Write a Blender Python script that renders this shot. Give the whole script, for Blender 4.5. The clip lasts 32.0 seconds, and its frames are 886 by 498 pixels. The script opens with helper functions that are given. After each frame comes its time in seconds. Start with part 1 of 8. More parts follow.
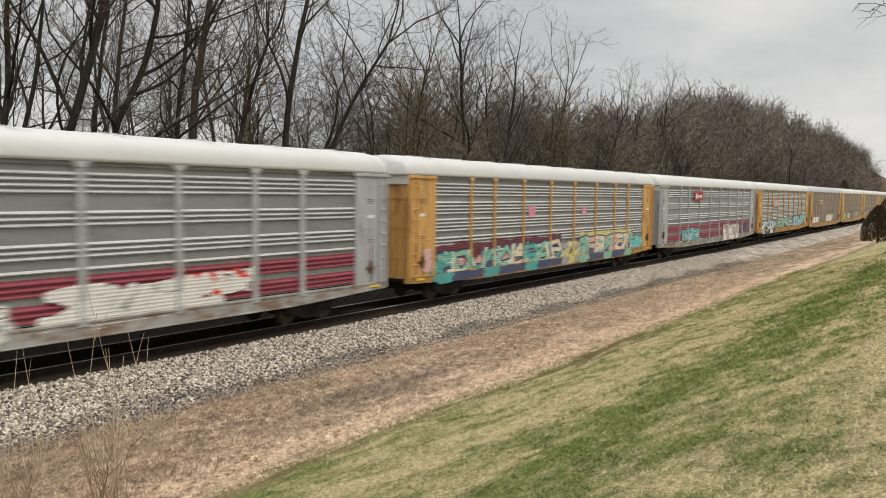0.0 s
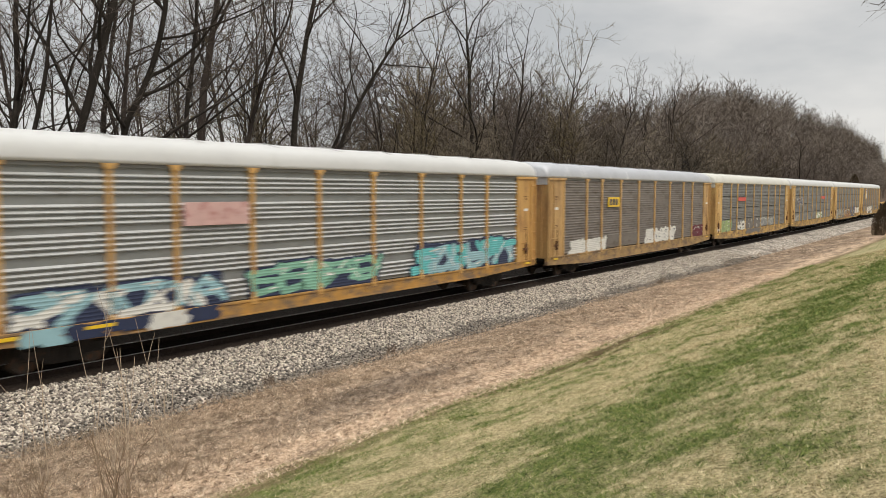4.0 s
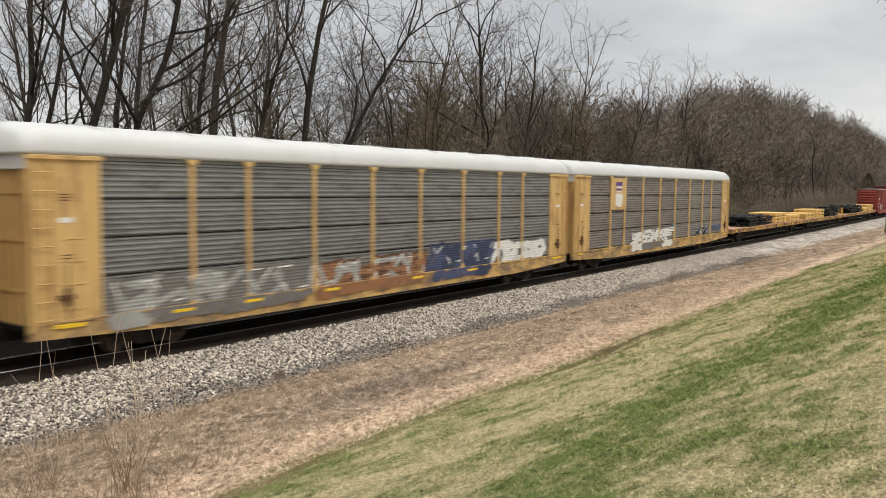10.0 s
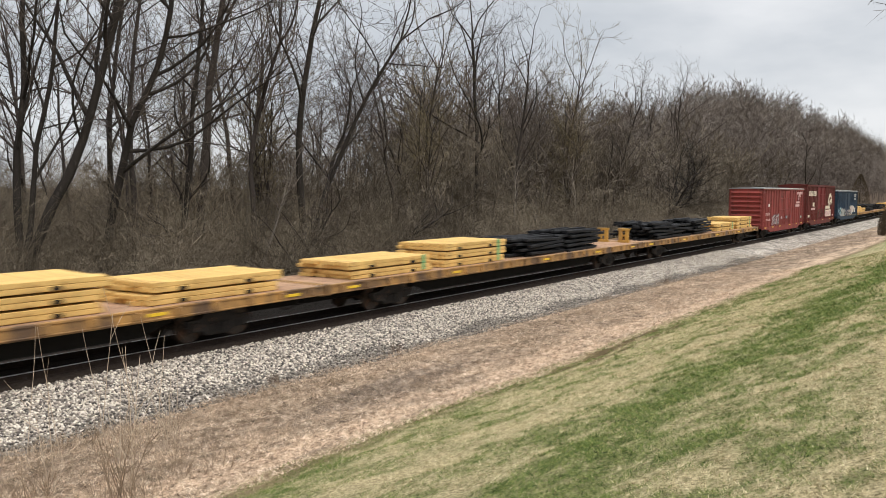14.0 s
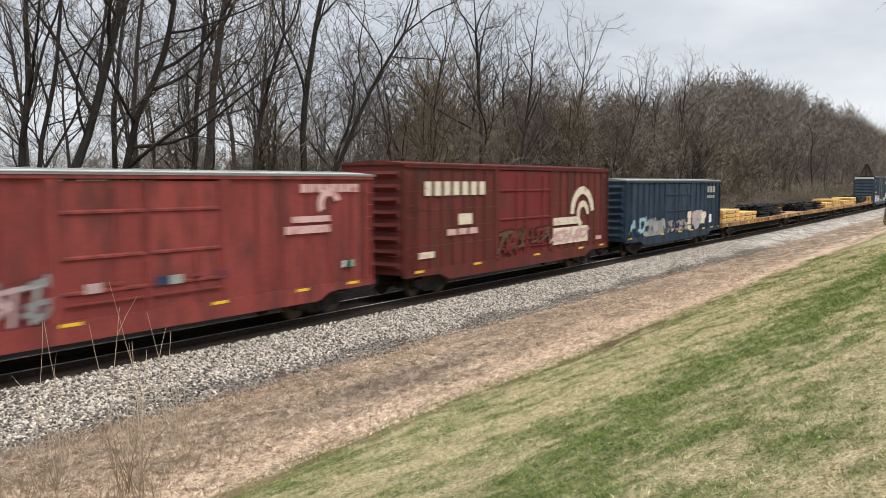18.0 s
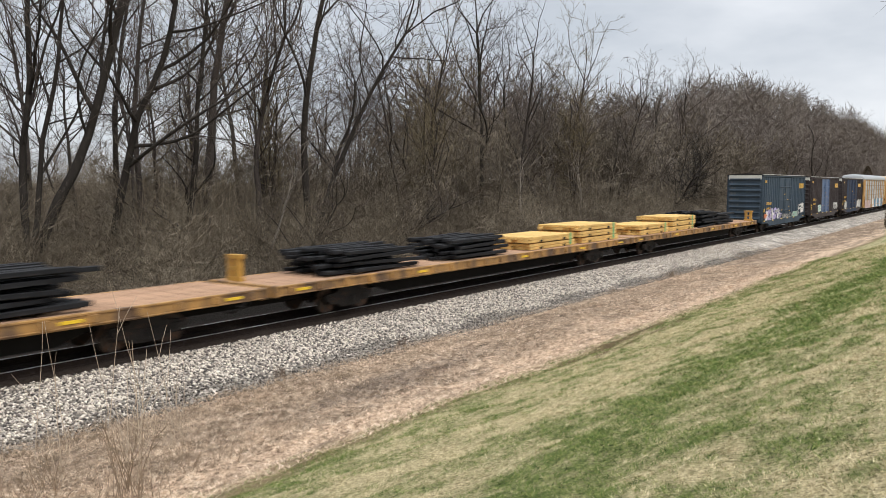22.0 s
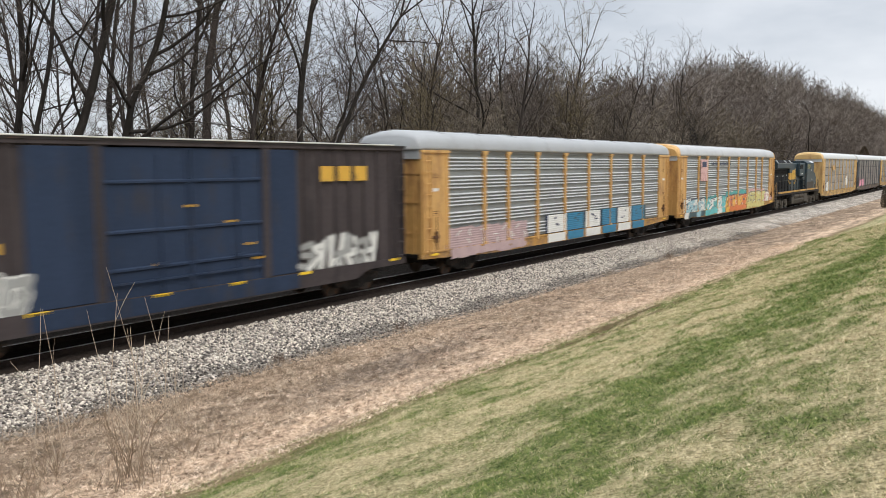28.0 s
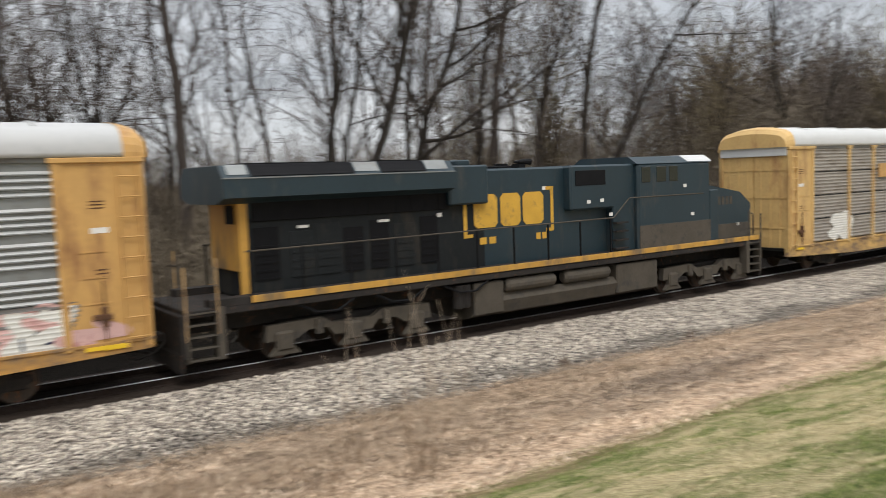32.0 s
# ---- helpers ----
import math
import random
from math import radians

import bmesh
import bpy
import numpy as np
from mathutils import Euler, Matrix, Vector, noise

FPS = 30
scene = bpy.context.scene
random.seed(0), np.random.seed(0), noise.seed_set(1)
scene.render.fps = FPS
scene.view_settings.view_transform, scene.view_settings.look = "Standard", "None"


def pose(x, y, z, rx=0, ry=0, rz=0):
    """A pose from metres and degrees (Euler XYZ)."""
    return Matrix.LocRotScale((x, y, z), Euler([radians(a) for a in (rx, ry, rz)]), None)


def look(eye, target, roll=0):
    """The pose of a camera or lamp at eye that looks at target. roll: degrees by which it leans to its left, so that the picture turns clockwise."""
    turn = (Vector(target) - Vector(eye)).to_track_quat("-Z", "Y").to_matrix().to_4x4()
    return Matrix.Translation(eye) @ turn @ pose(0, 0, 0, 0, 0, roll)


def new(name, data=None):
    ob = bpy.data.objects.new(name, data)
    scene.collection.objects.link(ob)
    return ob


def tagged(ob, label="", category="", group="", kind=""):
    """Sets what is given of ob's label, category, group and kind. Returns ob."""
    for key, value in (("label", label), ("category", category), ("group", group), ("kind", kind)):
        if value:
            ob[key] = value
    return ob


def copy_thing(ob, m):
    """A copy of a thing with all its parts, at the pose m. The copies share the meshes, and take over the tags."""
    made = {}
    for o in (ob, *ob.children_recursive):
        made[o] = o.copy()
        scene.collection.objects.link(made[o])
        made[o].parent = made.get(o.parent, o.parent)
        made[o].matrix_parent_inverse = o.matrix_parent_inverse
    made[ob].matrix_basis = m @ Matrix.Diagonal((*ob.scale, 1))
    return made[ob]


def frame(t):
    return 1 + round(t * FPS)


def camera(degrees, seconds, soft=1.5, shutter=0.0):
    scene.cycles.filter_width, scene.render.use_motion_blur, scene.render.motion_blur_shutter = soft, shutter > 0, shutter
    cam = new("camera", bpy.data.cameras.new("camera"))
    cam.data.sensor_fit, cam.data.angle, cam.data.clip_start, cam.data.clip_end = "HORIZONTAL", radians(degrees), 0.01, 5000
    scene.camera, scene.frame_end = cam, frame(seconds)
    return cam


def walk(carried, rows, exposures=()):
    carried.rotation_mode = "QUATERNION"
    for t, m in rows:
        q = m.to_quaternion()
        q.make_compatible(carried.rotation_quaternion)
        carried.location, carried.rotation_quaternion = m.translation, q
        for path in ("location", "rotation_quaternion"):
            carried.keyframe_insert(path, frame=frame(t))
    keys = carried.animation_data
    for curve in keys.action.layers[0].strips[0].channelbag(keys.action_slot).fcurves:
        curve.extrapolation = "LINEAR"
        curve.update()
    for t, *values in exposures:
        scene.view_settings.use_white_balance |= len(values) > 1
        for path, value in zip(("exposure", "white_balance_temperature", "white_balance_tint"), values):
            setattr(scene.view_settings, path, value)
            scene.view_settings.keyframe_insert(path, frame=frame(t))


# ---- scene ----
# Track frame: +x along the rails, the train runs towards -x, z = 0 on top of the rail.
SPEED = 18.676
OFFSET = 20.084
BEND = 1.0672e-4
EYE = 4.445


def bend(x):
    """How far the track has swung to +y at x."""
    return 0.5 * BEND * max(x, 0.0) ** 2


cam = camera(56.65, 32.0, soft=0.6, shutter=0.45)
walk(cam, [
    (0, pose(0, 0, 4.445, 86.073, -0.725, -56.141)),
    (0.5, pose(0, 0, 4.445, 85.939, -0.707, -56.072)),
    (1, pose(0, 0, 4.445, 85.904, -0.614, -56.011)),
    (1.5, pose(0, 0, 4.445, 85.918, -0.527, -55.954)),
    (2, pose(0, 0, 4.445, 85.952, -0.416, -55.895)),
    (2.5, pose(0, 0, 4.445, 85.999, -0.319, -55.845)),
    (3, pose(0, 0, 4.445, 86.021, -0.230, -55.758)),
    (3.5, pose(0, 0, 4.445, 86.001, -0.194, -55.647)),
    (5.5, pose(0, 0, 4.445, 85.702, -0.289, -55.487)),
    (6, pose(0, 0, 4.445, 85.668, -0.291, -55.536)),
    (6.5, pose(0, 0, 4.445, 85.673, -0.320, -55.557)),
    (7, pose(0, 0, 4.445, 85.688, -0.351, -55.502)),
    (7.5, pose(0, 0, 4.445, 85.685, -0.387, -55.409)),
    (8, pose(0, 0, 4.445, 85.686, -0.442, -55.264)),
    (8.5, pose(0, 0, 4.445, 85.706, -0.488, -55.103)),
    (9, pose(0, 0, 4.445, 85.698, -0.550, -54.973)),
    (9.5, pose(0, 0, 4.445, 85.696, -0.607, -54.886)),
    (10, pose(0, 0, 4.445, 85.653, -0.584, -54.802)),
    (10.5, pose(0, 0, 4.445, 85.570, -0.536, -54.693)),
    (11, pose(0, 0, 4.445, 85.475, -0.445, -54.558)),
    (11.5, pose(0, 0, 4.445, 85.434, -0.361, -54.459)),
    (12, pose(0, 0, 4.445, 85.449, -0.299, -54.469)),
    (12.5, pose(0, 0, 4.445, 85.555, -0.272, -54.599)),
    (13, pose(0, 0, 4.445, 85.683, -0.283, -54.835)),
    (13.5, pose(0, 0, 4.445, 85.795, -0.316, -55.030)),
    (14, pose(0, 0, 4.445, 85.875, -0.312, -55.219)),
    (14.5, pose(0, 0, 4.445, 85.932, -0.299, -55.315)),
    (16.5, pose(0, 0, 4.445, 85.766, 0.033, -55.153)),
    (17, pose(0, 0, 4.445, 85.588, 0.070, -55.072)),
    (17.5, pose(0, 0, 4.445, 85.460, 0.102, -54.976)),
    (18, pose(0, 0, 4.445, 85.399, 0.141, -54.903)),
    (18.5, pose(0, 0, 4.445, 85.394, 0.125, -54.841)),
    (19, pose(0, 0, 4.445, 85.398, 0.089, -54.786)),
    (19.5, pose(0, 0, 4.445, 85.396, 0.085, -54.753)),
    (20, pose(0, 0, 4.445, 85.385, 0.059, -54.726)),
    (20.5, pose(0, 0, 4.445, 85.361, 0.020, -54.704)),
    (21, pose(0, 0, 4.445, 85.349, -0.017, -54.696)),
    (21.5, pose(0, 0, 4.445, 85.368, -0.080, -54.746)),
    (22, pose(0, 0, 4.445, 85.429, -0.098, -54.860)),
    (22.5, pose(0, 0, 4.445, 85.496, -0.163, -55.050)),
    (23, pose(0, 0, 4.445, 85.485, -0.217, -55.191)),
    (23.5, pose(0, 0, 4.445, 85.411, -0.281, -55.293)),
    (24, pose(0, 0, 4.445, 85.280, -0.322, -55.329)),
    (24.5, pose(0, 0, 4.445, 85.089, -0.359, -55.323)),
    (25, pose(0, 0, 4.445, 85.051, -0.439, -55.283)),
    (25.5, pose(0, 0, 4.445, 85.028, -0.273, -55.170)),
    (27.5, pose(0, 0, 4.445, 84.419, 0.357, -55.015)),
    (28, pose(0, 0, 4.445, 84.299, 0.381, -55.096)),
    (28.5, pose(0, 0, 4.445, 84.224, 0.439, -55.185)),
    (29, pose(0, 0, 4.445, 84.134, 0.596, -55.245)),
    (29.5, pose(0, 0, 4.445, 84.051, 0.792, -55.292)),
    (30, pose(0.01, 0.04, 4.429, 84.073, 1.014, -55.152)),
    (30.5, pose(0.03, 0.08, 4.443, 84.214, 1.247, -53.941)),
    (31, pose(0.08, 0.09, 4.435, 84.476, 1.365, -52.399)),
    (31.5, pose(0.19, 0.18, 4.438, 84.878, 1.714, -47.138)),
    (32, pose(0.18, 0.24, 4.445, 84.905, 2.073, -35.573)),
], exposures=[(0, -0.03, 7000, 10), (9, 0.02, 6900, 10), (13, 0.13, 6650, 10), (18, 0.22, 6450, 10), (22, 0.2, 6400, 10), (25, 0.28, 6350, 10), (28, 0.2, 6350, 10), (29, 0.1, 6350, 10), (31, 0.12, 6500, 10), (32, 0.12, 6600, 10)])

# ---- world and light: overcast sky ----
world = bpy.data.worlds.new("overcast")
scene.world = world
world.use_nodes = True
wn, wl = world.node_tree.nodes, world.node_tree.links
wn.clear()
w_out = wn.new("ShaderNodeOutputWorld")
w_mix = wn.new("ShaderNodeMixShader")
w_sky = wn.new("ShaderNodeTexSky")
w_sky.sky_type, w_sky.sun_disc = "NISHITA", False
w_sky.sun_elevation, w_sky.sun_rotation = radians(48), radians(200)
w_blue = wn.new("ShaderNodeBackground")
w_blue.inputs[1].default_value = 0.09
w_cloud = wn.new("ShaderNodeBackground")
w_cloud.inputs[1].default_value = 1.0
w_co = wn.new("ShaderNodeTexCoord")
w_map = wn.new("ShaderNodeMapping")
w_map.inputs["Scale"].default_value = (1.3, 2.2, 6.5)
w_noise = wn.new("ShaderNodeTexNoise")
w_noise.inputs["Scale"].default_value = 1.5
w_noise.inputs["Detail"].default_value = 5
w_noise.inputs["Roughness"].default_value = 0.52
w_ramp = wn.new("ShaderNodeValToRGB")
w_ramp.color_ramp.elements[0].position, w_ramp.color_ramp.elements[0].color = 0.36, (0.48, 0.51, 0.55, 1)
w_ramp.color_ramp.elements[1].position, w_ramp.color_ramp.elements[1].color = 0.66, (0.70, 0.715, 0.74, 1)
wl.new(w_co.outputs["Generated"], w_map.inputs[0])
wl.new(w_map.outputs[0], w_noise.inputs["Vector"])
wl.new(w_noise.outputs["Fac"], w_ramp.inputs[0])
# an overcast dome is brightest overhead
w_sep = wn.new("ShaderNodeSeparateXYZ")
wl.new(w_co.outputs["Generated"], w_sep.inputs[0])
w_up = wn.new("ShaderNodeMapRange")
w_up.interpolation_type = "SMOOTHSTEP"
w_up.inputs["From Min"].default_value, w_up.inputs["From Max"].default_value = 0.4, 1.0
w_up.inputs["To Min"].default_value, w_up.inputs["To Max"].default_value = 1.13, 3.4
wl.new(w_sep.outputs[2], w_up.inputs["Value"])
wl.new(w_up.outputs[0], w_cloud.inputs[1])
wl.new(w_ramp.outputs[0], w_cloud.inputs[0])
wl.new(w_sky.outputs[0], w_blue.inputs[0])
w_mix.inputs[0].default_value = 0.9
wl.new(w_blue.outputs[0], w_mix.inputs[1])
wl.new(w_cloud.outputs[0], w_mix.inputs[2])
wl.new(w_mix.outputs[0], w_out.inputs[0])

sun = new("sun", bpy.data.lights.new("sun", "SUN"))
sun.data.energy, sun.data.angle, sun.data.color = 1.4, radians(25), (1.0, 0.97, 0.92)
sun.matrix_world = look((-10, -25, 40), (0, 0, 0))

# ---- materials ----
def mat(name, col, rough=0.65, metal=0.0, var=0.14, scale=1.5, dirt=None, amount=0.0, streak=1.0, bump=0.0, bscale=30.0, attr=None):
    """A painted or natural surface: broad and fine variation, dirt with a shape of its own, fine relief."""
    m = bpy.data.materials.new(name)
    m.use_nodes = True
    n, l = m.node_tree.nodes, m.node_tree.links
    b = n["Principled BSDF"]
    b.inputs["Roughness"].default_value, b.inputs["Metallic"].default_value = rough, metal
    b.inputs["Specular IOR Level"].default_value = 0.5 if rough < 0.7 else 0.12
    co = n.new("ShaderNodeTexCoord")
    mp = n.new("ShaderNodeMapping")
    mp.inputs["Scale"].default_value = (1, 1, 1.0 / streak)
    l.new(co.outputs["Object"], mp.inputs[0])
    big = n.new("ShaderNodeTexNoise")
    big.inputs["Scale"].default_value, big.inputs["Detail"].default_value = scale, 6
    l.new(mp.outputs[0], big.inputs["Vector"])
    fine = n.new("ShaderNodeTexNoise")
    fine.inputs["Scale"].default_value, fine.inputs["Detail"].default_value = scale * 11, 4
    l.new(co.outputs["Object"], fine.inputs["Vector"])
    add = n.new("ShaderNodeMath")
    add.operation = "MULTIPLY_ADD"
    l.new(fine.outputs["Fac"], add.inputs[0])
    add.inputs[1].default_value = 0.5
    l.new(big.outputs["Fac"], add.inputs[2])
    info = n.new("ShaderNodeObjectInfo")
    rnd = n.new("ShaderNodeMath")
    rnd.operation = "MULTIPLY_ADD"
    l.new(info.outputs["Random"], rnd.inputs[0])
    rnd.inputs[1].default_value = 0.16
    l.new(add.outputs[0], rnd.inputs[2])
    ramp = n.new("ShaderNodeValToRGB")
    e = ramp.color_ramp.elements
    e[0].position, e[0].color = 0.45, (*[c * (1 - var) for c in col], 1)
    e[1].position, e[1].color = 1.0, (*[min(1, c * (1 + var)) for c in col], 1)
    l.new(rnd.outputs[0], ramp.inputs[0])
    out = ramp.outputs[0]
    if dirt:
        d = n.new("ShaderNodeTexNoise")
        d.inputs["Scale"].default_value, d.inputs["Detail"].default_value, d.inputs["Roughness"].default_value = scale * 1.7, 9, 0.68
        l.new(mp.outputs[0], d.inputs["Vector"])
        dr = n.new("ShaderNodeValToRGB")
        dr.color_ramp.elements[0].position, dr.color_ramp.elements[1].position = 0.62 - amount * 0.35, 0.74 - amount * 0.2
        l.new(d.outputs["Fac"], dr.inputs[0])
        mx = n.new("ShaderNodeMix")
        mx.data_type = "RGBA"
        l.new(dr.outputs[0], mx.inputs[0])
        l.new(out, mx.inputs[6])
        mx.inputs[7].default_value = (*dirt, 1)
        out = mx.outputs[2]
    l.new(out, b.inputs["Base Color"])
    if bump:
        bn = n.new("ShaderNodeTexNoise")
        bn.inputs["Scale"].default_value, bn.inputs["Detail"].default_value = bscale, 5
        l.new(co.outputs["Object"], bn.inputs["Vector"])
        bp = n.new("ShaderNodeBump")
        bp.inputs["Strength"].default_value, bp.inputs["Distance"].default_value = bump, 0.02
        l.new(bn.outputs["Fac"], bp.inputs["Height"])
        l.new(bp.outputs[0], b.inputs["Normal"])
    return m


RUST = (0.16, 0.075, 0.04)
GRIME = (0.10, 0.085, 0.07)
M = {}
M["yellow"] = mat("yellow_paint", (0.54, 0.31, 0.10), 0.55, 0, 0.14, 0.8, (0.28, 0.13, 0.05), 0.32, 3.0, 0.06, 25)
M["yellow_old"] = mat("faded_yellow_paint", (0.48, 0.30, 0.12), 0.6, 0, 0.12, 0.8, (0.28, 0.15, 0.07), 0.35, 3.0, 0.06, 25)
M["yellow_pale"] = mat("pale_yellow_paint", (0.56, 0.365, 0.14), 0.6, 0, 0.14, 0.8, (0.34, 0.18, 0.07), 0.33, 3.0, 0.06, 25)
M["grey_paint"] = mat("grey_paint", (0.36, 0.37, 0.37), 0.55, 0, 0.10, 0.8, (0.20, 0.18, 0.16), 0.2, 3.0, 0.05, 25)
M["dark_car"] = mat("dark_grey_paint", (0.06, 0.065, 0.075), 0.6, 0, 0.2, 0.8, GRIME, 0.2, 3.0)
# lighter zinc tone: sky light on the upward ridge slopes, put into the colour
M["lit_slope"] = mat("sky_lit_ridge_slope", (0.5, 0.505, 0.495), 0.45, 0.1, 0.1, 0.6, (0.45, 0.44, 0.42), 0.2, 0.35)
M["galv"] = mat("galvanised_sheet", (0.225, 0.235, 0.23), 0.5, 0.25, 0.16, 0.6, (0.20, 0.19, 0.175), 0.22, 0.35, 0.04, 30)
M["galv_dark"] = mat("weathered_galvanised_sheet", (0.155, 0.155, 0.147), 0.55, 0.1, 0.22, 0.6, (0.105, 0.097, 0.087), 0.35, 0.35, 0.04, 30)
M["galv_brown"] = mat("rust_tinted_galvanised_sheet", (0.165, 0.146, 0.128), 0.6, 0.1, 0.22, 0.6, (0.11, 0.088, 0.07), 0.35, 0.35, 0.04, 30)
M["galv_tan"] = mat("dusty_tan_galvanised_sheet", (0.27, 0.245, 0.21), 0.6, 0.1, 0.2, 0.6, (0.18, 0.15, 0.12), 0.3, 0.35, 0.04, 30)
M["crimson"] = mat("dull_red_stripe_paint", (0.235, 0.042, 0.062), 0.55, 0, 0.15, 0.8, (0.16, 0.05, 0.05), 0.2, 0.4)
M["roof_white"] = mat("white_roof_paint", (0.54, 0.54, 0.525), 0.5, 0, 0.06, 0.5, (0.50, 0.50, 0.48), 0.12, 1.0, 0.04, 20)
M["roof_cream"] = mat("cream_roof_paint", (0.56, 0.55, 0.49), 0.5, 0, 0.07, 0.5, (0.5, 0.47, 0.4), 0.2, 1.0, 0.04, 20)
M["roof_silver"] = mat("silver_roof_sheet", (0.45, 0.46, 0.48), 0.4, 0.3, 0.10, 0.5, (0.70, 0.70, 0.70), 0.12, 1.0, 0.04, 20)
M["roof_dull"] = mat("dull_dusty_roof_sheet", (0.33, 0.335, 0.335), 0.5, 0, 0.08, 0.5, (0.29, 0.29, 0.285), 0.2, 1.0, 0.04, 20)
M["roof_grey"] = mat("dull_grey_roof_sheet", (0.43, 0.43, 0.425), 0.5, 0, 0.08, 0.5, (0.36, 0.36, 0.35), 0.2, 1.0, 0.04, 20)
M["door_red"] = mat("brighter_red_door_paint", (0.145, 0.026, 0.025), 0.75, 0, 0.28, 0.9, (0.09, 0.035, 0.03), 0.3, 4.0, 0.05, 25)
M["box_red"] = mat("oxide_red_paint", (0.118, 0.028, 0.023), 0.75, 0, 0.3, 0.8, (0.07, 0.034, 0.027), 0.45, 4.0, 0.05, 25)
M["box_red_bright"] = mat("faded_red_paint", (0.225, 0.05, 0.043), 0.75, 0, 0.3, 0.8, (0.10, 0.04, 0.033), 0.42, 4.0, 0.05, 25)
M["box_blue"] = mat("slate_blue_paint", (0.029, 0.048, 0.073), 0.75, 0, 0.35, 0.8, (0.018, 0.022, 0.027), 0.5, 5.0, 0.05, 25)
M["box_navy"] = mat("dark_navy_paint", (0.026, 0.038, 0.066), 0.75, 0, 0.25, 0.9, (0.05, 0.045, 0.045), 0.2, 4.0, 0.05, 25)
M["box_dusk"] = mat("grimy_blue_black_paint", (0.046, 0.064, 0.083), 0.75, 0, 0.35, 0.8, (0.115, 0.12, 0.118), 0.22, 6.0, 0.05, 25)
M["box_brown"] = mat("grimy_brown_black_paint", (0.055, 0.045, 0.044), 0.75, 0, 0.3, 0.9, (0.035, 0.03, 0.03), 0.35, 4.0, 0.05, 25)
M["door_blue"] = mat("mid_blue_door_paint", (0.06, 0.105, 0.20), 0.55, 0, 0.15, 0.9, (0.06, 0.07, 0.09), 0.25, 4.0)
# grimy steel taken to near black for the shade under the cars
M["near_black"] = mat("shade_black_underframe", (0.012, 0.011, 0.010), 0.9, 0, 0.3, 3)
for key, col in (("yellow", (0.46, 0.25, 0.075)), ("yellow_old", (0.40, 0.26, 0.12)), ("yellow_pale", (0.50, 0.32, 0.12)), ("grey_paint", (0.33, 0.33, 0.31)), ("dark_car", (0.06, 0.06, 0.065))):
    M[key + "_sill"] = mat("weathered_" + key + "_sill", col, 0.75, 0, 0.2, 0.9, (0.20, 0.14, 0.095), 0.55, 0.5, 0.1, 20)
M["steel_dark"] = mat("grimy_cast_steel", (0.03, 0.027, 0.025), 0.75, 0.1, 0.3, 3, RUST, 0.12, 1.0, 0.15, 30)
M["wheel"] = mat("worn_wheel_steel", (0.07, 0.055, 0.045), 0.6, 0.5, 0.25, 4, RUST, 0.3)
# rust darkened to near black: the cars' shadow on the rail sides is painted in
M["rail"] = mat("shaded_rusty_rail", (0.030, 0.021, 0.017), 0.7, 0.2, 0.25, 5, (0.05, 0.04, 0.035), 0.3)
M["rail_top"] = mat("polished_rail_head", (0.80, 0.80, 0.81), 0.48, 0.55, 0.1, 4)
M["tie"] = mat("creosoted_tie_wood", (0.036, 0.026, 0.021), 0.9, 0, 0.3, 4, (0.06, 0.046, 0.038), 0.3, 1.0, 0.3, 20)
M["flat_orange"] = mat("orange_yellow_sill_paint", (0.42, 0.225, 0.065), 0.65, 0, 0.28, 0.9, (0.12, 0.07, 0.04), 0.66, 2.0, 0.08, 20)
M["deck_wood"] = mat("worn_deck_planks", (0.35, 0.215, 0.135), 0.85, 0, 0.32, 2, (0.20, 0.13, 0.085), 0.3, 1.0, 0.2, 18)
M["lumber"] = mat("fresh_yellow_timber", (0.63, 0.41, 0.145), 0.7, 0, 0.2, 1.5, (0.44, 0.26, 0.09), 0.35, 0.3, 0.12, 20)
M["creosote"] = mat("black_creosoted_timber", (0.016, 0.016, 0.017), 0.7, 0, 0.35, 2, (0.05, 0.05, 0.05), 0.2, 0.3, 0.2, 20)
M["strap_green"] = mat("green_strap", (0.12, 0.38, 0.16), 0.6, 0, 0.1, 2)
M["loco_blue"] = mat("dark_locomotive_blue", (0.0115, 0.027, 0.036), 0.5, 0, 0.16, 0.9, (0.05, 0.05, 0.046), 0.16, 3.0)
M["loco_grey"] = mat("grimy_hood_side", (0.016, 0.018, 0.019), 0.7, 0, 0.2, 0.9, (0.045, 0.04, 0.032), 0.3, 3.0)
M["loco_yellow"] = mat("locomotive_yellow", (0.46, 0.25, 0.045), 0.6, 0, 0.2, 0.9, (0.17, 0.115, 0.06), 0.42, 3.0)
M["loco_tan"] = mat("road_dust_steel", (0.08, 0.069, 0.055), 0.8, 0, 0.2, 1.5, (0.06, 0.055, 0.05), 0.3, 1.0, 0.1, 25)
M["black"] = mat("black_grille", (0.008, 0.008, 0.009), 0.7, 0, 0.2, 3)
M["glass"] = mat("dark_cab_glass", (0.015, 0.018, 0.02), 0.08, 0, 0.1, 2)
M["white"] = mat("white_lettering_paint", (0.72, 0.70, 0.66), 0.6, 0, 0.08, 2, (0.45, 0.40, 0.36), 0.25)
M["cream"] = mat("cream_lettering_paint", (0.66, 0.58, 0.44), 0.6, 0, 0.1, 2, (0.40, 0.22, 0.16), 0.25)
M["pinkish"] = mat("weathered_pink_white_paint", (0.60, 0.38, 0.35), 0.6, 0, 0.1, 2, (0.35, 0.12, 0.1), 0.3)
M["sign_yellow"] = mat("reflective_yellow_strip", (0.80, 0.52, 0.03), 0.4, 0, 0.06, 2)
M["let_yellow"] = mat("yellow_lettering_paint", (0.58, 0.33, 0.04), 0.6, 0, 0.12, 2, (0.3, 0.18, 0.05), 0.12)
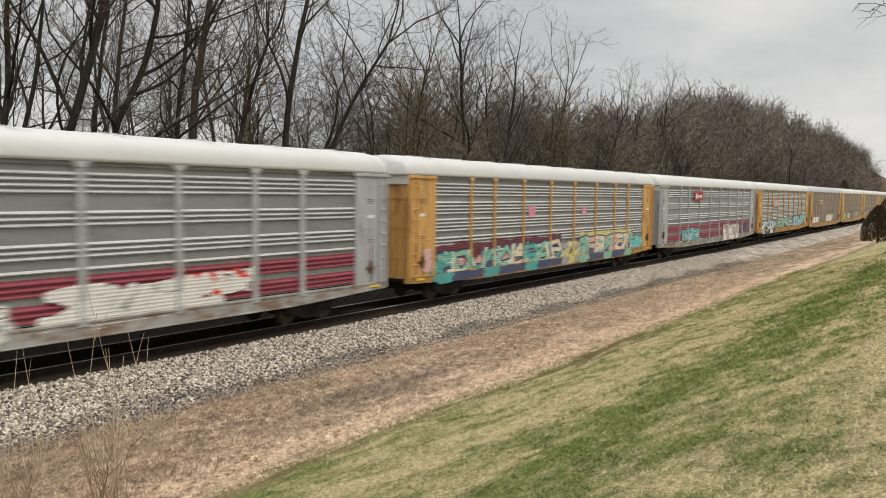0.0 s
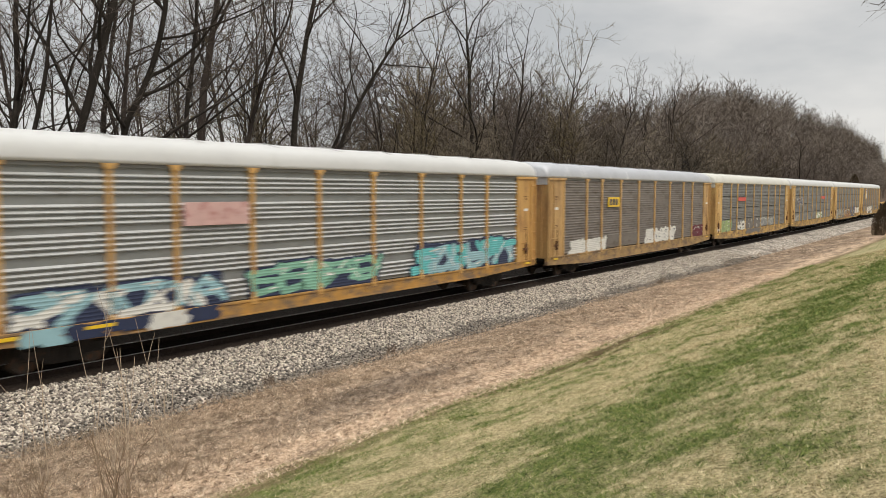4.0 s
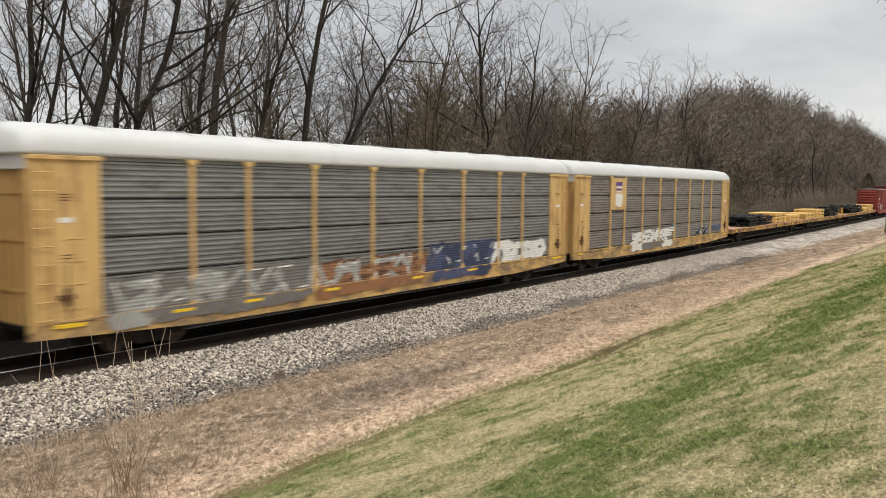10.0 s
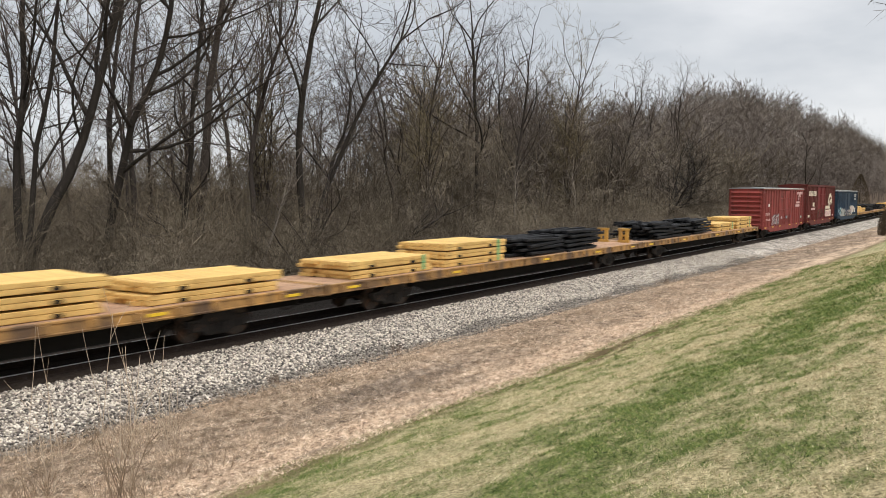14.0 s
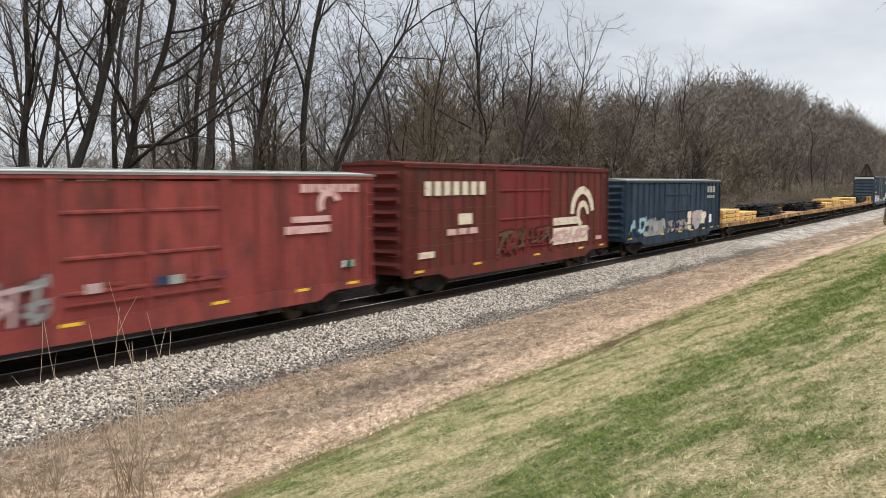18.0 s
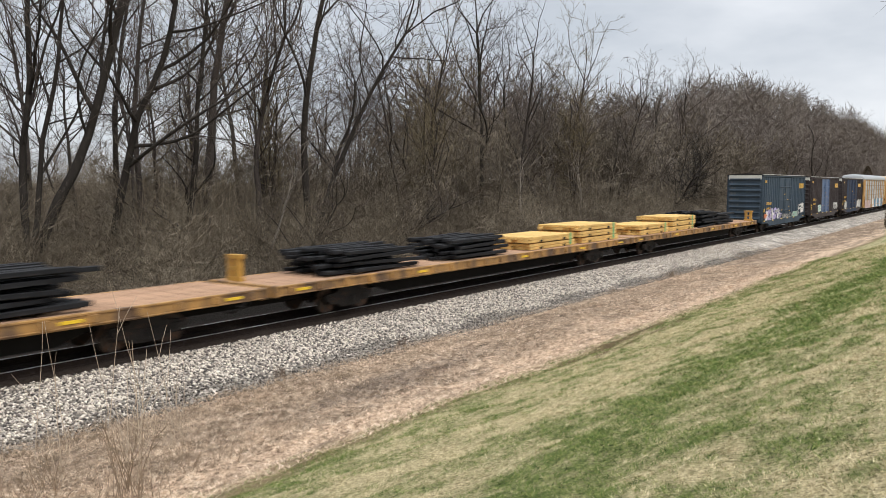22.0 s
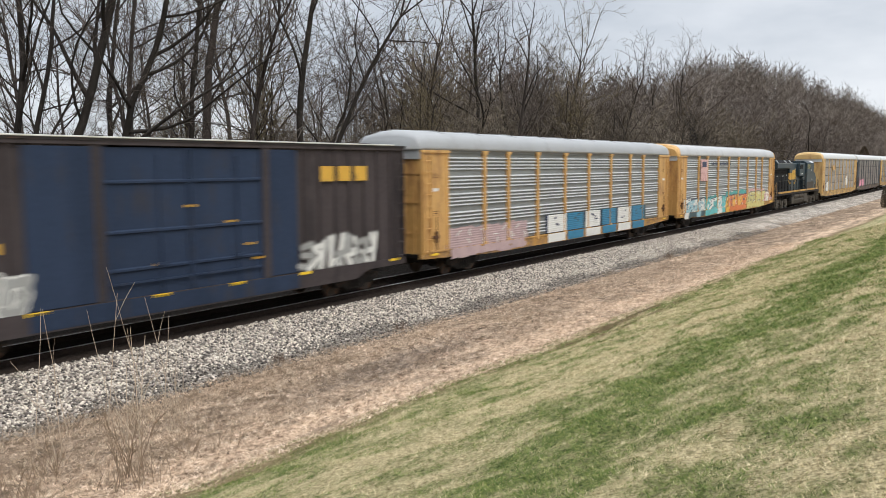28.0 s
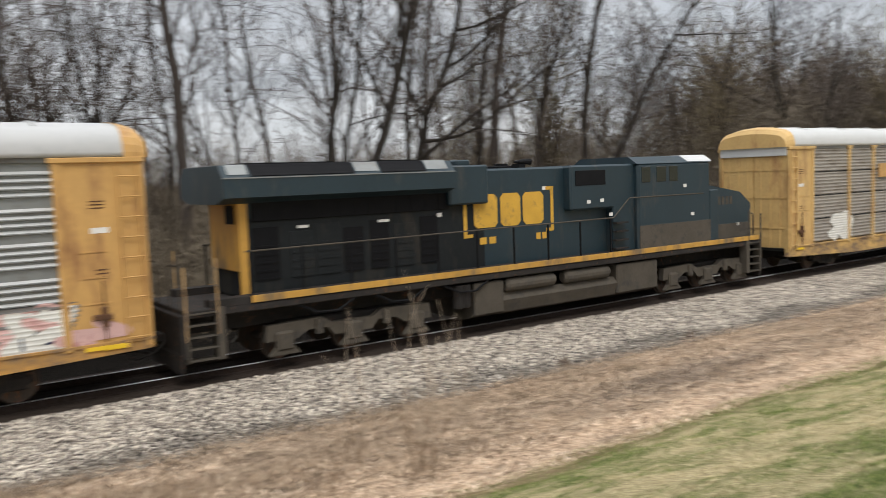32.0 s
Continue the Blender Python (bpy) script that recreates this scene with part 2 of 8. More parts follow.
M["orange"] = mat("orange_spray_paint", (0.58, 0.15, 0.035), 0.5, 0, 0.12, 2)
M["sign_crimson"] = mat("deep_red_sign_paint", (0.34, 0.028, 0.045), 0.5, 0, 0.12, 2)
M["redspray"] = mat("red_sign_paint", (0.62, 0.07, 0.05), 0.5, 0, 0.12, 2)
M["teal"] = mat("teal_spray_paint", (0.06, 0.30, 0.28), 0.5, 0, 0.2, 2)
M["mint"] = mat("mint_spray_paint", (0.20, 0.42, 0.31), 0.5, 0, 0.2, 2)
M["skyblue"] = mat("pale_blue_spray_paint", (0.25, 0.42, 0.46), 0.5, 0, 0.2, 2)
M["blue"] = mat("blue_spray_paint", (0.02, 0.165, 0.28), 0.5, 0, 0.15, 2)
M["navy_soft"] = mat("dusty_navy_spray_paint", (0.045, 0.06, 0.13), 0.55, 0, 0.2, 2, (0.10, 0.09, 0.10), 0.3)
M["rustspray"] = mat("rust_orange_spray_paint", (0.26, 0.115, 0.05), 0.6, 0, 0.25, 2, (0.14, 0.09, 0.06), 0.4)
M["navy"] = mat("navy_spray_paint", (0.02, 0.03, 0.07), 0.5, 0, 0.2, 2)
M["lilac"] = mat("lilac_spray_paint", (0.36, 0.30, 0.50), 0.5, 0, 0.15, 2)
M["pink"] = mat("pink_spray_paint", (0.62, 0.24, 0.32), 0.5, 0, 0.15, 2)
M["aqua"] = mat("aqua_spray_paint", (0.10, 0.42, 0.42), 0.5, 0, 0.2, 2)
M["amber"] = mat("amber_spray_paint", (0.66, 0.36, 0.05), 0.5, 0, 0.12, 2)
M["lemon"] = mat("lemon_spray_paint", (0.52, 0.47, 0.17), 0.5, 0, 0.15, 2)
M["sage"] = mat("sage_green_spray_paint", (0.27, 0.36, 0.15), 0.6, 0, 0.2, 2, (0.2, 0.21, 0.17), 0.3)
M["smoke"] = mat("smoky_grey_spray_paint", (0.135, 0.125, 0.115), 0.6, 0, 0.2, 2, (0.2, 0.19, 0.18), 0.3)
M["greypaint"] = mat("grey_spray_paint", (0.30, 0.30, 0.28), 0.5, 0, 0.2, 2)
M["whitespray"] = mat("white_spray_paint", (0.66, 0.65, 0.60), 0.5, 0, 0.1, 2, (0.45, 0.44, 0.4), 0.15)
M["purple"] = mat("purple_sign_paint", (0.10, 0.03, 0.20), 0.5, 0, 0.1, 2)
M["bark"] = mat("grey_brown_bark", (0.052, 0.042, 0.036), 0.95, 0, 0.35, 2.5, (0.04, 0.033, 0.028), 0.4, 3.0, 0.5, 12)
M["bark_dark"] = mat("dark_bark", (0.030, 0.025, 0.021), 0.95, 0, 0.35, 2.5, (0.07, 0.06, 0.05), 0.2, 3.0, 0.5, 12)
M["bark_pale"] = mat("pale_bark", (0.20, 0.17, 0.14), 0.95, 0, 0.3, 2.5, (0.10, 0.085, 0.07), 0.3, 3.0, 0.4, 12)
M["twig"] = mat("bare_twigs", (0.085, 0.068, 0.056), 0.95, 0, 0.35, 0.25)
M["twig_bud"] = mat("budding_twigs", (0.15, 0.12, 0.07), 0.95, 0, 0.3, 0.25)
M["brush"] = mat("bare_brush_stems", (0.135, 0.106, 0.070), 0.95, 0, 0.45, 0.14)
M["straw"] = mat("dry_straw", (0.44, 0.35, 0.26), 0.9, 0, 0.3, 0.7)
M["dusty_pink"] = mat("dusty_pink_spray_paint", (0.42, 0.30, 0.29), 0.6, 0, 0.2, 2)
M["oxblood"] = mat("dark_faded_red_paint", (0.15, 0.035, 0.05), 0.7, 0, 0.2, 2, (0.12, 0.09, 0.085), 0.4)
M["rusted"] = mat("brown_rust", (0.115, 0.06, 0.035), 0.85, 0, 0.3, 4, (0.06, 0.035, 0.025), 0.3)
M["dark_teal"] = mat("dark_teal_spray_paint", (0.03, 0.07, 0.08), 0.5, 0, 0.2, 2)
M["tuft"] = mat("brown_tuft_stems", (0.15, 0.105, 0.075), 0.9, 0, 0.35, 3)
M["stalk"] = mat("dead_weed_stalk", (0.26, 0.19, 0.13), 0.9, 0, 0.3, 1.5)
# brown fouled ballast, darkened further for the shade beneath the train
M["fouled_shaded"] = mat("shade_darkened_ballast", (0.032, 0.024, 0.019), 0.95, 0, 0.4, 6, (0.012, 0.009, 0.008), 0.3, 1.0, 0.9, 26)
M["needle"] = mat("dark_juniper_needles", (0.07, 0.052, 0.032), 0.95, 0, 0.35, 2)


# ---- mesh building ----
class Shape:
    """Collects vertices and faces of one part."""

    def __init__(self):
        self.v, self.f, self.s = [], [], []
        self.slot = 0

    def add(self, verts, faces):
        k = len(self.v)
        self.v.extend(verts)
        self.f.extend([tuple(i + k for i in f) for f in faces])
        self.s.extend([self.slot] * len(faces))
        return self

    def box(self, x0, x1, y0, y1, z0, z1, b=0.0):
        """A box, its edges chamfered by b."""
        if b <= 0:
            v = [(x, y, z) for x in (x0, x1) for y in (y0, y1) for z in (z0, z1)]
            return self.add(v, [(0, 1, 3, 2), (4, 6, 7, 5), (0, 4, 5, 1), (2, 3, 7, 6), (0, 2, 6, 4), (1, 5, 7, 3)])
        c, h = ((x0 + x1) / 2, (y0 + y1) / 2, (z0 + z1) / 2), ((x1 - x0) / 2, (y1 - y0) / 2, (z1 - z0) / 2)
        v, at = [], {}
        for sx in (-1, 1):
            for sy in (-1, 1):
                for sz in (-1, 1):
                    s = (sx, sy, sz)
                    for a in range(3):
                        at[s, a] = len(v)
                        v.append(tuple(c[i] + s[i] * (h[i] - (0 if i == a else b)) for i in range(3)))
        f = []
        for a in range(3):
            i, j = (a + 1) % 3, (a + 2) % 3
            for q in (-1, 1):
                ring = []
                for p, r in ((-1, -1), (1, -1), (1, 1), (-1, 1)):
                    s = [0, 0, 0]
                    s[a], s[i], s[j] = q, p, r
                    ring.append(at[tuple(s), a])
                f.append(tuple(ring if q > 0 else ring[::-1]))
            for p in (-1, 1):
                for r in (-1, 1):
                    s, t = [0, 0, 0], [0, 0, 0]
                    s[i], s[j], s[a] = p, r, -1
                    t[i], t[j], t[a] = p, r, 1
                    f.append((at[tuple(s), i], at[tuple(t), i], at[tuple(t), j], at[tuple(s), j]))
        for s in {k[0] for k in at}:
            f.append((at[s, 0], at[s, 1], at[s, 2]))
        return self.add(v, sorted(f))

    def prism(self, poly, axis, a0, a1):
        """A polygon of two coordinates drawn out along an axis from a0 to a1."""
        n = len(poly)

        def at(p, a):
            return {"x": (a, p[0], p[1]), "y": (p[0], a, p[1]), "z": (p[0], p[1], a)}[axis]
        v = [at(p, a0) for p in poly] + [at(p, a1) for p in poly]
        f = [(i, (i + 1) % n, (i + 1) % n + n, i + n) for i in range(n)]
        return self.add(v, f + [tuple(range(n))[::-1], tuple(range(n, 2 * n))])

    def rod(self, a, b, r, n=6, r2=None):
        """A round bar from a to b."""
        return self.tube([a, b], [r, r if r2 is None else r2], n, True)

    def tube(self, pts, radii, n=4, caps=False):
        v, f = [], []
        for k, p in enumerate(pts):
            q = pts[min(k + 1, len(pts) - 1)]
            o = pts[max(k - 1, 0)]
            d = Vector(q) - Vector(o)
            d = d.normalized() if d.length > 1e-9 else Vector((0, 0, 1))
            u = d.cross(Vector((0.31, 0.17, 0.93)))
            if u.length < 0.05:
                u = d.cross(Vector((1, 0, 0)))
            u.normalize()
            w = d.cross(u)
            for i in range(n):
                a = 2 * math.pi * i / n
                v.append(tuple(Vector(p) + radii[k] * (math.cos(a) * u + math.sin(a) * w)))
        for k in range(len(pts) - 1):
            for i in range(n):
                j = (i + 1) % n
                f.append((k * n + i, k * n + j, (k + 1) * n + j, (k + 1) * n + i))
        if caps:
            f += [tuple(range(n))[::-1], tuple(range((len(pts) - 1) * n, len(pts) * n))]
        return self.add(v, f)

    def drum(self, axis, c, r, a0, a1, n=16):
        """A cylinder about an axis through c (two coordinates), from a0 to a1."""
        return self.prism([(c[0] + r * math.cos(2 * math.pi * i / n), c[1] + r * math.sin(2 * math.pi * i / n)) for i in range(n)], axis, a0, a1)

    def mesh(self, name, mats, smooth=False):
        me = bpy.data.meshes.new(name)
        me.from_pydata(self.v, [], self.f)
        for m in (mats if isinstance(mats, (list, tuple)) else [mats]):
            me.materials.append(m)
        if isinstance(mats, (list, tuple)) and len(mats) > 1:
            me.polygons.foreach_set("material_index", self.s)
        me.validate()
        if smooth:
            me.polygons.foreach_set("use_smooth", [True] * len(me.polygons))
        bm = bmesh.new()
        bm.from_mesh(me)
        bmesh.ops.recalc_face_normals(bm, faces=bm.faces)
        bm.to_mesh(me)
        bm.free()
        return me


def bulk(name, verts, faces, mats, slots=None):
    """One mesh from arrays of vertices and of faces with equal corner counts."""
    me = bpy.data.meshes.new(name)
    nv, (nf, nc) = len(verts), faces.shape
    me.vertices.add(nv)
    me.vertices.foreach_set("co", np.ascontiguousarray(verts, dtype=np.float32).ravel())
    me.loops.add(nf * nc)
    me.loops.foreach_set("vertex_index", np.ascontiguousarray(faces, dtype=np.int32).ravel())
    me.polygons.add(nf)
    me.polygons.foreach_set("loop_start", np.arange(0, nf * nc, nc, dtype=np.int32))
    for m in mats:
        me.materials.append(m)
    if slots is not None:
        me.polygons.foreach_set("material_index", np.ascontiguousarray(slots, dtype=np.int32))
    me.update(calc_edges=True)
    me.validate()
    return me


def part(name, shape, material, parent, label="", m=None):
    """Links a shape or a ready mesh as one part under a thing or under a part."""
    me = shape.mesh(name, material) if isinstance(shape, Shape) else shape
    ob = new(name, me)
    ob.parent = parent
    if m is not None:
        ob.matrix_basis = m
    if label:
        tagged(ob, label)
    return ob


def root(name, label, category, group="", m=None, kind=""):
    ob = new(name)
    ob.empty_display_size = 0.5
    if m is not None:
        ob.matrix_basis = m
    return tagged(ob, label, category, group, kind)


# ---- ground ----
PROFILE = ((-300, 6.5), (-40, 6.2), (-15, 4.9), (-4, 3.75), (0, 2.82), (3, 1.93), (6, 1.02), (8.6, 0.22), (10, -0.12), (11.5, -0.36), (13.5, -0.52),
           (15.6, -0.66), (17.5, -0.8), (24, -0.8), (26.5, -0.55), (32, -0.3), (60, 0.2), (120, 0.5), (600, 0.5))


def step(a, b, x):
    t = np.clip((x - a) / (b - a), 0, 1)
    return t * t * (3 - 2 * t)


def ground_z(x, y):
    """Height of the ground; x and y may be arrays."""
    x, y = np.asarray(x, float), np.asarray(y, float)
    v = y - 0.5 * BEND * np.maximum(x, 0) ** 2
    z = np.interp(v, [p[0] for p in PROFILE], [p[1] for p in PROFILE])
    w = y - 0.2 * BEND * np.maximum(x, 0) ** 2
    hill = 38 * step(44, 108, w) * step(1.0, 4.9, x / np.maximum(w, 20.0))
    rough = 0.035 * np.sin(1.7 * x + 2.3 * v) * np.sin(1.1 * x - 1.9 * v) + 0.03 * np.sin(0.53 * x + 0.9) * np.sin(0.81 * v)
    clods = 0.075 * (lumps(x, v, 41, 0.55, 0.4, 3) - 0.5) * step(15.4, 14.6, v) * (0.45 + 0.55 * step(8.2, 9.4, v))
    return z + hill + rough * ((v < 15) | (v > 26)) + clods * (np.abs(x - 30) < 40)


def patches(x, v, seed, fx, fv):
    """Smooth random patches between 0 and 1, longer along the track."""
    r = np.random.default_rng(seed)
    t = np.zeros_like(x)
    for k in range(7):
        s = 1.6 ** k
        t += (np.sin(fx * s * x + 6 * r.random() + 2.2 * np.sin(fv * s * v + 6 * r.random())) * np.sin(fv * s * v + 6 * r.random())) / 1.35 ** k
    return 0.5 + 0.24 * t


def lumps(x, v, seed, sx, sv, octaves=4):
    """Ragged random patches between 0 and 1, of size sx along and sv across the track."""
    r = np.random.default_rng(seed)
    g = r.random((256, 256))
    total, weight = np.zeros_like(x, dtype=float), 0.0
    for k in range(octaves):
        s = 2.1 ** k
        a, c = x * s / sx + 0.35 * v * s / sv + 37.1 * k + 500, v * s / sv + 11.3 * k + 500
        i, j = np.floor(a).astype(int), np.floor(c).astype(int)
        p, q = a - i, c - j
        p, q = p * p * (3 - 2 * p), q * q * (3 - 2 * q)
        i0, i1, j0, j1 = i % 256, (i + 1) % 256, j % 256, (j + 1) % 256
        total += 0.72 ** k * ((g[i0, j0] * (1 - p) + g[i1, j0] * p) * (1 - q) + (g[i0, j1] * (1 - p) + g[i1, j1] * p) * q)
        weight += 0.72 ** k
    return np.clip(0.5 + 1.5 * (total / weight - 0.5), 0, 1)


def greenness(x, v):
    """How green the mown bank is: ragged tufts, one greener band along the slope."""
    band = np.exp(-((v - 3.3 + 0.25 * np.sin(0.5 * x)) / 0.55) ** 2)
    pale = np.exp(-((v - 0.8) / 0.7) ** 2) + 0.7 * np.exp(-((v - 6.0) / 1.5) ** 2)
    return 0.46 * lumps(x, v, 3, 1.7, 0.6) + 0.54 * lumps(x, v, 8, 0.34, 0.2, 3) + 0.24 * band - 0.2 * pale


def ruts(x, v):
    """Bare wheel marks where the bank meets the verge."""
    m = np.exp(-((x - 20.8) / 4.2) ** 2) * (0.95 + 0.35 * np.sin(1.9 * x + 3 * v))
    return np.clip(m * (np.exp(-((v - 8.64 - 0.055 * (x - 20)) / 0.22) ** 2) + 0.75 * np.exp(-((v - 7.95 - 0.055 * (x - 20)) / 0.2) ** 2)), 0, 1)


def surface_ground():
    xs = np.concatenate([np.arange(-400, -20, 20), np.arange(-20, 0, 0.5), np.arange(0, 22, 0.1), np.arange(22, 60, 0.25), np.arange(60, 160, 2), np.arange(160, 1600, 20), [2000, 3000, 4500]])
    ys = np.concatenate([[-3000, -1500, -700], np.arange(-300, -20, 20), np.arange(-20, -4, 1), np.arange(-4, 0, 0.25), np.arange(0, 15.6, 0.1), np.arange(15.6, 20, 0.4), np.arange(20, 60, 2), np.arange(60, 300, 10), [340, 420, 600, 1000, 2000, 4500]])
    gx, gy = np.meshgrid(xs, ys, indexing="ij")
    gz = ground_z(gx, gy + 0.5 * BEND * np.clip(gx, 0, 1000) ** 2)
    gy = gy + 0.5 * BEND * np.clip(gx, 0, 1000) ** 2
    v = np.stack([gx, gy, gz], -1).reshape(-1, 3)
    nx, ny = gx.shape
    i = (np.arange(nx - 1)[:, None] * ny + np.arange(ny - 1)).ravel()
    f = np.stack([i, i + ny, i + ny + 1, i + 1], -1)
    me = bulk("ground", v, f, [ground_material()])
    at = me.attributes.new("across", "FLOAT", "POINT")
    across = (gy - 0.5 * BEND * np.clip(gx, 0, 1000) ** 2).ravel()
    at.data.foreach_set("value", across.astype(np.float32))
    turf = me.attributes.new("turf", "FLOAT", "POINT")
    turf.data.foreach_set("value", greenness(gx.ravel(), across).astype(np.float32))
    rut = me.attributes.new("rut", "FLOAT", "POINT")
    rut.data.foreach_set("value", ruts(gx.ravel(), across).astype(np.float32))
    me.polygons.foreach_set("use_smooth", [True] * len(me.polygons))
    return tagged(new("ground", me), "grassy bank, dry verge and leaf-covered woodland floor", "ground", kind="structure")


def ground_material():
    m = bpy.data.materials.new("bank_and_verge")
    m.use_nodes = True
    n, l = m.node_tree.nodes, m.node_tree.links
    b = n["Principled BSDF"]
    b.inputs["Roughness"].default_value, b.inputs["Specular IOR Level"].default_value = 0.95, 0.1
    co = n.new("ShaderNodeTexCoord")
    at = n.new("ShaderNodeAttribute")
    at.attribute_name = "across"

    def noise_node(scale, detail=5, stretch=(1, 1, 1), rough=0.55):
        mp = n.new("ShaderNodeMapping")
        mp.inputs["Scale"].default_value = stretch
        l.new(co.outputs["Object"], mp.inputs[0])
        t = n.new("ShaderNodeTexNoise")
        t.inputs["Scale"].default_value, t.inputs["Detail"].default_value, t.inputs["Roughness"].default_value = scale, detail, rough
        l.new(mp.outputs[0], t.inputs["Vector"])
        return t.outputs["Fac"]

    def ramp(fac, *stops):
        r = n.new("ShaderNodeValToRGB")
        e = r.color_ramp.elements
        while len(e) < len(stops):
            e.new(0.5)
        for k, (p, c) in enumerate(stops):
            e[k].position, e[k].color = p, (*c, 1)
        l.new(fac, r.inputs[0])
        return r.outputs[0]

    def blend(fac, a, c):
        x = n.new("ShaderNodeMix")
        x.data_type = "RGBA"
        l.new(fac, x.inputs[0])
        l.new(a, x.inputs[6])
        l.new(c, x.inputs[7])
        return x.outputs[2]

    def edge(lo, hi, wobble):
        """0 below lo, 1 above hi across the bank, with a ragged line."""
        s = n.new("ShaderNodeMath")
        s.operation = "MULTIPLY_ADD"
        l.new(noise_node(0.45, 6, (0.5, 1, 1), 0.65), s.inputs[0])
        s.inputs[1].default_value = wobble
        l.new(at.outputs["Fac"], s.inputs[2])
        r = n.new("ShaderNodeMapRange")
        r.inputs["From Min"].default_value, r.inputs["From Max"].default_value = lo + wobble / 2, hi + wobble / 2
        l.new(s.outputs[0], r.inputs["Value"])
        return r.outputs[0]

    green = ramp(noise_node(20, 5, rough=0.7), (0.36, (0.035, 0.052, 0.014)), (0.64, (0.26, 0.29, 0.10)))
    straw = ramp(noise_node(22, 5, rough=0.7), (0.36, (0.17, 0.135, 0.065)), (0.62, (0.72, 0.60, 0.36)))
    tu = n.new("ShaderNodeAttribute")
    tu.attribute_name = "turf"
    tm = n.new("ShaderNodeMath")
    tm.operation = "MULTIPLY_ADD"
    l.new(noise_node(4.0, 9, (0.45, 1.2, 1), 0.75), tm.inputs[0])
    tm.inputs[1].default_value = 1.6
    l.new(tu.outputs["Fac"], tm.inputs[2])
    dead = n.new("ShaderNodeMapRange")
    dead.inputs["From Min"].default_value, dead.inputs["From Max"].default_value = 1.0, 1.6
    dead.inputs["To Min"].default_value, dead.inputs["To Max"].default_value = 1.0, 0.0
    l.new(tm.outputs[0], dead.inputs["Value"])
    lawn = blend(dead.outputs[0], green, straw)
    dry = ramp(noise_node(9, 7, rough=0.8), (0.38, (0.05, 0.033, 0.023)), (0.45, (0.41, 0.285, 0.192)), (0.55, (0.70, 0.515, 0.36)), (0.68, (0.90, 0.73, 0.55)))
    weedy = ramp(noise_node(3, 8, rough=0.7), (0.33, (0.06, 0.043, 0.031)), (0.47, (0.20, 0.145, 0.10)), (0.64, (0.48, 0.36, 0.26)))
    tangle = n.new("ShaderNodeMath")
    tangle.operation = "MULTIPLY_ADD"
    l.new(edge(10.8, 12.6, 1.2), tangle.inputs[0])
    tangle.inputs[1].default_value = 0.14
    l.new(noise_node(0.8, 6, (0.5, 1.4, 1), 0.65), tangle.inputs[2])
    dry = blend(ramp(tangle.outputs[0], (0.47, (0, 0, 0)), (0.62, (1, 1, 1))), dry, weedy)
    mud = ramp(noise_node(3, 8, (0.25, 1.6, 1), 0.7), (0.3, (0.10, 0.072, 0.042)), (0.7, (0.30, 0.225, 0.115)))
    wood = ramp(noise_node(2.2, 8, rough=0.7), (0.3, (0.065, 0.047, 0.035)), (0.7, (0.16, 0.115, 0.08)))
    ru = n.new("ShaderNodeAttribute")
    ru.attribute_name = "rut"
    bank = blend(edge(8.2, 8.9, 1.6), lawn, mud)
    bank = blend(edge(8.8, 9.7, 1.6), bank, dry)
    earth = ramp(noise_node(5, 8, (0.3, 1.5, 1), 0.7), (0.35, (0.075, 0.052, 0.03)), (0.65, (0.20, 0.15, 0.07)))
    bank = blend(ramp(ru.outputs["Fac"], (0.05, (0, 0, 0)), (0.35, (1, 1, 1))), bank, earth)
    # near-black ground: the darkness seen under the cars, painted into the colour
    train_shade = ramp(noise_node(6, 6), (0.3, (0.008, 0.007, 0.006)), (0.7, (0.02, 0.016, 0.013)))
    bank = blend(edge(19.0, 20.5, 0.5), bank, train_shade)
    bank = blend(edge(26.5, 30.0, 2.0), bank, wood)
    l.new(bank, b.inputs["Base Color"])
    bp = n.new("ShaderNodeBump")
    bp.inputs["Strength"].default_value, bp.inputs["Distance"].default_value = 1.0, 0.09
    l.new(noise_node(11, 8, rough=0.7), bp.inputs["Height"])
    l.new(bp.outputs[0], b.inputs["Normal"])
    return m


surface_ground()

# ---- railway bed ----
BED = ((15.5, -0.70), (16.2, -0.58), (17.4, -0.36), (18.62, -0.205), (18.8, -0.172), (21.4, -0.172), (21.75, -0.2), (23.6, -0.55), (24.3, -0.75))


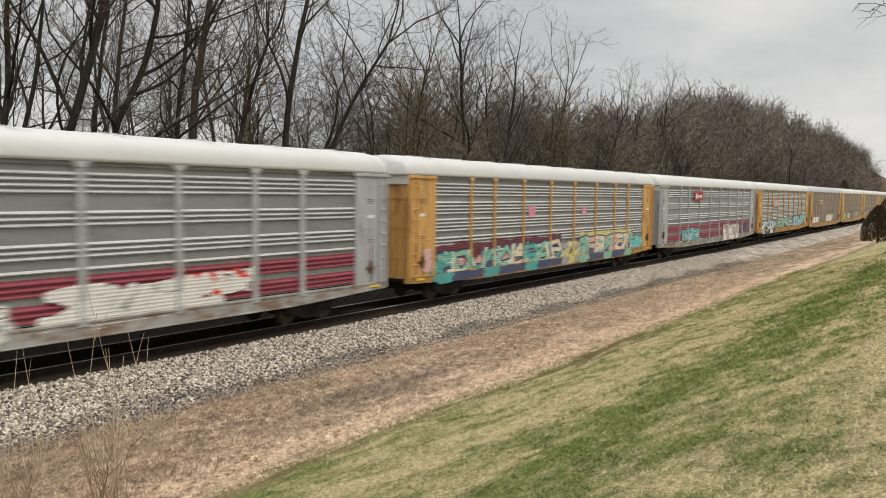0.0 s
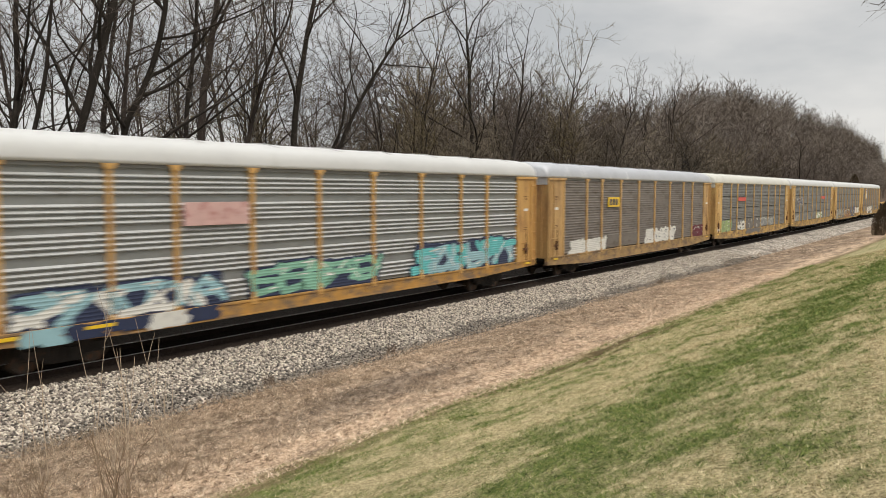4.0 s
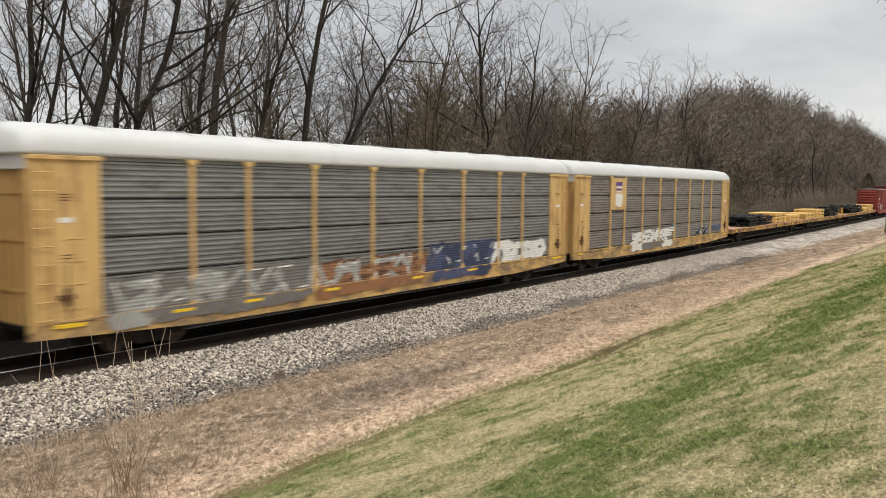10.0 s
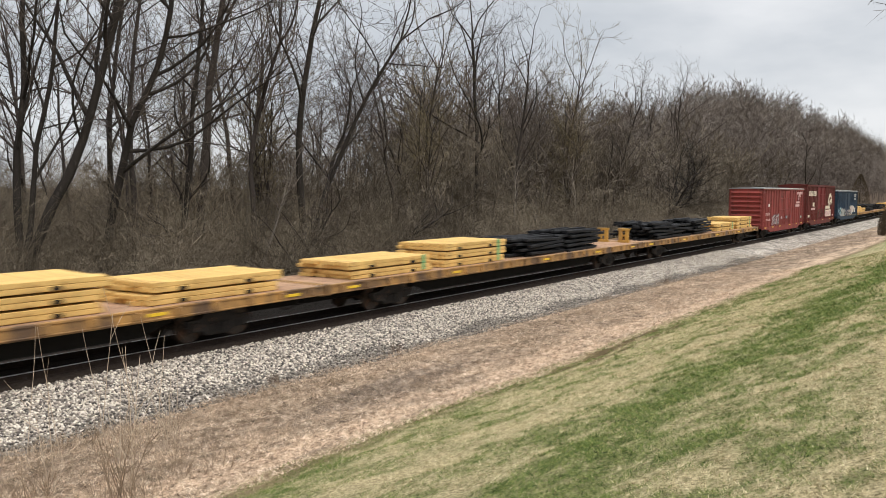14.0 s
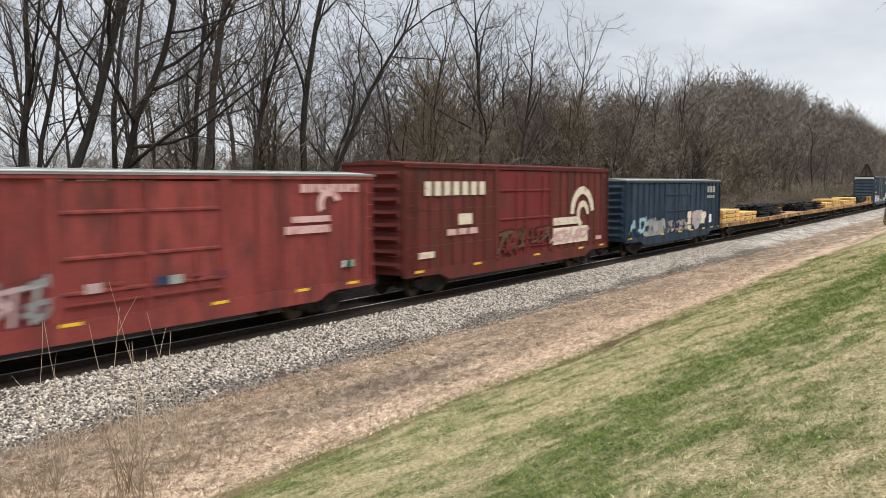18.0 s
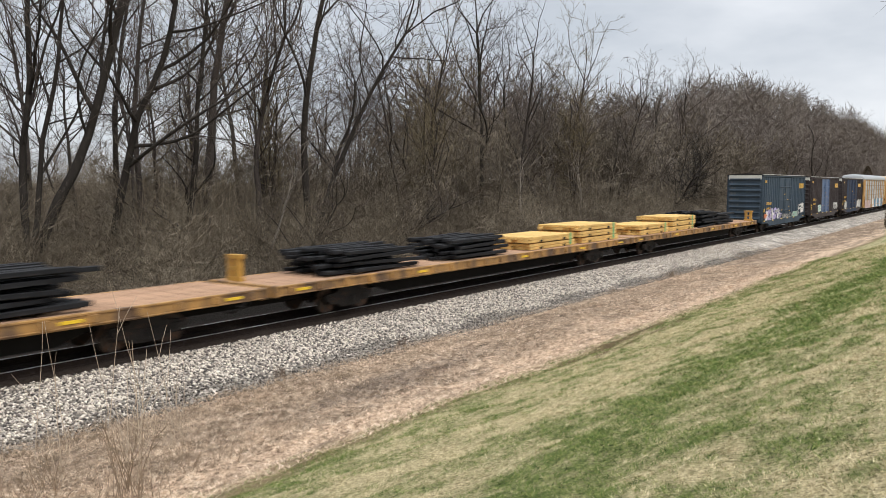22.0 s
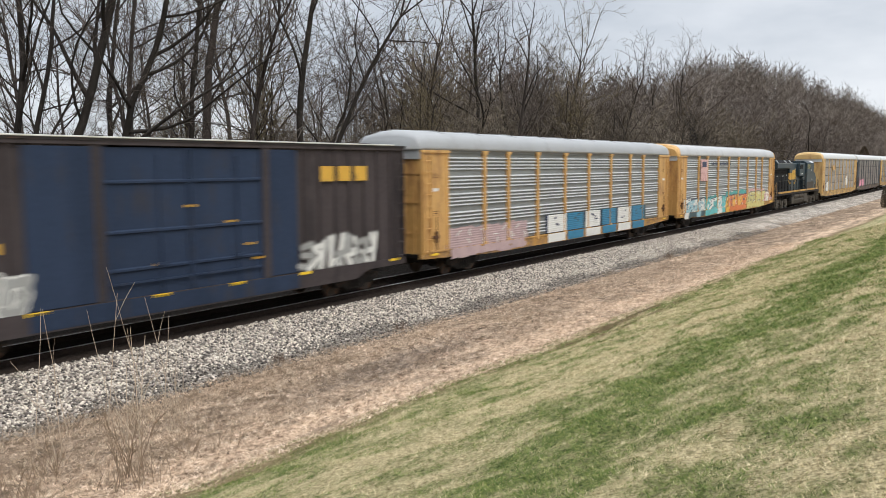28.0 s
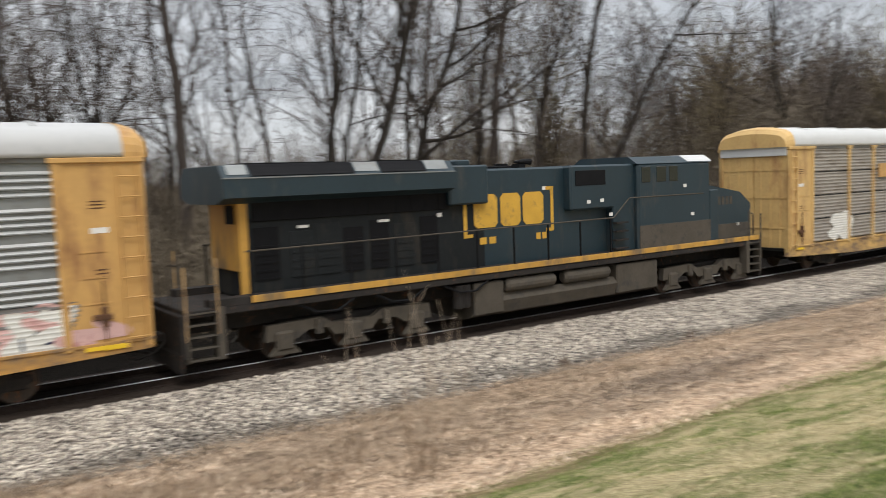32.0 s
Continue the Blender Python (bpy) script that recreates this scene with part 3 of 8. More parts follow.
def ballast_material():
    """Packed stones as cells, each with a tone of its own."""
    m = bpy.data.materials.new("limestone_ballast")
    m.use_nodes = True
    n, l = m.node_tree.nodes, m.node_tree.links
    b = n["Principled BSDF"]
    b.inputs["Roughness"].default_value = 0.9
    co = n.new("ShaderNodeTexCoord")
    cell = n.new("ShaderNodeTexVoronoi")
    cell.inputs["Scale"].default_value = 11.0
    l.new(co.outputs["Object"], cell.inputs["Vector"])
    soil = n.new("ShaderNodeTexNoise")
    soil.inputs["Scale"].default_value, soil.inputs["Detail"].default_value = 0.9, 7
    l.new(co.outputs["Object"], soil.inputs["Vector"])
    mixed = n.new("ShaderNodeMath")
    mixed.operation = "MULTIPLY"
    l.new(cell.outputs["Color"], mixed.inputs[0])
    lift = n.new("ShaderNodeMapRange")
    lift.inputs["From Min"].default_value, lift.inputs["From Max"].default_value, lift.inputs["To Min"].default_value = 0.36, 0.6, 0.45
    l.new(soil.outputs["Fac"], lift.inputs["Value"])
    l.new(lift.outputs[0], mixed.inputs[1])
    r = n.new("ShaderNodeValToRGB")
    e = r.color_ramp.elements
    e[0].position, e[0].color = 0.05, (0.05, 0.042, 0.036, 1)
    e[1].position, e[1].color = 0.8, (0.70, 0.62, 0.52, 1)
    e.new(0.4).color = (0.30, 0.26, 0.215, 1)
    l.new(mixed.outputs[0], r.inputs[0])
    l.new(r.outputs[0], b.inputs["Base Color"])
    return m


def stone_material(name="ballast_stone", tone=1.0):
    """Each stone has a tone of its own; the soiled ones at the foot are darker rock."""
    m = bpy.data.materials.new(name)
    m.use_nodes = True
    n, l = m.node_tree.nodes, m.node_tree.links
    b = n["Principled BSDF"]
    b.inputs["Roughness"].default_value = 0.9
    g = n.new("ShaderNodeNewGeometry")
    r = n.new("ShaderNodeValToRGB")
    e = r.color_ramp.elements
    e[0].position, e[0].color = 0.0, (0.05 * tone, 0.043 * tone, 0.038 * tone, 1)
    e[1].position, e[1].color = 1.0, (0.80 * tone, 0.72 * tone, 0.60 * tone, 1)
    for p, c in ((0.22, (0.15, 0.125, 0.108)), (0.45, (0.36, 0.305, 0.25)), (0.75, (0.62, 0.545, 0.45))):
        k = e.new(p)
        k.color = (*[q * tone for q in c], 1)
    l.new(g.outputs["Random Per Island"], r.inputs[0])
    l.new(r.outputs[0], b.inputs["Base Color"])
    return m


def strip(name, prof, material, x0, x1, dx):
    """A strip that follows the track with the given cross-section."""
    xs = np.arange(x0, x1 + dx / 2, dx)
    yb = 0.5 * BEND * np.maximum(xs, 0) ** 2
    v = np.stack([np.repeat(xs, len(prof)), (yb[:, None] + np.array([p[0] for p in prof])).ravel(), np.tile([p[1] for p in prof], len(xs))], -1)
    k = len(prof)
    i = (np.arange(len(xs) - 1)[:, None] * k + np.arange(k - 1)).ravel()
    return bulk(name, v, np.stack([i, i + k, i + k + 1, i + 1], -1), [material])


bed_mesh = strip("ballast_bed", BED, ballast_material(), -60, 900, 2.0)
# from the near tie ends outward the bed has the train's shade painted in
bed_mesh.materials.append(M["fouled_shaded"])
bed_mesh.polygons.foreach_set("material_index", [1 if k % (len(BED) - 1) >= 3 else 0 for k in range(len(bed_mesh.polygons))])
tagged(new("ballast_bed", bed_mesh), "pale crushed limestone ballast under the rails", "ballast", kind="structure")


def bed_z(v):
    return np.interp(v, [p[0] for p in BED], [p[1] for p in BED])


def scatter_stones(count, x0, x1, seed, size):
    """Loose stones, each one an uneven octahedron."""
    r = np.random.default_rng(seed)
    x = x0 + (x1 - x0) * r.random(count) ** 1.5
    v = 15.3 + 3.35 * r.random(count) ** 0.9
    v = np.where(r.random(count) < 0.06, v - 0.5 * r.random(count), v)
    s = size * (0.6 + 0.8 * r.random(count))
    base = np.array([(1, 0, 0), (-1, 0, 0), (0, 1, 0), (0, -1, 0), (0, 0, 1), (0, 0, -1)], float)
    p = base[None] * (0.65 + 0.6 * r.random((count, 6, 1))) + 0.25 * (r.random((count, 6, 3)) - 0.5)
    a = r.random(count) * 6.283
    c, q = np.cos(a), np.sin(a)
    p = np.stack([c[:, None] * p[..., 0] - q[:, None] * p[..., 1], q[:, None] * p[..., 0] + c[:, None] * p[..., 1], 0.75 * p[..., 2]], -1) * s[:, None, None]
    low = (v + 0.5 * (r.random(count) - 0.5) + 0.25 * np.sin(0.9 * x)) < 16.25
    p[..., 0] += x[:, None]
    p[..., 1] += (v + 0.5 * BEND * np.maximum(x, 0) ** 2)[:, None]
    p[..., 2] += (np.maximum(bed_z(v), np.where(v < 15.6, ground_z(x, v), -9)) + 0.3 * s)[:, None]
    f = np.array([(0, 2, 4), (2, 1, 4), (1, 3, 4), (3, 0, 4), (2, 0, 5), (1, 2, 5), (3, 1, 5), (0, 3, 5)])
    return p.reshape(-1, 3), (f[None] + 6 * np.arange(count)[:, None, None]).reshape(-1, 3), np.repeat(low.astype(np.int32), 8)


sv, sf, slots_low = scatter_stones(60000, -1.0, 66.0, 5, 0.039)
tagged(new("ballast_stones", bulk("ballast_stones", sv, sf, [stone_material(), stone_material("dusty_foot_stone", 0.42)], slots_low)), "loose grey and cream crushed stones on the ballast shoulder", "stones", kind="stuff")

track_thing = root("railway_track", "single railway track with rusty rails on dark timber ties", "track", kind="structure")


def rail_shape(y):
    s = Shape()
    prof = [(-0.075, -0.18), (0.075, -0.18), (0.075, -0.165), (0.012, -0.14), (0.012, -0.045), (0.038, -0.035), (0.038, -0.006), (0.03, 0.0), (-0.03, 0.0), (-0.038, -0.006), (-0.038, -0.035), (-0.012, -0.045), (-0.012, -0.14), (-0.075, -0.165)]
    xs = list(range(-60, 60, 10)) + list(range(60, 720, 20))
    v, f, n = [], [], len(prof)
    for x in xs:
        v += [(x, OFFSET + y + p[0] + bend(x), p[1]) for p in prof]
    for k in range(len(xs) - 1):
        for i in range(n):
            j = (i + 1) % n
            f.append((k * n + i, k * n + j, (k + 1) * n + j, (k + 1) * n + i))
    s.add(v, f)
    s.s = [1 if i % n in (6, 7, 8) else 0 for i in range(len(f))]
    return s


for ry in (-0.7535, 0.7535):
    part("rail", rail_shape(ry), [M["rail"], M["rail_top"]], track_thing, "rusty steel rail darkened for shade, with a bright running band")


# ---- trees ----
def turned(d, tilt, spin):
    """A direction tilted away from d, at the given spin about it."""
    d = d.normalized()
    u = d.cross(Vector((0.3, 0.5, 0.81)))
    u = (u if u.length > 0.1 else d.cross(Vector((1, 0, 0)))).normalized()
    w = d.cross(u)
    return (d * math.cos(tilt) + (u * math.cos(spin) + w * math.sin(spin)) * math.sin(tilt)).normalized()


def limb(s, rng, p, d, length, r0, r1, segs, wander, up, n):
    """One tapered, crooked limb; gives back its points, directions and radii."""
    pts, dirs, rad = [p.copy()], [d.copy()], [r0]
    for k in range(segs):
        d = (d + Vector((rng.uniform(-1, 1), rng.uniform(-1, 1), rng.uniform(-1, 1))) * wander + Vector((0, 0, up))).normalized()
        p = p + d * (length / segs)
        pts.append(p.copy())
        dirs.append(d.copy())
        rad.append(r0 + (r1 - r0) * (k + 1) / segs)
    s.tube([tuple(q) for q in pts], rad, n)
    return pts, dirs, rad


def bough(s, rng, p, d, length, r0, r1, segs, sway, up, n, curl=(0.0, 0.0), pull=0.0):
    """A limb whose bends follow on from one another, with a kink here and there."""
    pts, dirs, rad = [p.copy()], [d.copy()], [r0]
    aim = d.copy()
    axis = Vector((rng.uniform(-1, 1), rng.uniform(-1, 1), rng.uniform(-0.6, 0.6)))
    for k in range(segs):
        axis = axis * 0.55 + Vector((rng.uniform(-1, 1), rng.uniform(-1, 1), rng.uniform(-0.7, 0.7))) * 0.75
        jolt = 2.1 if rng.random() < 0.16 else 1.0
        aim = (aim + Vector((curl[0], curl[1], 0))).normalized()
        d = (d + axis * (sway * jolt) + Vector((curl[0], curl[1], up)) + (aim - d) * pull).normalized()
        p = p + d * (length / segs)
        pts.append(p.copy())
        dirs.append(d.copy())
        rad.append(r0 + (r1 - r0) * ((k + 1) / segs) ** 0.85)
    s.tube([tuple(q) for q in pts], rad, n)
    return pts, dirs, rad


def twiglet(s, p, d, length, r):
    """A last thin twig: a sliver that runs to a point."""
    side = d.cross(Vector((0.37, -0.61, 0.7))).normalized() * r
    s.add([tuple(p - side), tuple(p + side), tuple(p + d * length)], [(0, 1, 2)])


def between(pts, dirs, t):
    """Point and direction at the share t of a limb."""
    x = t * (len(pts) - 1)
    i = min(int(x), len(pts) - 2)
    return pts[i].lerp(pts[i + 1], x - i), dirs[i + 1], i


def bare_tree(seed, height, radius, lean=(0, 0), curl=(0, 0), fork=0.35, limbs=10, branches=6, twigs=4, spread=0.8, stems=1, sway=0.1, leaders=3, reach=1.0, sprigs=3):
    """Trunk with limbs, and the crown of branches and twigs, as two shapes."""
    rng = random.Random(seed)
    trunk, crown = Shape(), Shape()
    for st in range(stems):
        off = Vector((0.3 * st * rng.uniform(-1, 1), 0.3 * st * rng.uniform(-1, 1), 0))
        ln = (lean[0] + (rng.uniform(-0.11, 0.11) if st else 0), lean[1] + (rng.uniform(-0.11, 0.11) if st else 0))
        d0 = Vector((ln[0], ln[1], 1)).normalized()
        h, rr = height * (1 if st == 0 else rng.uniform(0.65, 0.95)), 0.86 * radius * (1 if st == 0 else rng.uniform(0.5, 0.8))
        pts, dirs, rad = bough(trunk, rng, off + Vector((0, 0, -0.3)), d0, h * 0.72, rr, rr * 0.42, 12, sway, 0.0, 8, curl, 0.3)
        trunk.tube([tuple(off + Vector((0, 0, -0.35))), tuple(off + Vector((0, 0, 0.4)) + d0 * 0.1)], [rr * 1.6, rr * 1.02], 8)
        boughs = []
        for k in range(limbs):
            t = fork + (0.98 - fork) * (k + rng.random()) / limbs
            q, dq, i = between(pts, dirs, t)
            big = rng.random() < 0.4
            d = turned(dq, rng.uniform(0.65, 1.45) * spread, rng.uniform(0, 6.283))
            lr = min(rad[i] * (rng.uniform(0.5, 0.68) if big else rng.uniform(0.26, 0.42)), 0.5 * rr)
            boughs.append((q, d, reach * h * (rng.uniform(0.3, 0.48) if big else rng.uniform(0.16, 0.32)) * (1.12 - 0.5 * (t - fork) / (1 - fork)), lr))
        spin = rng.uniform(0, 6.283)
        for k in range(leaders):
            boughs.append((pts[-1], turned(dirs[-1], rng.uniform(0.15, 0.5) * (0.5 + spread), spin + 6.283 * k / leaders + rng.uniform(-0.5, 0.5)), h * rng.uniform(0.26, 0.38), rad[-1] * rng.uniform(0.6, 0.85)))
        for q, d, ll, lr in boughs:
            lp, ld, lrad = bough(trunk, rng, q, d, ll, lr, max(lr * 0.22, 0.014), 9, 0.23, 0.095, 5)
            nb = branches if ll > 0.22 * h else max(3, branches - 2)
            for b in range(nb + 1):
                u = 1.0 if b == nb else 0.14 + 0.84 * (b + rng.random()) / nb
                bq, bd0, j = between(lp, ld, u)
                bl = ll * rng.uniform(0.26, 0.55) * (1.15 - 0.45 * u)
                br = max(lrad[j] * 0.5, 0.014)
                bp, bd, _r = bough(crown, rng, bq, turned(bd0, rng.uniform(0.4, 1.2), rng.uniform(0, 6.283)), bl, br, 0.012, 4, 0.28, 0.05, 3)
                for w in range(twigs):
                    wq, wd0, _m = between(bp, bd, 0.12 + 0.88 * (w + rng.random()) / twigs)
                    wl_ = bl * rng.uniform(0.28, 0.6)
                    wp, wd, _w = limb(crown, rng, wq, turned(wd0, rng.uniform(0.4, 1.1), rng.uniform(0, 6.283)), wl_, 0.0125, 0.007, 2, 0.26, 0.1, 3)
                    for _k in range(sprigs):
                        tq, td, _m = between(wp, wd, rng.uniform(0.15, 1.0))
                        twiglet(crown, tq, turned(td, rng.uniform(0.3, 0.95), rng.uniform(0, 6.283)), wl_ * rng.uniform(0.3, 0.75), 0.0095)
    return trunk, crown


TREE_LABEL = "tall leafless deciduous tree with a crooked grey-brown trunk"


def plant(x, y, name, seed, height, radius, label, bark="bark", twig="twig", **kw):
    t = root(name, label, "tree", "trees beyond the track", pose(x, y, float(ground_z(x, y))))
    trunk, crown = bare_tree(seed, height, radius, **kw)
    part("trunk", trunk.mesh("trunk", M[bark], True), None, t)
    part("crown", crown.mesh("crown", M[twig]), None, t, "bare branches and fine twigs")
    return t


def tip(a):
    """A lean of the amount a along the wood's edge and a little towards the track."""
    return (0.72 * a, -0.69 * a)


BASE_TREES = [
    plant(18.0, 34.0, "bare_tree", 11, 25, 0.30, "tall leafless tree with twin dark trunks forking low", "bark_dark", lean=tip(0.07), fork=0.38, stems=3, limbs=8),
    plant(22.4, 35.0, "bare_tree", 12, 23, 0.26, "tall leafless tree with a dark trunk and long slanting limbs", "bark_dark", lean=tip(0.06), fork=0.3, limbs=9, reach=1.05, spread=1.0),
    plant(35.0, 34.6, "bare_tree", 13, 26, 0.30, "tall leafless tree with a dark leaning trunk and few limbs", "bark_dark", lean=tip(0.08), curl=tip(0.004), fork=0.5, limbs=8),
    plant(34.6, 34.0, "bare_tree", 14, 21, 0.22, "leafless tree with a slim dark trunk leaning strongly", "bark_dark", lean=tip(0.34), curl=tip(0.008), fork=0.5, limbs=8, sway=0.07),
    plant(29.7, 37.0, "bare_tree", 15, 25, 0.36, "tall leafless tree with a thick straight grey trunk", "bark", lean=tip(0.02), fork=0.45, limbs=11),
    plant(57.9, 37.4, "bare_tree", 16, 24, 0.30, "tall leafless tree with a forked trunk and wide twiggy crown", "bark_dark", lean=tip(0.05), fork=0.38, limbs=13, reach=1.15),
    plant(74.0, 36.4, "bare_tree", 17, 21, 0.22, "leafless tree with many upright budding branches", twig="twig_bud", fork=0.18, spread=0.45, limbs=12, stems=3, sway=0.06),
    plant(26.2, 38.0, "bare_tree", 18, 22, 0.22, TREE_LABEL, lean=tip(0.05), fork=0.4, stems=2),
    plant(25.9, 34.5, "bare_tree", 19, 20, 0.21, "leafless tree with a shaggy dark trunk and short side twigs", "bark_dark", lean=tip(0.07), fork=0.12, limbs=18, reach=0.5),
    plant(32.3, 36.0, "bare_tree", 20, 19, 0.24, "leafless tree leaning over, its trunk parting into wide forks", "bark", lean=tip(0.2), curl=tip(0.006), fork=0.42, limbs=9, spread=0.95),
    plant(47.2, 37.0, "bare_tree", 21, 17, 0.17, "leafless tree with arching side branches", "bark", lean=tip(0.0), fork=0.4, limbs=9, reach=1.25, spread=1.0),
    plant(70.5, 37.3, "bare_tree", 22, 21, 0.26, "leafless tree with a crooked trunk bent to one side", "bark_dark", lean=tip(-0.06), fork=0.36, limbs=10, sway=0.13),
    plant(131, 45.0, "bare_tree", 31, 24, 0.30, "leafless tree with a broad rounded twiggy crown", "bark", fork=0.3, spread=0.7, limbs=18, reach=1.1, sway=0.05),
]
# single trees of the edge that are built once and stand once
plant(34.5, 39.0, "bare_tree", 41, 18, 0.17, "slender pale-barked leafless tree leaning a little", "bark_pale", lean=tip(0.17), fork=0.45, limbs=8)
plant(86.0, 37.4, "bare_tree", 42, 19, 0.22, "leafless tree leaning over with upswept branches", "bark", lean=tip(0.24), fork=0.3, limbs=13, spread=0.6)
plant(40.6, 33.2, "crooked_tree", 43, 7.5, 0.17, "low dark leafless tree with arching crooked branches", "bark_dark", "twig", lean=tip(0.75), curl=tip(0.03), fork=0.2, spread=0.9, limbs=9, stems=2, reach=1.3, branches=4, twigs=4)
plant(31.6, 32.4, "crooked_tree", 44, 6.5, 0.13, "low dark leafless tree with arching crooked branches", "bark_dark", "twig", lean=tip(0.6), fork=0.2, spread=1.0, limbs=9, stems=2, reach=1.3, branches=4, twigs=4)
plant(92.0, 33.6, "crooked_tree", 45, 11.5, 0.2, "dark leafless tree with many arching crooked branches", "bark_dark", "bark_dark", lean=tip(0.35), fork=0.25, spread=1.0, limbs=12, stems=3, reach=1.25, branches=5, twigs=4)
plant(104.0, 34.6, "crooked_tree", 46, 10.5, 0.18, "dark leafless tree with many arching crooked branches", "bark_dark", "bark_dark", lean=tip(0.2), fork=0.25, spread=1.0, limbs=11, stems=2, reach=1.25, branches=5, twigs=4)
for sx, sy, sh, sr, sl in ((29.2, 32.0, 8.0, 0.10, 0.22), (58.0, 33.4, 8.0, 0.09, 0.02), (69.6, 33.4, 9.0, 0.09, 0.03), (13.0, 31.4, 4.2, 0.06, 0.04), (64.0, 32.8, 7.0, 0.07, -0.05)):
    plant(sx, sy, "pale_sapling", int(sx * 10), sh, sr, "thin pale-barked leafless sapling in the brush", "bark_pale", lean=tip(sl), fork=0.55, limbs=5, branches=3, twigs=3, spread=0.6)


def grove():
    """More trees of the wood's edge, none too close to another."""
    rng = random.Random(77)
    taken = [(t.location.x, t.location.y) for t in BASE_TREES]
    spots = []
    tries = 0
    while len(spots) < 70 and tries < 9000:
        tries += 1
        near = len(spots) < 38
        x = (rng.uniform(0, 15) if len(spots) % 3 == 1 else rng.uniform(26, 78)) if near else rng.uniform(74, 230)
        v = rng.uniform(36.5, 62) if near else rng.uniform(37, 52)
        y = v + bend(x)
        if all((x - a) ** 2 + (y - c) ** 2 > (2.2 if near else 5.0) ** 2 for a, c in taken):
            taken.append((x, y))
            spots.append((x, y))
    order = [7, 10, 5, 7, 8, 11, 4, 10, 7, 12, 11, 6]
    for k, (x, y) in enumerate(spots):
        src = BASE_TREES[order[k % len(order)]]
        s = rng.uniform(0.62, 0.95) if x < 80 else rng.uniform(0.62, 0.86)
        t = copy_thing(src, pose(x, y, float(ground_z(x, y)) - 0.05, rng.uniform(-4, 4), rng.uniform(-4, 4), rng.uniform(0, 360)))
        t.scale = (s, s, s * rng.uniform(0.92, 1.08))
    # the near end of the wood stands closer together
    for k in range(13):
        x, y = 1.5 + 1.05 * k + rng.uniform(-0.4, 0.4), rng.uniform(33.5, 45)
        s = rng.uniform(0.7, 0.95)
        t = copy_thing(BASE_TREES[(7, 4, 10, 8)[k % 4]], pose(x, y, float(ground_z(x, y)) - 0.05, rng.uniform(-3, 3), rng.uniform(-3, 3), rng.uniform(0, 360)))
        t.scale = (s, s, s)


grove()


def island_material(name, stops, rough=0.85, clump=0.0):
    """Each blade takes a tone of its own between the stops; clump adds tufts of like tone."""
    m = bpy.data.materials.new(name)
    m.use_nodes = True
    n, l = m.node_tree.nodes, m.node_tree.links
    b = n["Principled BSDF"]
    b.inputs["Roughness"].default_value, b.inputs["Specular IOR Level"].default_value = rough, 0.12
    g = n.new("ShaderNodeNewGeometry")
    r = n.new("ShaderNodeValToRGB")
    e = r.color_ramp.elements
    while len(e) < len(stops):
        e.new(0.5)
    for k, (p, c) in enumerate(stops):
        e[k].position, e[k].color = p, (*c, 1)
    tone = g.outputs["Random Per Island"]
    if clump:
        co = n.new("ShaderNodeTexCoord")
        t = n.new("ShaderNodeTexNoise")
        t.inputs["Scale"].default_value, t.inputs["Detail"].default_value, t.inputs["Roughness"].default_value = clump, 4, 0.6
        l.new(co.outputs["Object"], t.inputs["Vector"])
        k = n.new("ShaderNodeMapRange")
        k.inputs["From Min"].default_value, k.inputs["From Max"].default_value = 0.38, 0.62
        l.new(t.outputs["Fac"], k.inputs["Value"])
        x = n.new("ShaderNodeMix")
        x.inputs[0].default_value = 0.28 if clump > 1 else 0.45
        l.new(k.outputs[0], x.inputs[2])
        l.new(tone, x.inputs[3])
        tone = x.outputs[0]
    l.new(tone, r.inputs[0])
    l.new(r.outputs[0], b.inputs["Base Color"])
    return m


def triangles(s):
    """Vertices and all-triangle faces of a shape, as arrays."""
    f = []
    for q in s.f:
        f += [(q[0], q[i], q[i + 1]) for i in range(1, len(q) - 1)]
    return np.array(s.v), np.array(f)


def scrub_shape(seed, stems, height, spread, sub, r0, sprigs=2):
    """A fan of bare stems with side twigs."""
    rng = random.Random(seed)
    s = Shape()
    for _ in range(stems):
        a, o = rng.uniform(0, 6.283), rng.random() ** 0.7
        p = Vector((spread * 0.45 * o * math.cos(a), spread * 0.45 * o * math.sin(a), -0.1))
        d = Vector((0.5 * o * math.cos(a) + rng.uniform(-0.15, 0.15), 0.5 * o * math.sin(a) + rng.uniform(-0.15, 0.15), 1)).normalized()
        h = height * rng.uniform(0.45, 1.0)
        pts, dirs, _r = limb(s, rng, p, d, h, r0 * rng.uniform(0.6, 1.2), r0 * 0.3, 3, 0.42, -0.05, 3)
        for k in range(sub):
            q, dq, _i = between(pts, dirs, rng.uniform(0.15, 1.0))
            ln = h * rng.uniform(0.15, 0.45)
            dd = turned(dq, rng.uniform(0.4, 1.3), rng.uniform(0, 6.283))
            twiglet(s, q, dd, ln, r0 * 0.55)
            for _k in range(sprigs):
                twiglet(s, q + dd * (ln * rng.uniform(0.2, 0.8)), turned(dd, rng.uniform(0.4, 1.1), rng.uniform(0, 6.283)), ln * rng.uniform(0.3, 0.7), r0 * 0.4)
    return triangles(s)


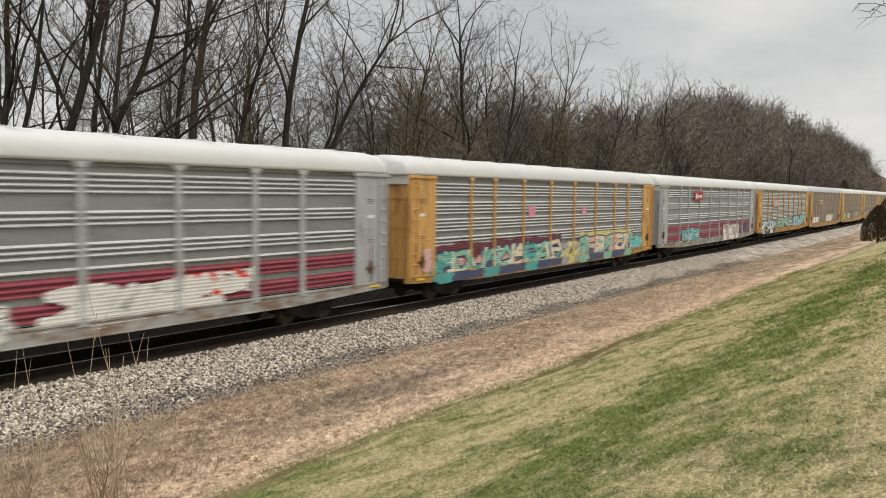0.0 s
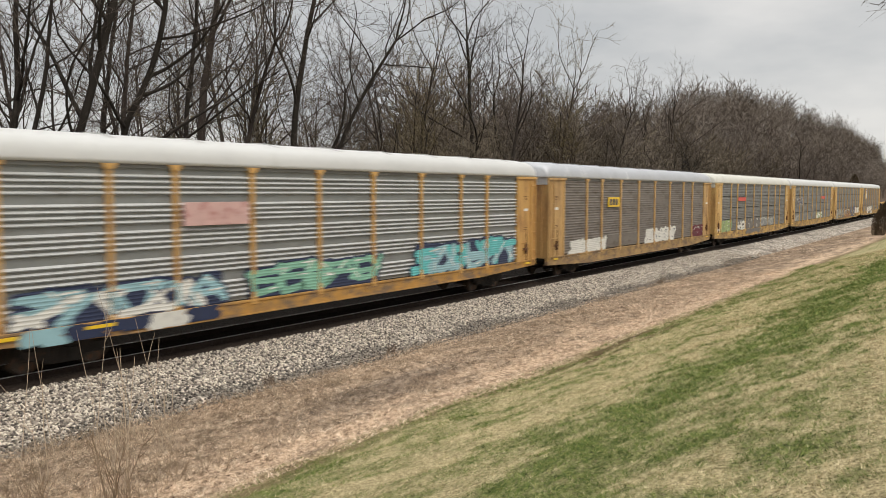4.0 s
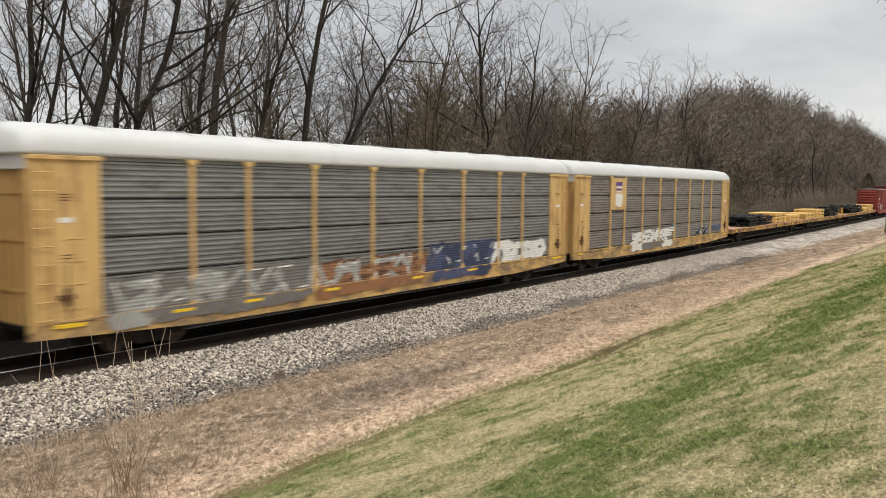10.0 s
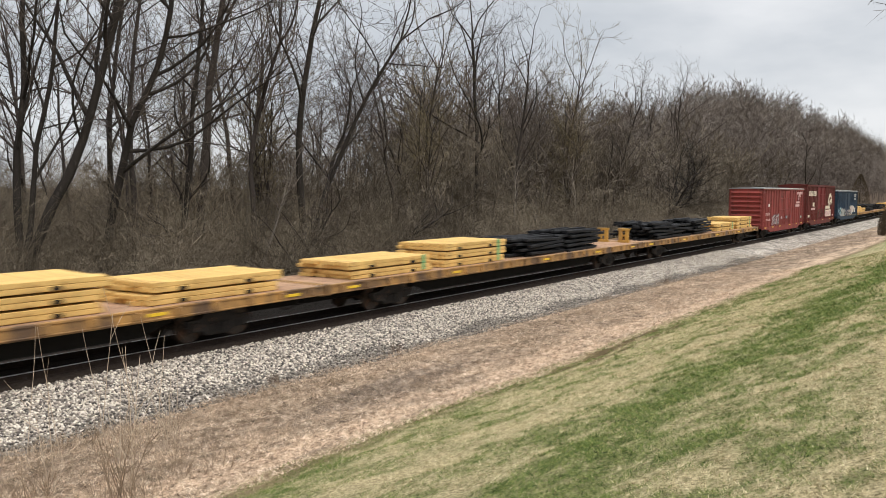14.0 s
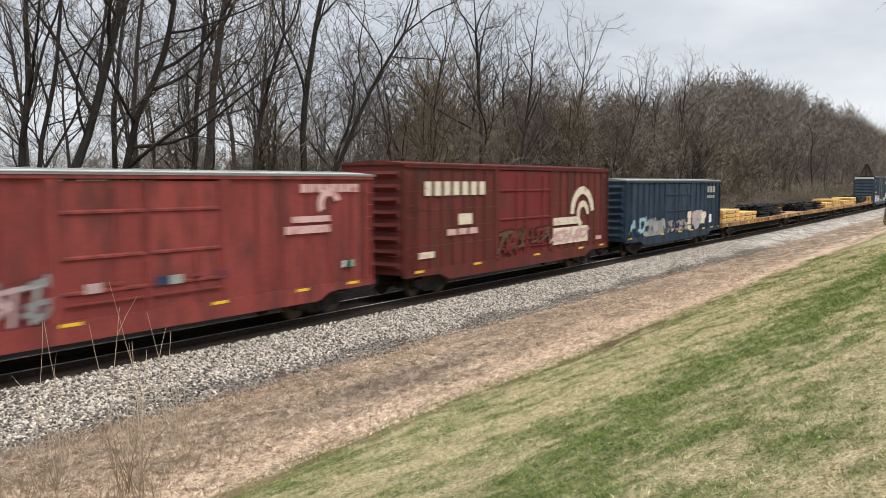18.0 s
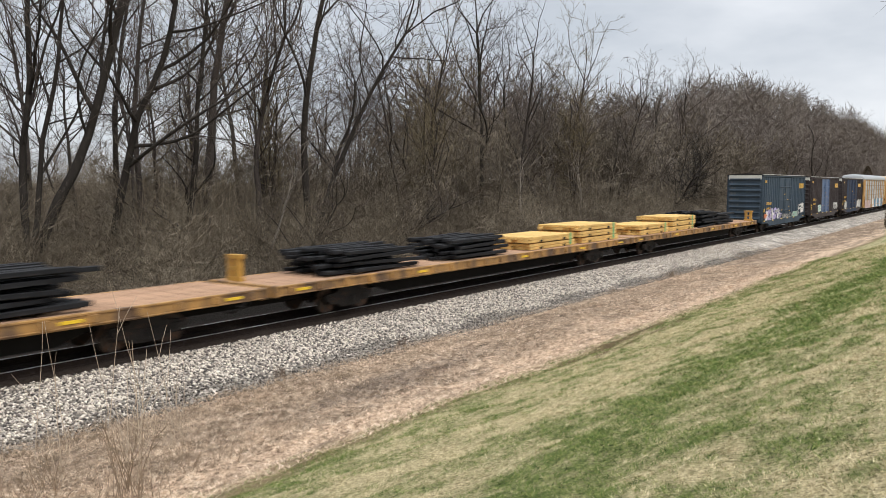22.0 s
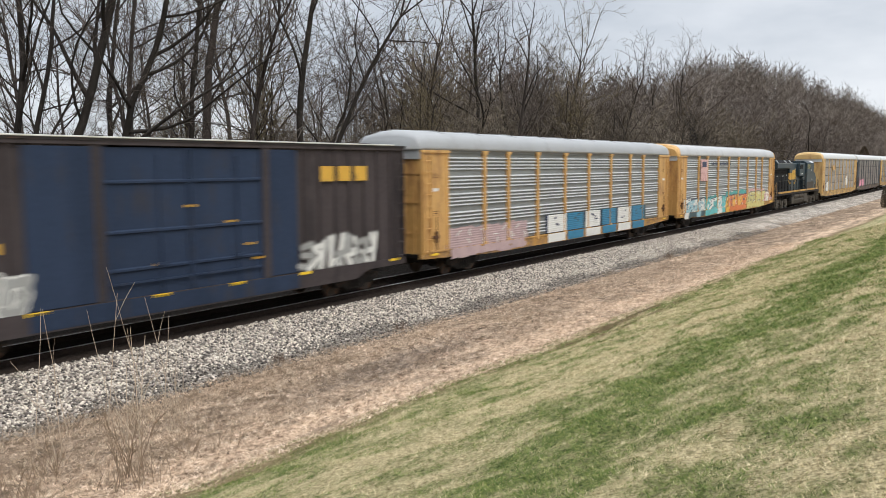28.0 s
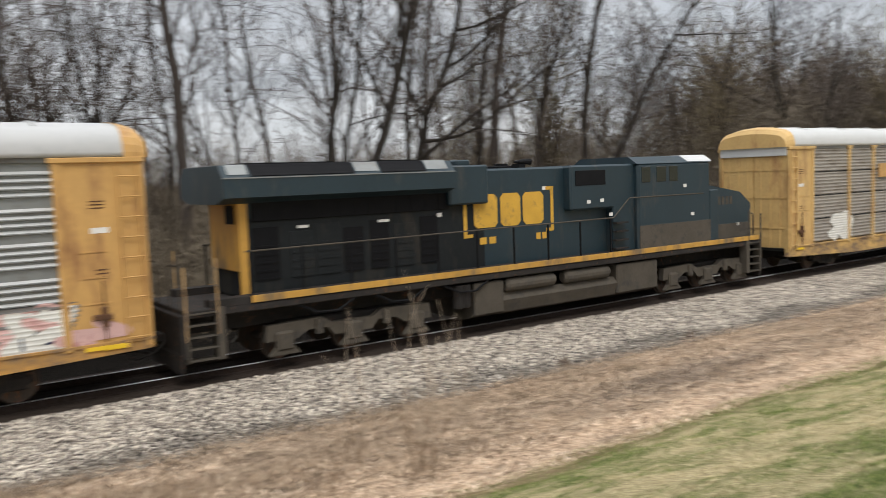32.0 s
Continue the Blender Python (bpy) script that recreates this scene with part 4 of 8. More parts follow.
def crown_shape(seed, height, width, low, limbs, forks, twigs, r0, fine=0.06):
    """A simpler whole tree for the wood's depth: stem, limbs to a rounded outline, forks and twigs."""
    rng = random.Random(seed)
    s = Shape()
    pts, dirs, _r = bough(s, rng, Vector((0, 0, -0.4)), Vector((rng.uniform(-0.1, 0.1), rng.uniform(-0.1, 0.1), 1)).normalized(), height * 0.8, r0, r0 * 0.3, 6, 0.07, 0.01, 4)
    for j in range(limbs):
        t = low + (1 - low) * (j + rng.random()) / limbs
        q, dq, _i = between(pts, dirs, t)
        k = (t - low) / (1 - low)
        ll = width * 0.62 * (0.5 + 0.9 * math.sin(math.pi * (0.15 + 0.62 * k))) * rng.uniform(0.7, 1.1)
        lp, ld, _l = bough(s, rng, q, turned(dq, rng.uniform(0.7, 1.2) * (1.1 - 0.55 * k), rng.uniform(0, 6.283)), ll, r0 * 0.4, r0 * 0.12, 3, 0.2, 0.12, 3)
        for b in range(forks):
            bq, bd, _i = between(lp, ld, 0.2 + 0.8 * (b + rng.random()) / forks)
            bl = ll * rng.uniform(0.25, 0.5)
            d = turned(bd, rng.uniform(0.35, 1.05), rng.uniform(0, 6.283))
            twiglet(s, bq, d, bl, max(r0 * 0.16, fine))
            for _k in range(twigs):
                twiglet(s, bq + d * (bl * rng.uniform(0.1, 0.9)), turned(d, rng.uniform(0.3, 1.1), rng.uniform(0, 6.283)), bl * rng.uniform(0.35, 0.8), fine)
    return triangles(s)


def spread_copies(protos, places, name, material, label, category):
    """Many copies of a few prototypes joined into one mesh."""
    vs, fs, base = [], [], 0
    for k, x, y, z, a, s, sz in places:
        v, f = protos[k]
        c, q = math.cos(a), math.sin(a)
        p = np.stack([(c * v[:, 0] - q * v[:, 1]) * s + x, (q * v[:, 0] + c * v[:, 1]) * s + y, v[:, 2] * sz + z], -1)
        vs.append(p)
        fs.append(f + base)
        base += len(v)
    me = bulk(name, np.concatenate(vs), np.concatenate(fs), [material])
    return tagged(new(name, me), label, category, kind="stuff")


def spot(x, v):
    """Ground point beside the bent track."""
    y = v + bend(x)
    return x, y, float(ground_z(x, y))


def woods():
    rng = random.Random(5)
    # brush at the wood's foot, low by the track and higher inside
    brush = [scrub_shape(100 + k, 22, 5.0, 3.4, 8, 0.016) for k in range(5)]
    places = []
    for k in range(980):
        if k < 560:
            x, v, s = 1 + 240 * rng.random() ** 1.7, 27.0 + 9.5 * rng.random() ** 1.3, rng.uniform(0.8, 1.25)
        elif k < 780:
            x, v, s = rng.uniform(0, 130), rng.uniform(36, 60), rng.uniform(0.9, 1.3)
        else:
            v = rng.uniform(60, 120)
            x, s = v * rng.uniform(0.15, 1.35), rng.uniform(1.1, 1.8)
        places.append((rng.randrange(5), *spot(x, v), rng.uniform(0, 6.28), s, s * min(0.55 + 0.11 * (v - 27), 1.12) * rng.uniform(0.7, 1.15)))
    spread_copies(brush, places, "brush_thicket", island_material("bare_brush_stems", ((0.0, (0.055, 0.044, 0.032)), (0.45, (0.14, 0.113, 0.08)), (0.8, (0.24, 0.195, 0.14)), (1.0, (0.40, 0.34, 0.25))), clump=0.16), "dense leafless olive-brown brush along the wood's edge", "brush")
    # thin understorey trees, taller towards the hill
    young = [crown_shape(200 + k, 9, 4.6, 0.12, 12, 5, 5, 0.075, 0.02) for k in range(5)]
    places = []
    for k in range(420):
        x = 150 * rng.random() ** 0.9
        v = rng.uniform(33.5, 58)
        s = rng.uniform(0.75, 1.15) * min(0.42 + 0.013 * max(x - 12, 0), 1.25)
        places.append((rng.randrange(5), *spot(x, v), rng.uniform(0, 6.28), s * 1.25, s * rng.uniform(0.85, 1.15)))
    spread_copies(young, places, "understorey_trees", island_material("understorey_twigs", ((0.0, (0.085, 0.069, 0.052)), (0.5, (0.155, 0.126, 0.093)), (1.0, (0.25, 0.205, 0.15))), clump=0.12), "thin leafless understorey trees with tangled brown twigs", "woods")
    # the hillside, crown behind crown
    small = [crown_shape(300 + k, 14.5, 9.5, 0.3, 13, 5, 4, 0.15) for k in range(6)]
    places = []
    for k in range(1250):
        if k < 60:
            x, v, s = rng.uniform(0, 260), rng.uniform(140, 210), 0.8
        elif k < 230:
            x, v = 62 + 540 * rng.random() ** 1.3, rng.uniform(40, 58)
            s = rng.uniform(0.6, 0.95)
        else:
            v = rng.uniform(50, 128)
            x = v * (1.35 + 9.0 * rng.random() ** 1.2)
            s = rng.uniform(0.5, 1.3)
        y = v + bend(x) * (1 if k < 230 else 0.4)
        places.append((rng.randrange(6), x, y, float(ground_z(x, y)), rng.uniform(0, 6.28), s * rng.uniform(0.9, 1.2), s * rng.uniform(0.85, 1.1)))
    # crowns that stand out above the ridge
    for k in range(70):
        v = rng.uniform(95, 125)
        x = v * (2.2 + 7.0 * rng.random() ** 1.1)
        y, s = v + 0.4 * bend(x), rng.uniform(1.15, 1.5)
        places.append((rng.randrange(6), x, y, float(ground_z(x, y)), rng.uniform(0, 6.28), s, s))
    spread_copies(small, places, "far_woods", island_material("far_wood_twigs", ((0.0, (0.10, 0.083, 0.072)), (0.5, (0.15, 0.124, 0.104)), (1.0, (0.215, 0.178, 0.148))), clump=0.05), "leafless grey-brown woods covering the hillside", "woods")


woods()


# ---- the train ----
ROLLING = []     # (thing, place along the train, truck wheelsets)
CACHE = {}


def cached(key, make):
    if key not in CACHE:
        CACHE[key] = make()
    return CACHE[key]


def wheelset_mesh():
    s = Shape()
    s.drum("y", (0, 0), 0.075, -0.95, 0.95, 8)
    for q in (-1, 1):
        s.drum("y", (0, 0), 0.455, q * 0.70, q * 0.735, 20)
        s.drum("y", (0, 0), 0.42, q * 0.735, q * 0.83, 20)
        s.drum("y", (0, 0), 0.15, q * 0.83, q * 0.87, 10)
        for k in range(5):
            a = k * 1.2566
            s.box(0.27 * math.cos(a) - 0.03, 0.27 * math.cos(a) + 0.03, min(q * 0.83, q * 0.842), max(q * 0.83, q * 0.842), 0.27 * math.sin(a) - 0.03, 0.27 * math.sin(a) + 0.03)
    return s.mesh("wheelset", M["wheel"])


def sideframe_mesh():
    s = Shape()
    top = [(-1.22, 0.50), (-1.18, 0.68), (-0.72, 0.70), (-0.45, 0.86), (0.45, 0.86), (0.72, 0.70), (1.18, 0.68), (1.22, 0.50), (0.95, 0.36), (0.62, 0.34), (0.42, 0.20), (-0.42, 0.20), (-0.62, 0.34), (-0.95, 0.36)]
    s.prism(top, "y", -0.07, 0.07)
    for x in (-0.89, 0.89):
        s.box(x - 0.17, x + 0.17, -0.12, 0.12, 0.34, 0.62, 0.03)
    for x in (-0.2, 0.0, 0.2):
        s.drum("z", (x, -0.09), 0.075, 0.28, 0.56, 8)
    return s.mesh("side_frame", M["steel_dark"])


def bolster_mesh():
    s = Shape()
    s.box(-0.2, 0.2, -1.0, 1.0, 0.55, 0.82, 0.04)
    s.drum("z", (0, 0), 0.25, 0.82, 0.9, 12)
    s.box(-0.9, 0.9, -0.07, 0.07, 0.3, 0.4)
    return s.mesh("truck", M["steel_dark"])


def truck(car, x):
    t = part("truck", cached("bolster", bolster_mesh), None, car, m=pose(x, 0, 0))
    for y in (-1.02, 1.02):
        part("side_frame", cached("sideframe", sideframe_mesh), None, t, m=pose(0, y, 0, 0, 0, 0 if y < 0 else 180))
    return [part("wheelset", cached("wheelset", wheelset_mesh), None, t, m=pose(q, 0, 0.455)) for q in (-0.89, 0.89)]


def coupler_mesh():
    s = Shape()
    s.box(-0.62, 0.0, -0.09, 0.09, 0.76, 0.94, 0.02)
    s.box(-0.92, -0.6, -0.16, 0.14, 0.72, 0.98, 0.05)
    s.box(-0.95, -0.84, 0.0, 0.2, 0.75, 0.95, 0.03)
    s.tube([(-0.1, -0.25, 0.8), (-0.35, -0.28, 0.55), (-0.75, -0.24, 0.42), (-0.95, -0.2, 0.5)], [0.03] * 4, 6, True)
    return s.mesh("coupler", M["steel_dark"])


def couplers(car, half):
    part("coupler", cached("coupler", coupler_mesh), None, car, m=pose(-half, 0, 0))
    part("coupler", cached("coupler", coupler_mesh), None, car, m=pose(half, 0, 0, 0, 0, 180))


def ladder_mesh(mt, height, rungs, width=0.42):
    s = Shape()
    for x in (-width / 2, width / 2):
        s.box(x - 0.025, x + 0.025, -0.02, 0.02, 0, height)
    for k in range(rungs):
        z = height * (k + 0.5) / rungs
        s.rod((-width / 2, -0.03, z), (width / 2, -0.03, z), 0.016, 5)
    return s.mesh("ladder", mt)


POSTS = (-9.05, -7.05, -4.3, -1.4, 1.4, 4.3, 7.1, 9.15)
EDGE = 11.85
HALF = 13.62


def panel_mesh(width, style, mats):
    """A corrugated side sheet between two posts; its stripes are painted ridges."""
    s = Shape()
    z, y_in, y_out = 1.2, -1.475, -1.535
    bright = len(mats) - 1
    prof, slots = [(y_in, z)], []

    def to(y, zz, slot=0):
        prof.append((y, zz))
        slots.append(slot)
    if style == "grouped":
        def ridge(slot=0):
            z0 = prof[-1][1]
            # an unpainted upper slope takes the last slot, its sky light painted in
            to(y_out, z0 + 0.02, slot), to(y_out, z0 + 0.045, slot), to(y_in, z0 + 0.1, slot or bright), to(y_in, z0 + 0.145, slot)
        rows = ((1.24, 3, 1), (1.86, 3, 1), (2.4, 1, 0), (2.72, 3, 0), (3.5, 3, 0), (4.3, 4, 0)) if len(mats) > 2 else ((1.3, 4, 0), (2.1, 4, 0), (2.85, 4, 0), (3.55, 4, 0), (4.3, 4, 0))
        for z0, count, paint in rows:
            to(y_in, z0)
            for _ in range(count):
                ridge(1 if (paint and len(mats) > 2) else 0)
    else:
        pitch, y_mid = (5.0 - 1.2) / 28, -1.515
        for k in range(28):
            z0 = 1.2 + k * pitch
            if k % 7 == 0 and k and style == "plain":
                to(y_out, z0 - 0.012), to(y_out - 0.004, z0 - 0.01, 1), to(y_out - 0.004, z0 + 0.018, 1), to(y_mid, z0 + 0.02, 1)
            to(y_mid, z0 + 0.03), to(y_out, z0 + 0.052), to(y_out, z0 + 0.078), to(y_mid, z0 + 0.112)
    to(y_in, 5.02)
    n = len(prof)
    v = [(x, p[0], p[1]) for x in (-width / 2, width / 2) for p in prof]
    f = [(i, i + n, i + n + 1, i + 1) for i in range(n - 1)]
    s.add(v, f)
    s.s = slots
    s.slot = 0
    s.box(-width / 2, width / 2, -1.46, -1.45, 1.2, 5.02)
    return s.mesh("side_panel", mats)


def post_mesh(mt, wide):
    s = Shape()
    w = wide / 2
    s.box(-w, w, -1.585, -1.44, 1.1, 5.0, 0.012)
    s.prism([(-w - 0.02, 4.95), (w + 0.02, 4.95), (w + 0.14, 5.1), (-w - 0.14, 5.1)], "y", -1.6, -1.44)
    s.box(-w - 0.03, w + 0.03, -1.595, -1.5, 1.02, 1.25, 0.01)
    return s.mesh("side_post", mt)


def roof_mesh(mt):
    s = Shape()
    prof = [(-1.6, 5.1), (-1.6, 5.2), (-1.575, 5.36), (-1.51, 5.52), (-1.4, 5.65), (-1.24, 5.75), (-0.7, 5.87), (0, 5.92), (0.7, 5.87), (1.24, 5.75), (1.4, 5.65), (1.51, 5.52), (1.575, 5.36), (1.6, 5.2), (1.6, 5.1)]
    xs = [(-HALF - 0.1, 0.26, 0.94), (-HALF + 0.05, 0.09, 0.985), (-HALF + 0.4, 0.01, 1.0), (-HALF + 0.8, 0, 1)]
    xs = xs + [(-x, d, w) for x, d, w in xs[::-1]]
    n, v, f = len(prof), [], []
    for x, d, w in xs:
        v += [(x, y * w, z - d * max(0, (z - 5.1) / 0.75)) for y, z in prof]
    for k in range(len(xs) - 1):
        f += [(k * n + i, k * n + i + 1, (k + 1) * n + i + 1, (k + 1) * n + i) for i in range(n - 1)]
        f.append((k * n + n - 1, k * n, (k + 1) * n, (k + 1) * n + n - 1))
    f += [tuple(range(n)), tuple(range((len(xs) - 1) * n, len(xs) * n))]
    s.add(v, f)
    for k in range(9):
        x = -11.6 + k * 2.9
        s.prism([(-1.24, 5.755), (-0.7, 5.875), (0, 5.925), (0.7, 5.875), (1.24, 5.755), (0.7, 5.905), (0, 5.945), (-0.7, 5.905)], "x", x - 0.03, x + 0.03)
    return s.mesh("roof", mt, True)


def corner_mesh(mt):
    """The smooth plate between the last post and the end of the car."""
    s = Shape()
    s.box(EDGE - HALF, 0, -1.55, -1.47, 1.1, 5.06, 0.012)
    s.box(EDGE - HALF - 0.05, EDGE - HALF + 0.1, -1.59, -1.45, 1.05, 5.08, 0.012)
    s.box(-0.08, 0.0, -1.58, -1.42, 0.95, 5.08, 0.012)
    s.box(EDGE - HALF - 0.12, 0.02, -1.62, -1.5, 4.98, 5.09, 0.012)
    s.box(-1.35, -0.75, -1.562, -1.55, 1.4, 1.44)
    for z in (2.0, 2.55, 3.1):
        s.box(-1.4, -0.85, -1.566, -1.55, z, z + 0.025)
    return s.mesh("corner_panel", mt)


def end_mesh(mt):
    """One of the two leaves of the end doors."""
    s = Shape()
    s.box(-0.06, 0.06, 0.02, 1.42, 1.0, 4.82, 0.015)
    for k in range(3):
        y = 0.3 + 0.42 * k
        s.box(-0.085, -0.05, y - 0.05, y + 0.05, 1.1, 4.75, 0.008)
    for z in (1.9, 3.1, 4.2):
        s.box(-0.09, -0.05, 0.04, 1.4, z - 0.03, z + 0.03)
    return s.mesh("end_door", mt)


def sill_mesh(mt, low):
    s = Shape()
    poly = [(-HALF, low + 0.2), (-HALF, 1.14), (HALF, 1.14), (HALF, low + 0.2), (11.6, low + 0.12), (8.6, low), (-8.6, low), (-11.6, low + 0.12)]
    s.prism(poly, "y", -1.56, -1.40)
    s.box(-HALF, HALF, -1.59, -1.40, 1.10, 1.17, 0.01)
    s.box(-8.6, 8.6, -1.585, -1.40, low, low + 0.05, 0.01)
    for k in range(23):
        s.box(-11.04 + k, -10.96 + k, -1.568, -1.50, low + 0.16, 1.10, 0.008)
    return s.mesh("side_sill", mt)


def roof_end_mesh(mt):
    """The painted hoop that closes the roof at an end of the car."""
    s = Shape()
    prof = [(-1.61, 5.08), (-1.61, 5.2), (-1.585, 5.365), (-1.52, 5.53), (-1.405, 5.662), (-1.24, 5.765), (-0.7, 5.885), (0, 5.935), (0.7, 5.885), (1.24, 5.765), (1.405, 5.662), (1.52, 5.53), (1.585, 5.365), (1.61, 5.2), (1.61, 5.08)]
    n, v, f = len(prof), [], []
    for x, d, w in ((-0.115, 0.25, 0.945), (0.05, 0.08, 0.99), (0.4, 0.0, 1.0)):
        v += [(x, y * w, z - d * max(0, (z - 5.1) / 0.75)) for y, z in prof]
    for k in range(2):
        f += [(k * n + i, k * n + i + 1, (k + 1) * n + i + 1, (k + 1) * n + i) for i in range(n - 1)]
    f.append(tuple(range(n)))
    s.add(v, f)
    return s.mesh("roof_end", mt)


def autorack(car_no_label, body="yellow", sheet="galv", roof="roof_white", style="plain", stripe=None, wide=0.16, hoops=False):
    car = root("autorack_railcar", car_no_label, "railcar", "cars of the freight train")
    mb, ms = M[body], M[sheet]
    frame_s = Shape()
    frame_s.box(-HALF, HALF, -1.40, 1.40, 0.98, 1.10)
    frame_s.box(-HALF, HALF, -0.3, 0.3, 0.62, 0.98)
    part("underframe", cached("underframe", lambda: frame_s.mesh("underframe", M["near_black"])), None, car)
    cuts = [-EDGE, *POSTS, EDGE]
    for side in (0, 180):
        for a, b in zip(cuts[:-1], cuts[1:]):
            w = round(b - a, 2)
            mats = [ms, M[stripe], M["lit_slope"]] if stripe else [ms, M["black" if style == "plain" else "lit_slope"]]
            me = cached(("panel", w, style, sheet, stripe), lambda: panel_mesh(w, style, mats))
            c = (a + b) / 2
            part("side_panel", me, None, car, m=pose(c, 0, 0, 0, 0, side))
        for x in POSTS:
            part("side_post", cached(("post", body, wide), lambda: post_mesh(mb, wide)), None, car, m=pose(x, 0, 0, 0, 0, side))
        low = 0.72 if style == "grouped" else 0.57
        part("side_sill", cached(("sill", body, low), lambda: sill_mesh(M[body + "_sill"], low)), None, car, m=pose(0, 0, 0, 0, 0, side))
        for e in (1, -1):
            me = cached(("corner", body), lambda: corner_mesh(mb))
            if (e > 0) == (side == 0):
                part("corner_panel", me, None, car, m=pose(e * HALF, 0, 0, 0, 0, side))
            else:
                me2 = cached(("corner_m", body), lambda: mirrored(me))
                part("corner_panel", me2, None, car, m=pose(e * HALF, 0, 0, 0, 0, side))
            sx = e * (HALF - 0.33)
            part("ladder", cached(("ladder", body), lambda: ladder_mesh(mb, 3.9, 9)), None, car, m=pose(sx, -1.6 if side == 0 else 1.6, 1.0, 0, 0, side))
    part("roof", cached(("roof", roof), lambda: roof_mesh(M[roof])), None, car, "pale sheet roof with rounded edges")
    for e in (-1, 1):
        leaf = cached(("end", body), lambda: end_mesh(mb))
        leaf2 = cached(("end_m", body), lambda: flipped(leaf))
        for me in (leaf, leaf2):
            part("end_door", me, None, car, m=pose(e * (HALF - 0.12), 0, 0, 0, 0, 0 if e < 0 else 180))
        cap = Shape()
        cap.box(-0.05, 0.07, -1.5, 1.5, 4.74, 5.4, 0.02)
        part("end_cap", cached(("cap", roof), lambda: cap.mesh("end_cap", M[roof])), None, car, m=pose(e * (HALF - 0.02), 0, 0, 0, 0, 0 if e < 0 else 180))
    if hoops:
        for e in (-1, 1):
            part("roof_end", cached(("hoop", body), lambda: roof_end_mesh(mb)), None, car, "painted end of the roof", m=pose(e * HALF, 0, 0, 0, 0, 0 if e < 0 else 180))
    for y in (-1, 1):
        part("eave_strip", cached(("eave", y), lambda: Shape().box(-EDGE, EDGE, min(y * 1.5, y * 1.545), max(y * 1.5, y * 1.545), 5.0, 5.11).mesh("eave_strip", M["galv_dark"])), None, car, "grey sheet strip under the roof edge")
    fit_out(car)
    couplers(car, HALF - 0.3)
    return car, [w for x in (-10.06, 10.06) for w in truck(car, x)]


def fit_out(car):
    """Latches, stencils and strips on the plain corner plates."""
    for e in (-1, 1):
        c = e * (HALF - 0.95)
        s = Shape()
        s.box(c - 0.28, c + 0.12, -1.64, -1.55, 1.66, 1.78, 0.02)
        s.box(c - 0.1, c + 0.02, -1.66, -1.55, 1.5, 1.95, 0.02)
        s.rod((c - 0.04, -1.62, 1.2), (c - 0.04, -1.62, 2.5), 0.018, 5)
        part("latch", cached(("latch", e), lambda: s.mesh("latch", M["rusted"])), None, car, "rusty door latch")
        q = Shape()
        for i in range(3):
            q.box(c - 0.2, c + 0.1, -1.556, -1.549, 4.02 + 0.07 * i, 4.045 + 0.07 * i)
        for i in range(3):
            q.box(c - 0.14, c + 0.1, -1.556, -1.549, 2.55 + 0.08 * i, 2.58 + 0.08 * i)
        part("stencil", cached(("stencil", e), lambda: q.mesh("stencil", M["rusted"])), None, car)
        n = Shape().box(c - 0.2, c + 0.16, -1.557, -1.549, 3.5, 3.62)
        part("notice", cached(("tag", e), lambda: n.mesh("notice", M["white"])), None, car)
        plate(car, "reflector", c - 0.45 if e < 0 else c - 0.1, c + 0.1 if e < 0 else c + 0.45, 1.0, 1.09, "sign_yellow", -1.592, 0.008)


def mirrored(me):
    """The mesh, mirrored in x."""
    c = me.copy()
    c.transform(Matrix.Diagonal((-1, 1, 1, 1)))
    c.flip_normals()
    return c


def flipped(me):
    """The mesh, mirrored in y."""
    c = me.copy()
    c.transform(Matrix.Diagonal((1, -1, 1, 1)))
    c.flip_normals()
    return c


def plate(car, name, x0, x1, z0, z1, mt, y=-1.6, depth=0.03, label=""):
    s = Shape()
    s.box(x0, x1, y - depth, y + 0.004, z0, z1, 0.006)
    return part(name, s, M[mt], car, label)


def blob(rng, cx, cz, w, h, lobes=14):
    """An uneven rounded outline, squarer than an oval, with a notch or two."""
    notch = rng.randrange(lobes)
    pts = []
    for k in range(lobes):
        a = 2 * math.pi * k / lobes
        c, q = math.cos(a), math.sin(a)
        r = 1.0 / max((abs(c) ** 3.2 + abs(q) ** 3.2) ** (1 / 3.2), 1e-6) * rng.uniform(0.84, 1.08)
        if k == notch or k == (notch + 5) % lobes:
            r *= rng.uniform(0.45, 0.7)
        pts.append((cx + 0.5 * w * r * c + 0.12 * h * q, cz + 0.5 * h * r * q))
    return pts


RIDGED = -1.538


def skin(s, poly, depth):
    """Paint inside an outline, folded over the ridges of a side sheet."""
    zs = [p[1] for p in poly]
    k0, k1 = math.ceil(min(zs) / 0.033), math.floor(max(zs) / 0.033)
    fold = (-1.548, -1.556, -1.548)

    def cut(m):
        hits = []
        for (xa, za), (xb, zb) in zip(poly, poly[1:] + poly[:1]):
            if (za > m) != (zb > m):
                hits.append(xa + (m - za) / (zb - za) * (xb - xa))
        return sorted(hits)
    for k in range(k0, k1):
        z = 0.033 * k
        lo, hi = cut(z + 1e-5), cut(z + 0.033 + 1e-5)
        if len(lo) != len(hi):
            lo = hi = cut(z + 0.0165)
        ya, yb = fold[k % 3], fold[(k + 1) % 3]
        for a, b, c, d in zip(lo[::2], lo[1::2], hi[::2], hi[1::2]):
            s.add([(a, ya - depth, z), (b, ya - depth, z), (d, yb - depth, z + 0.033), (c, yb - depth, z + 0.033)], [(0, 1, 2, 3)])


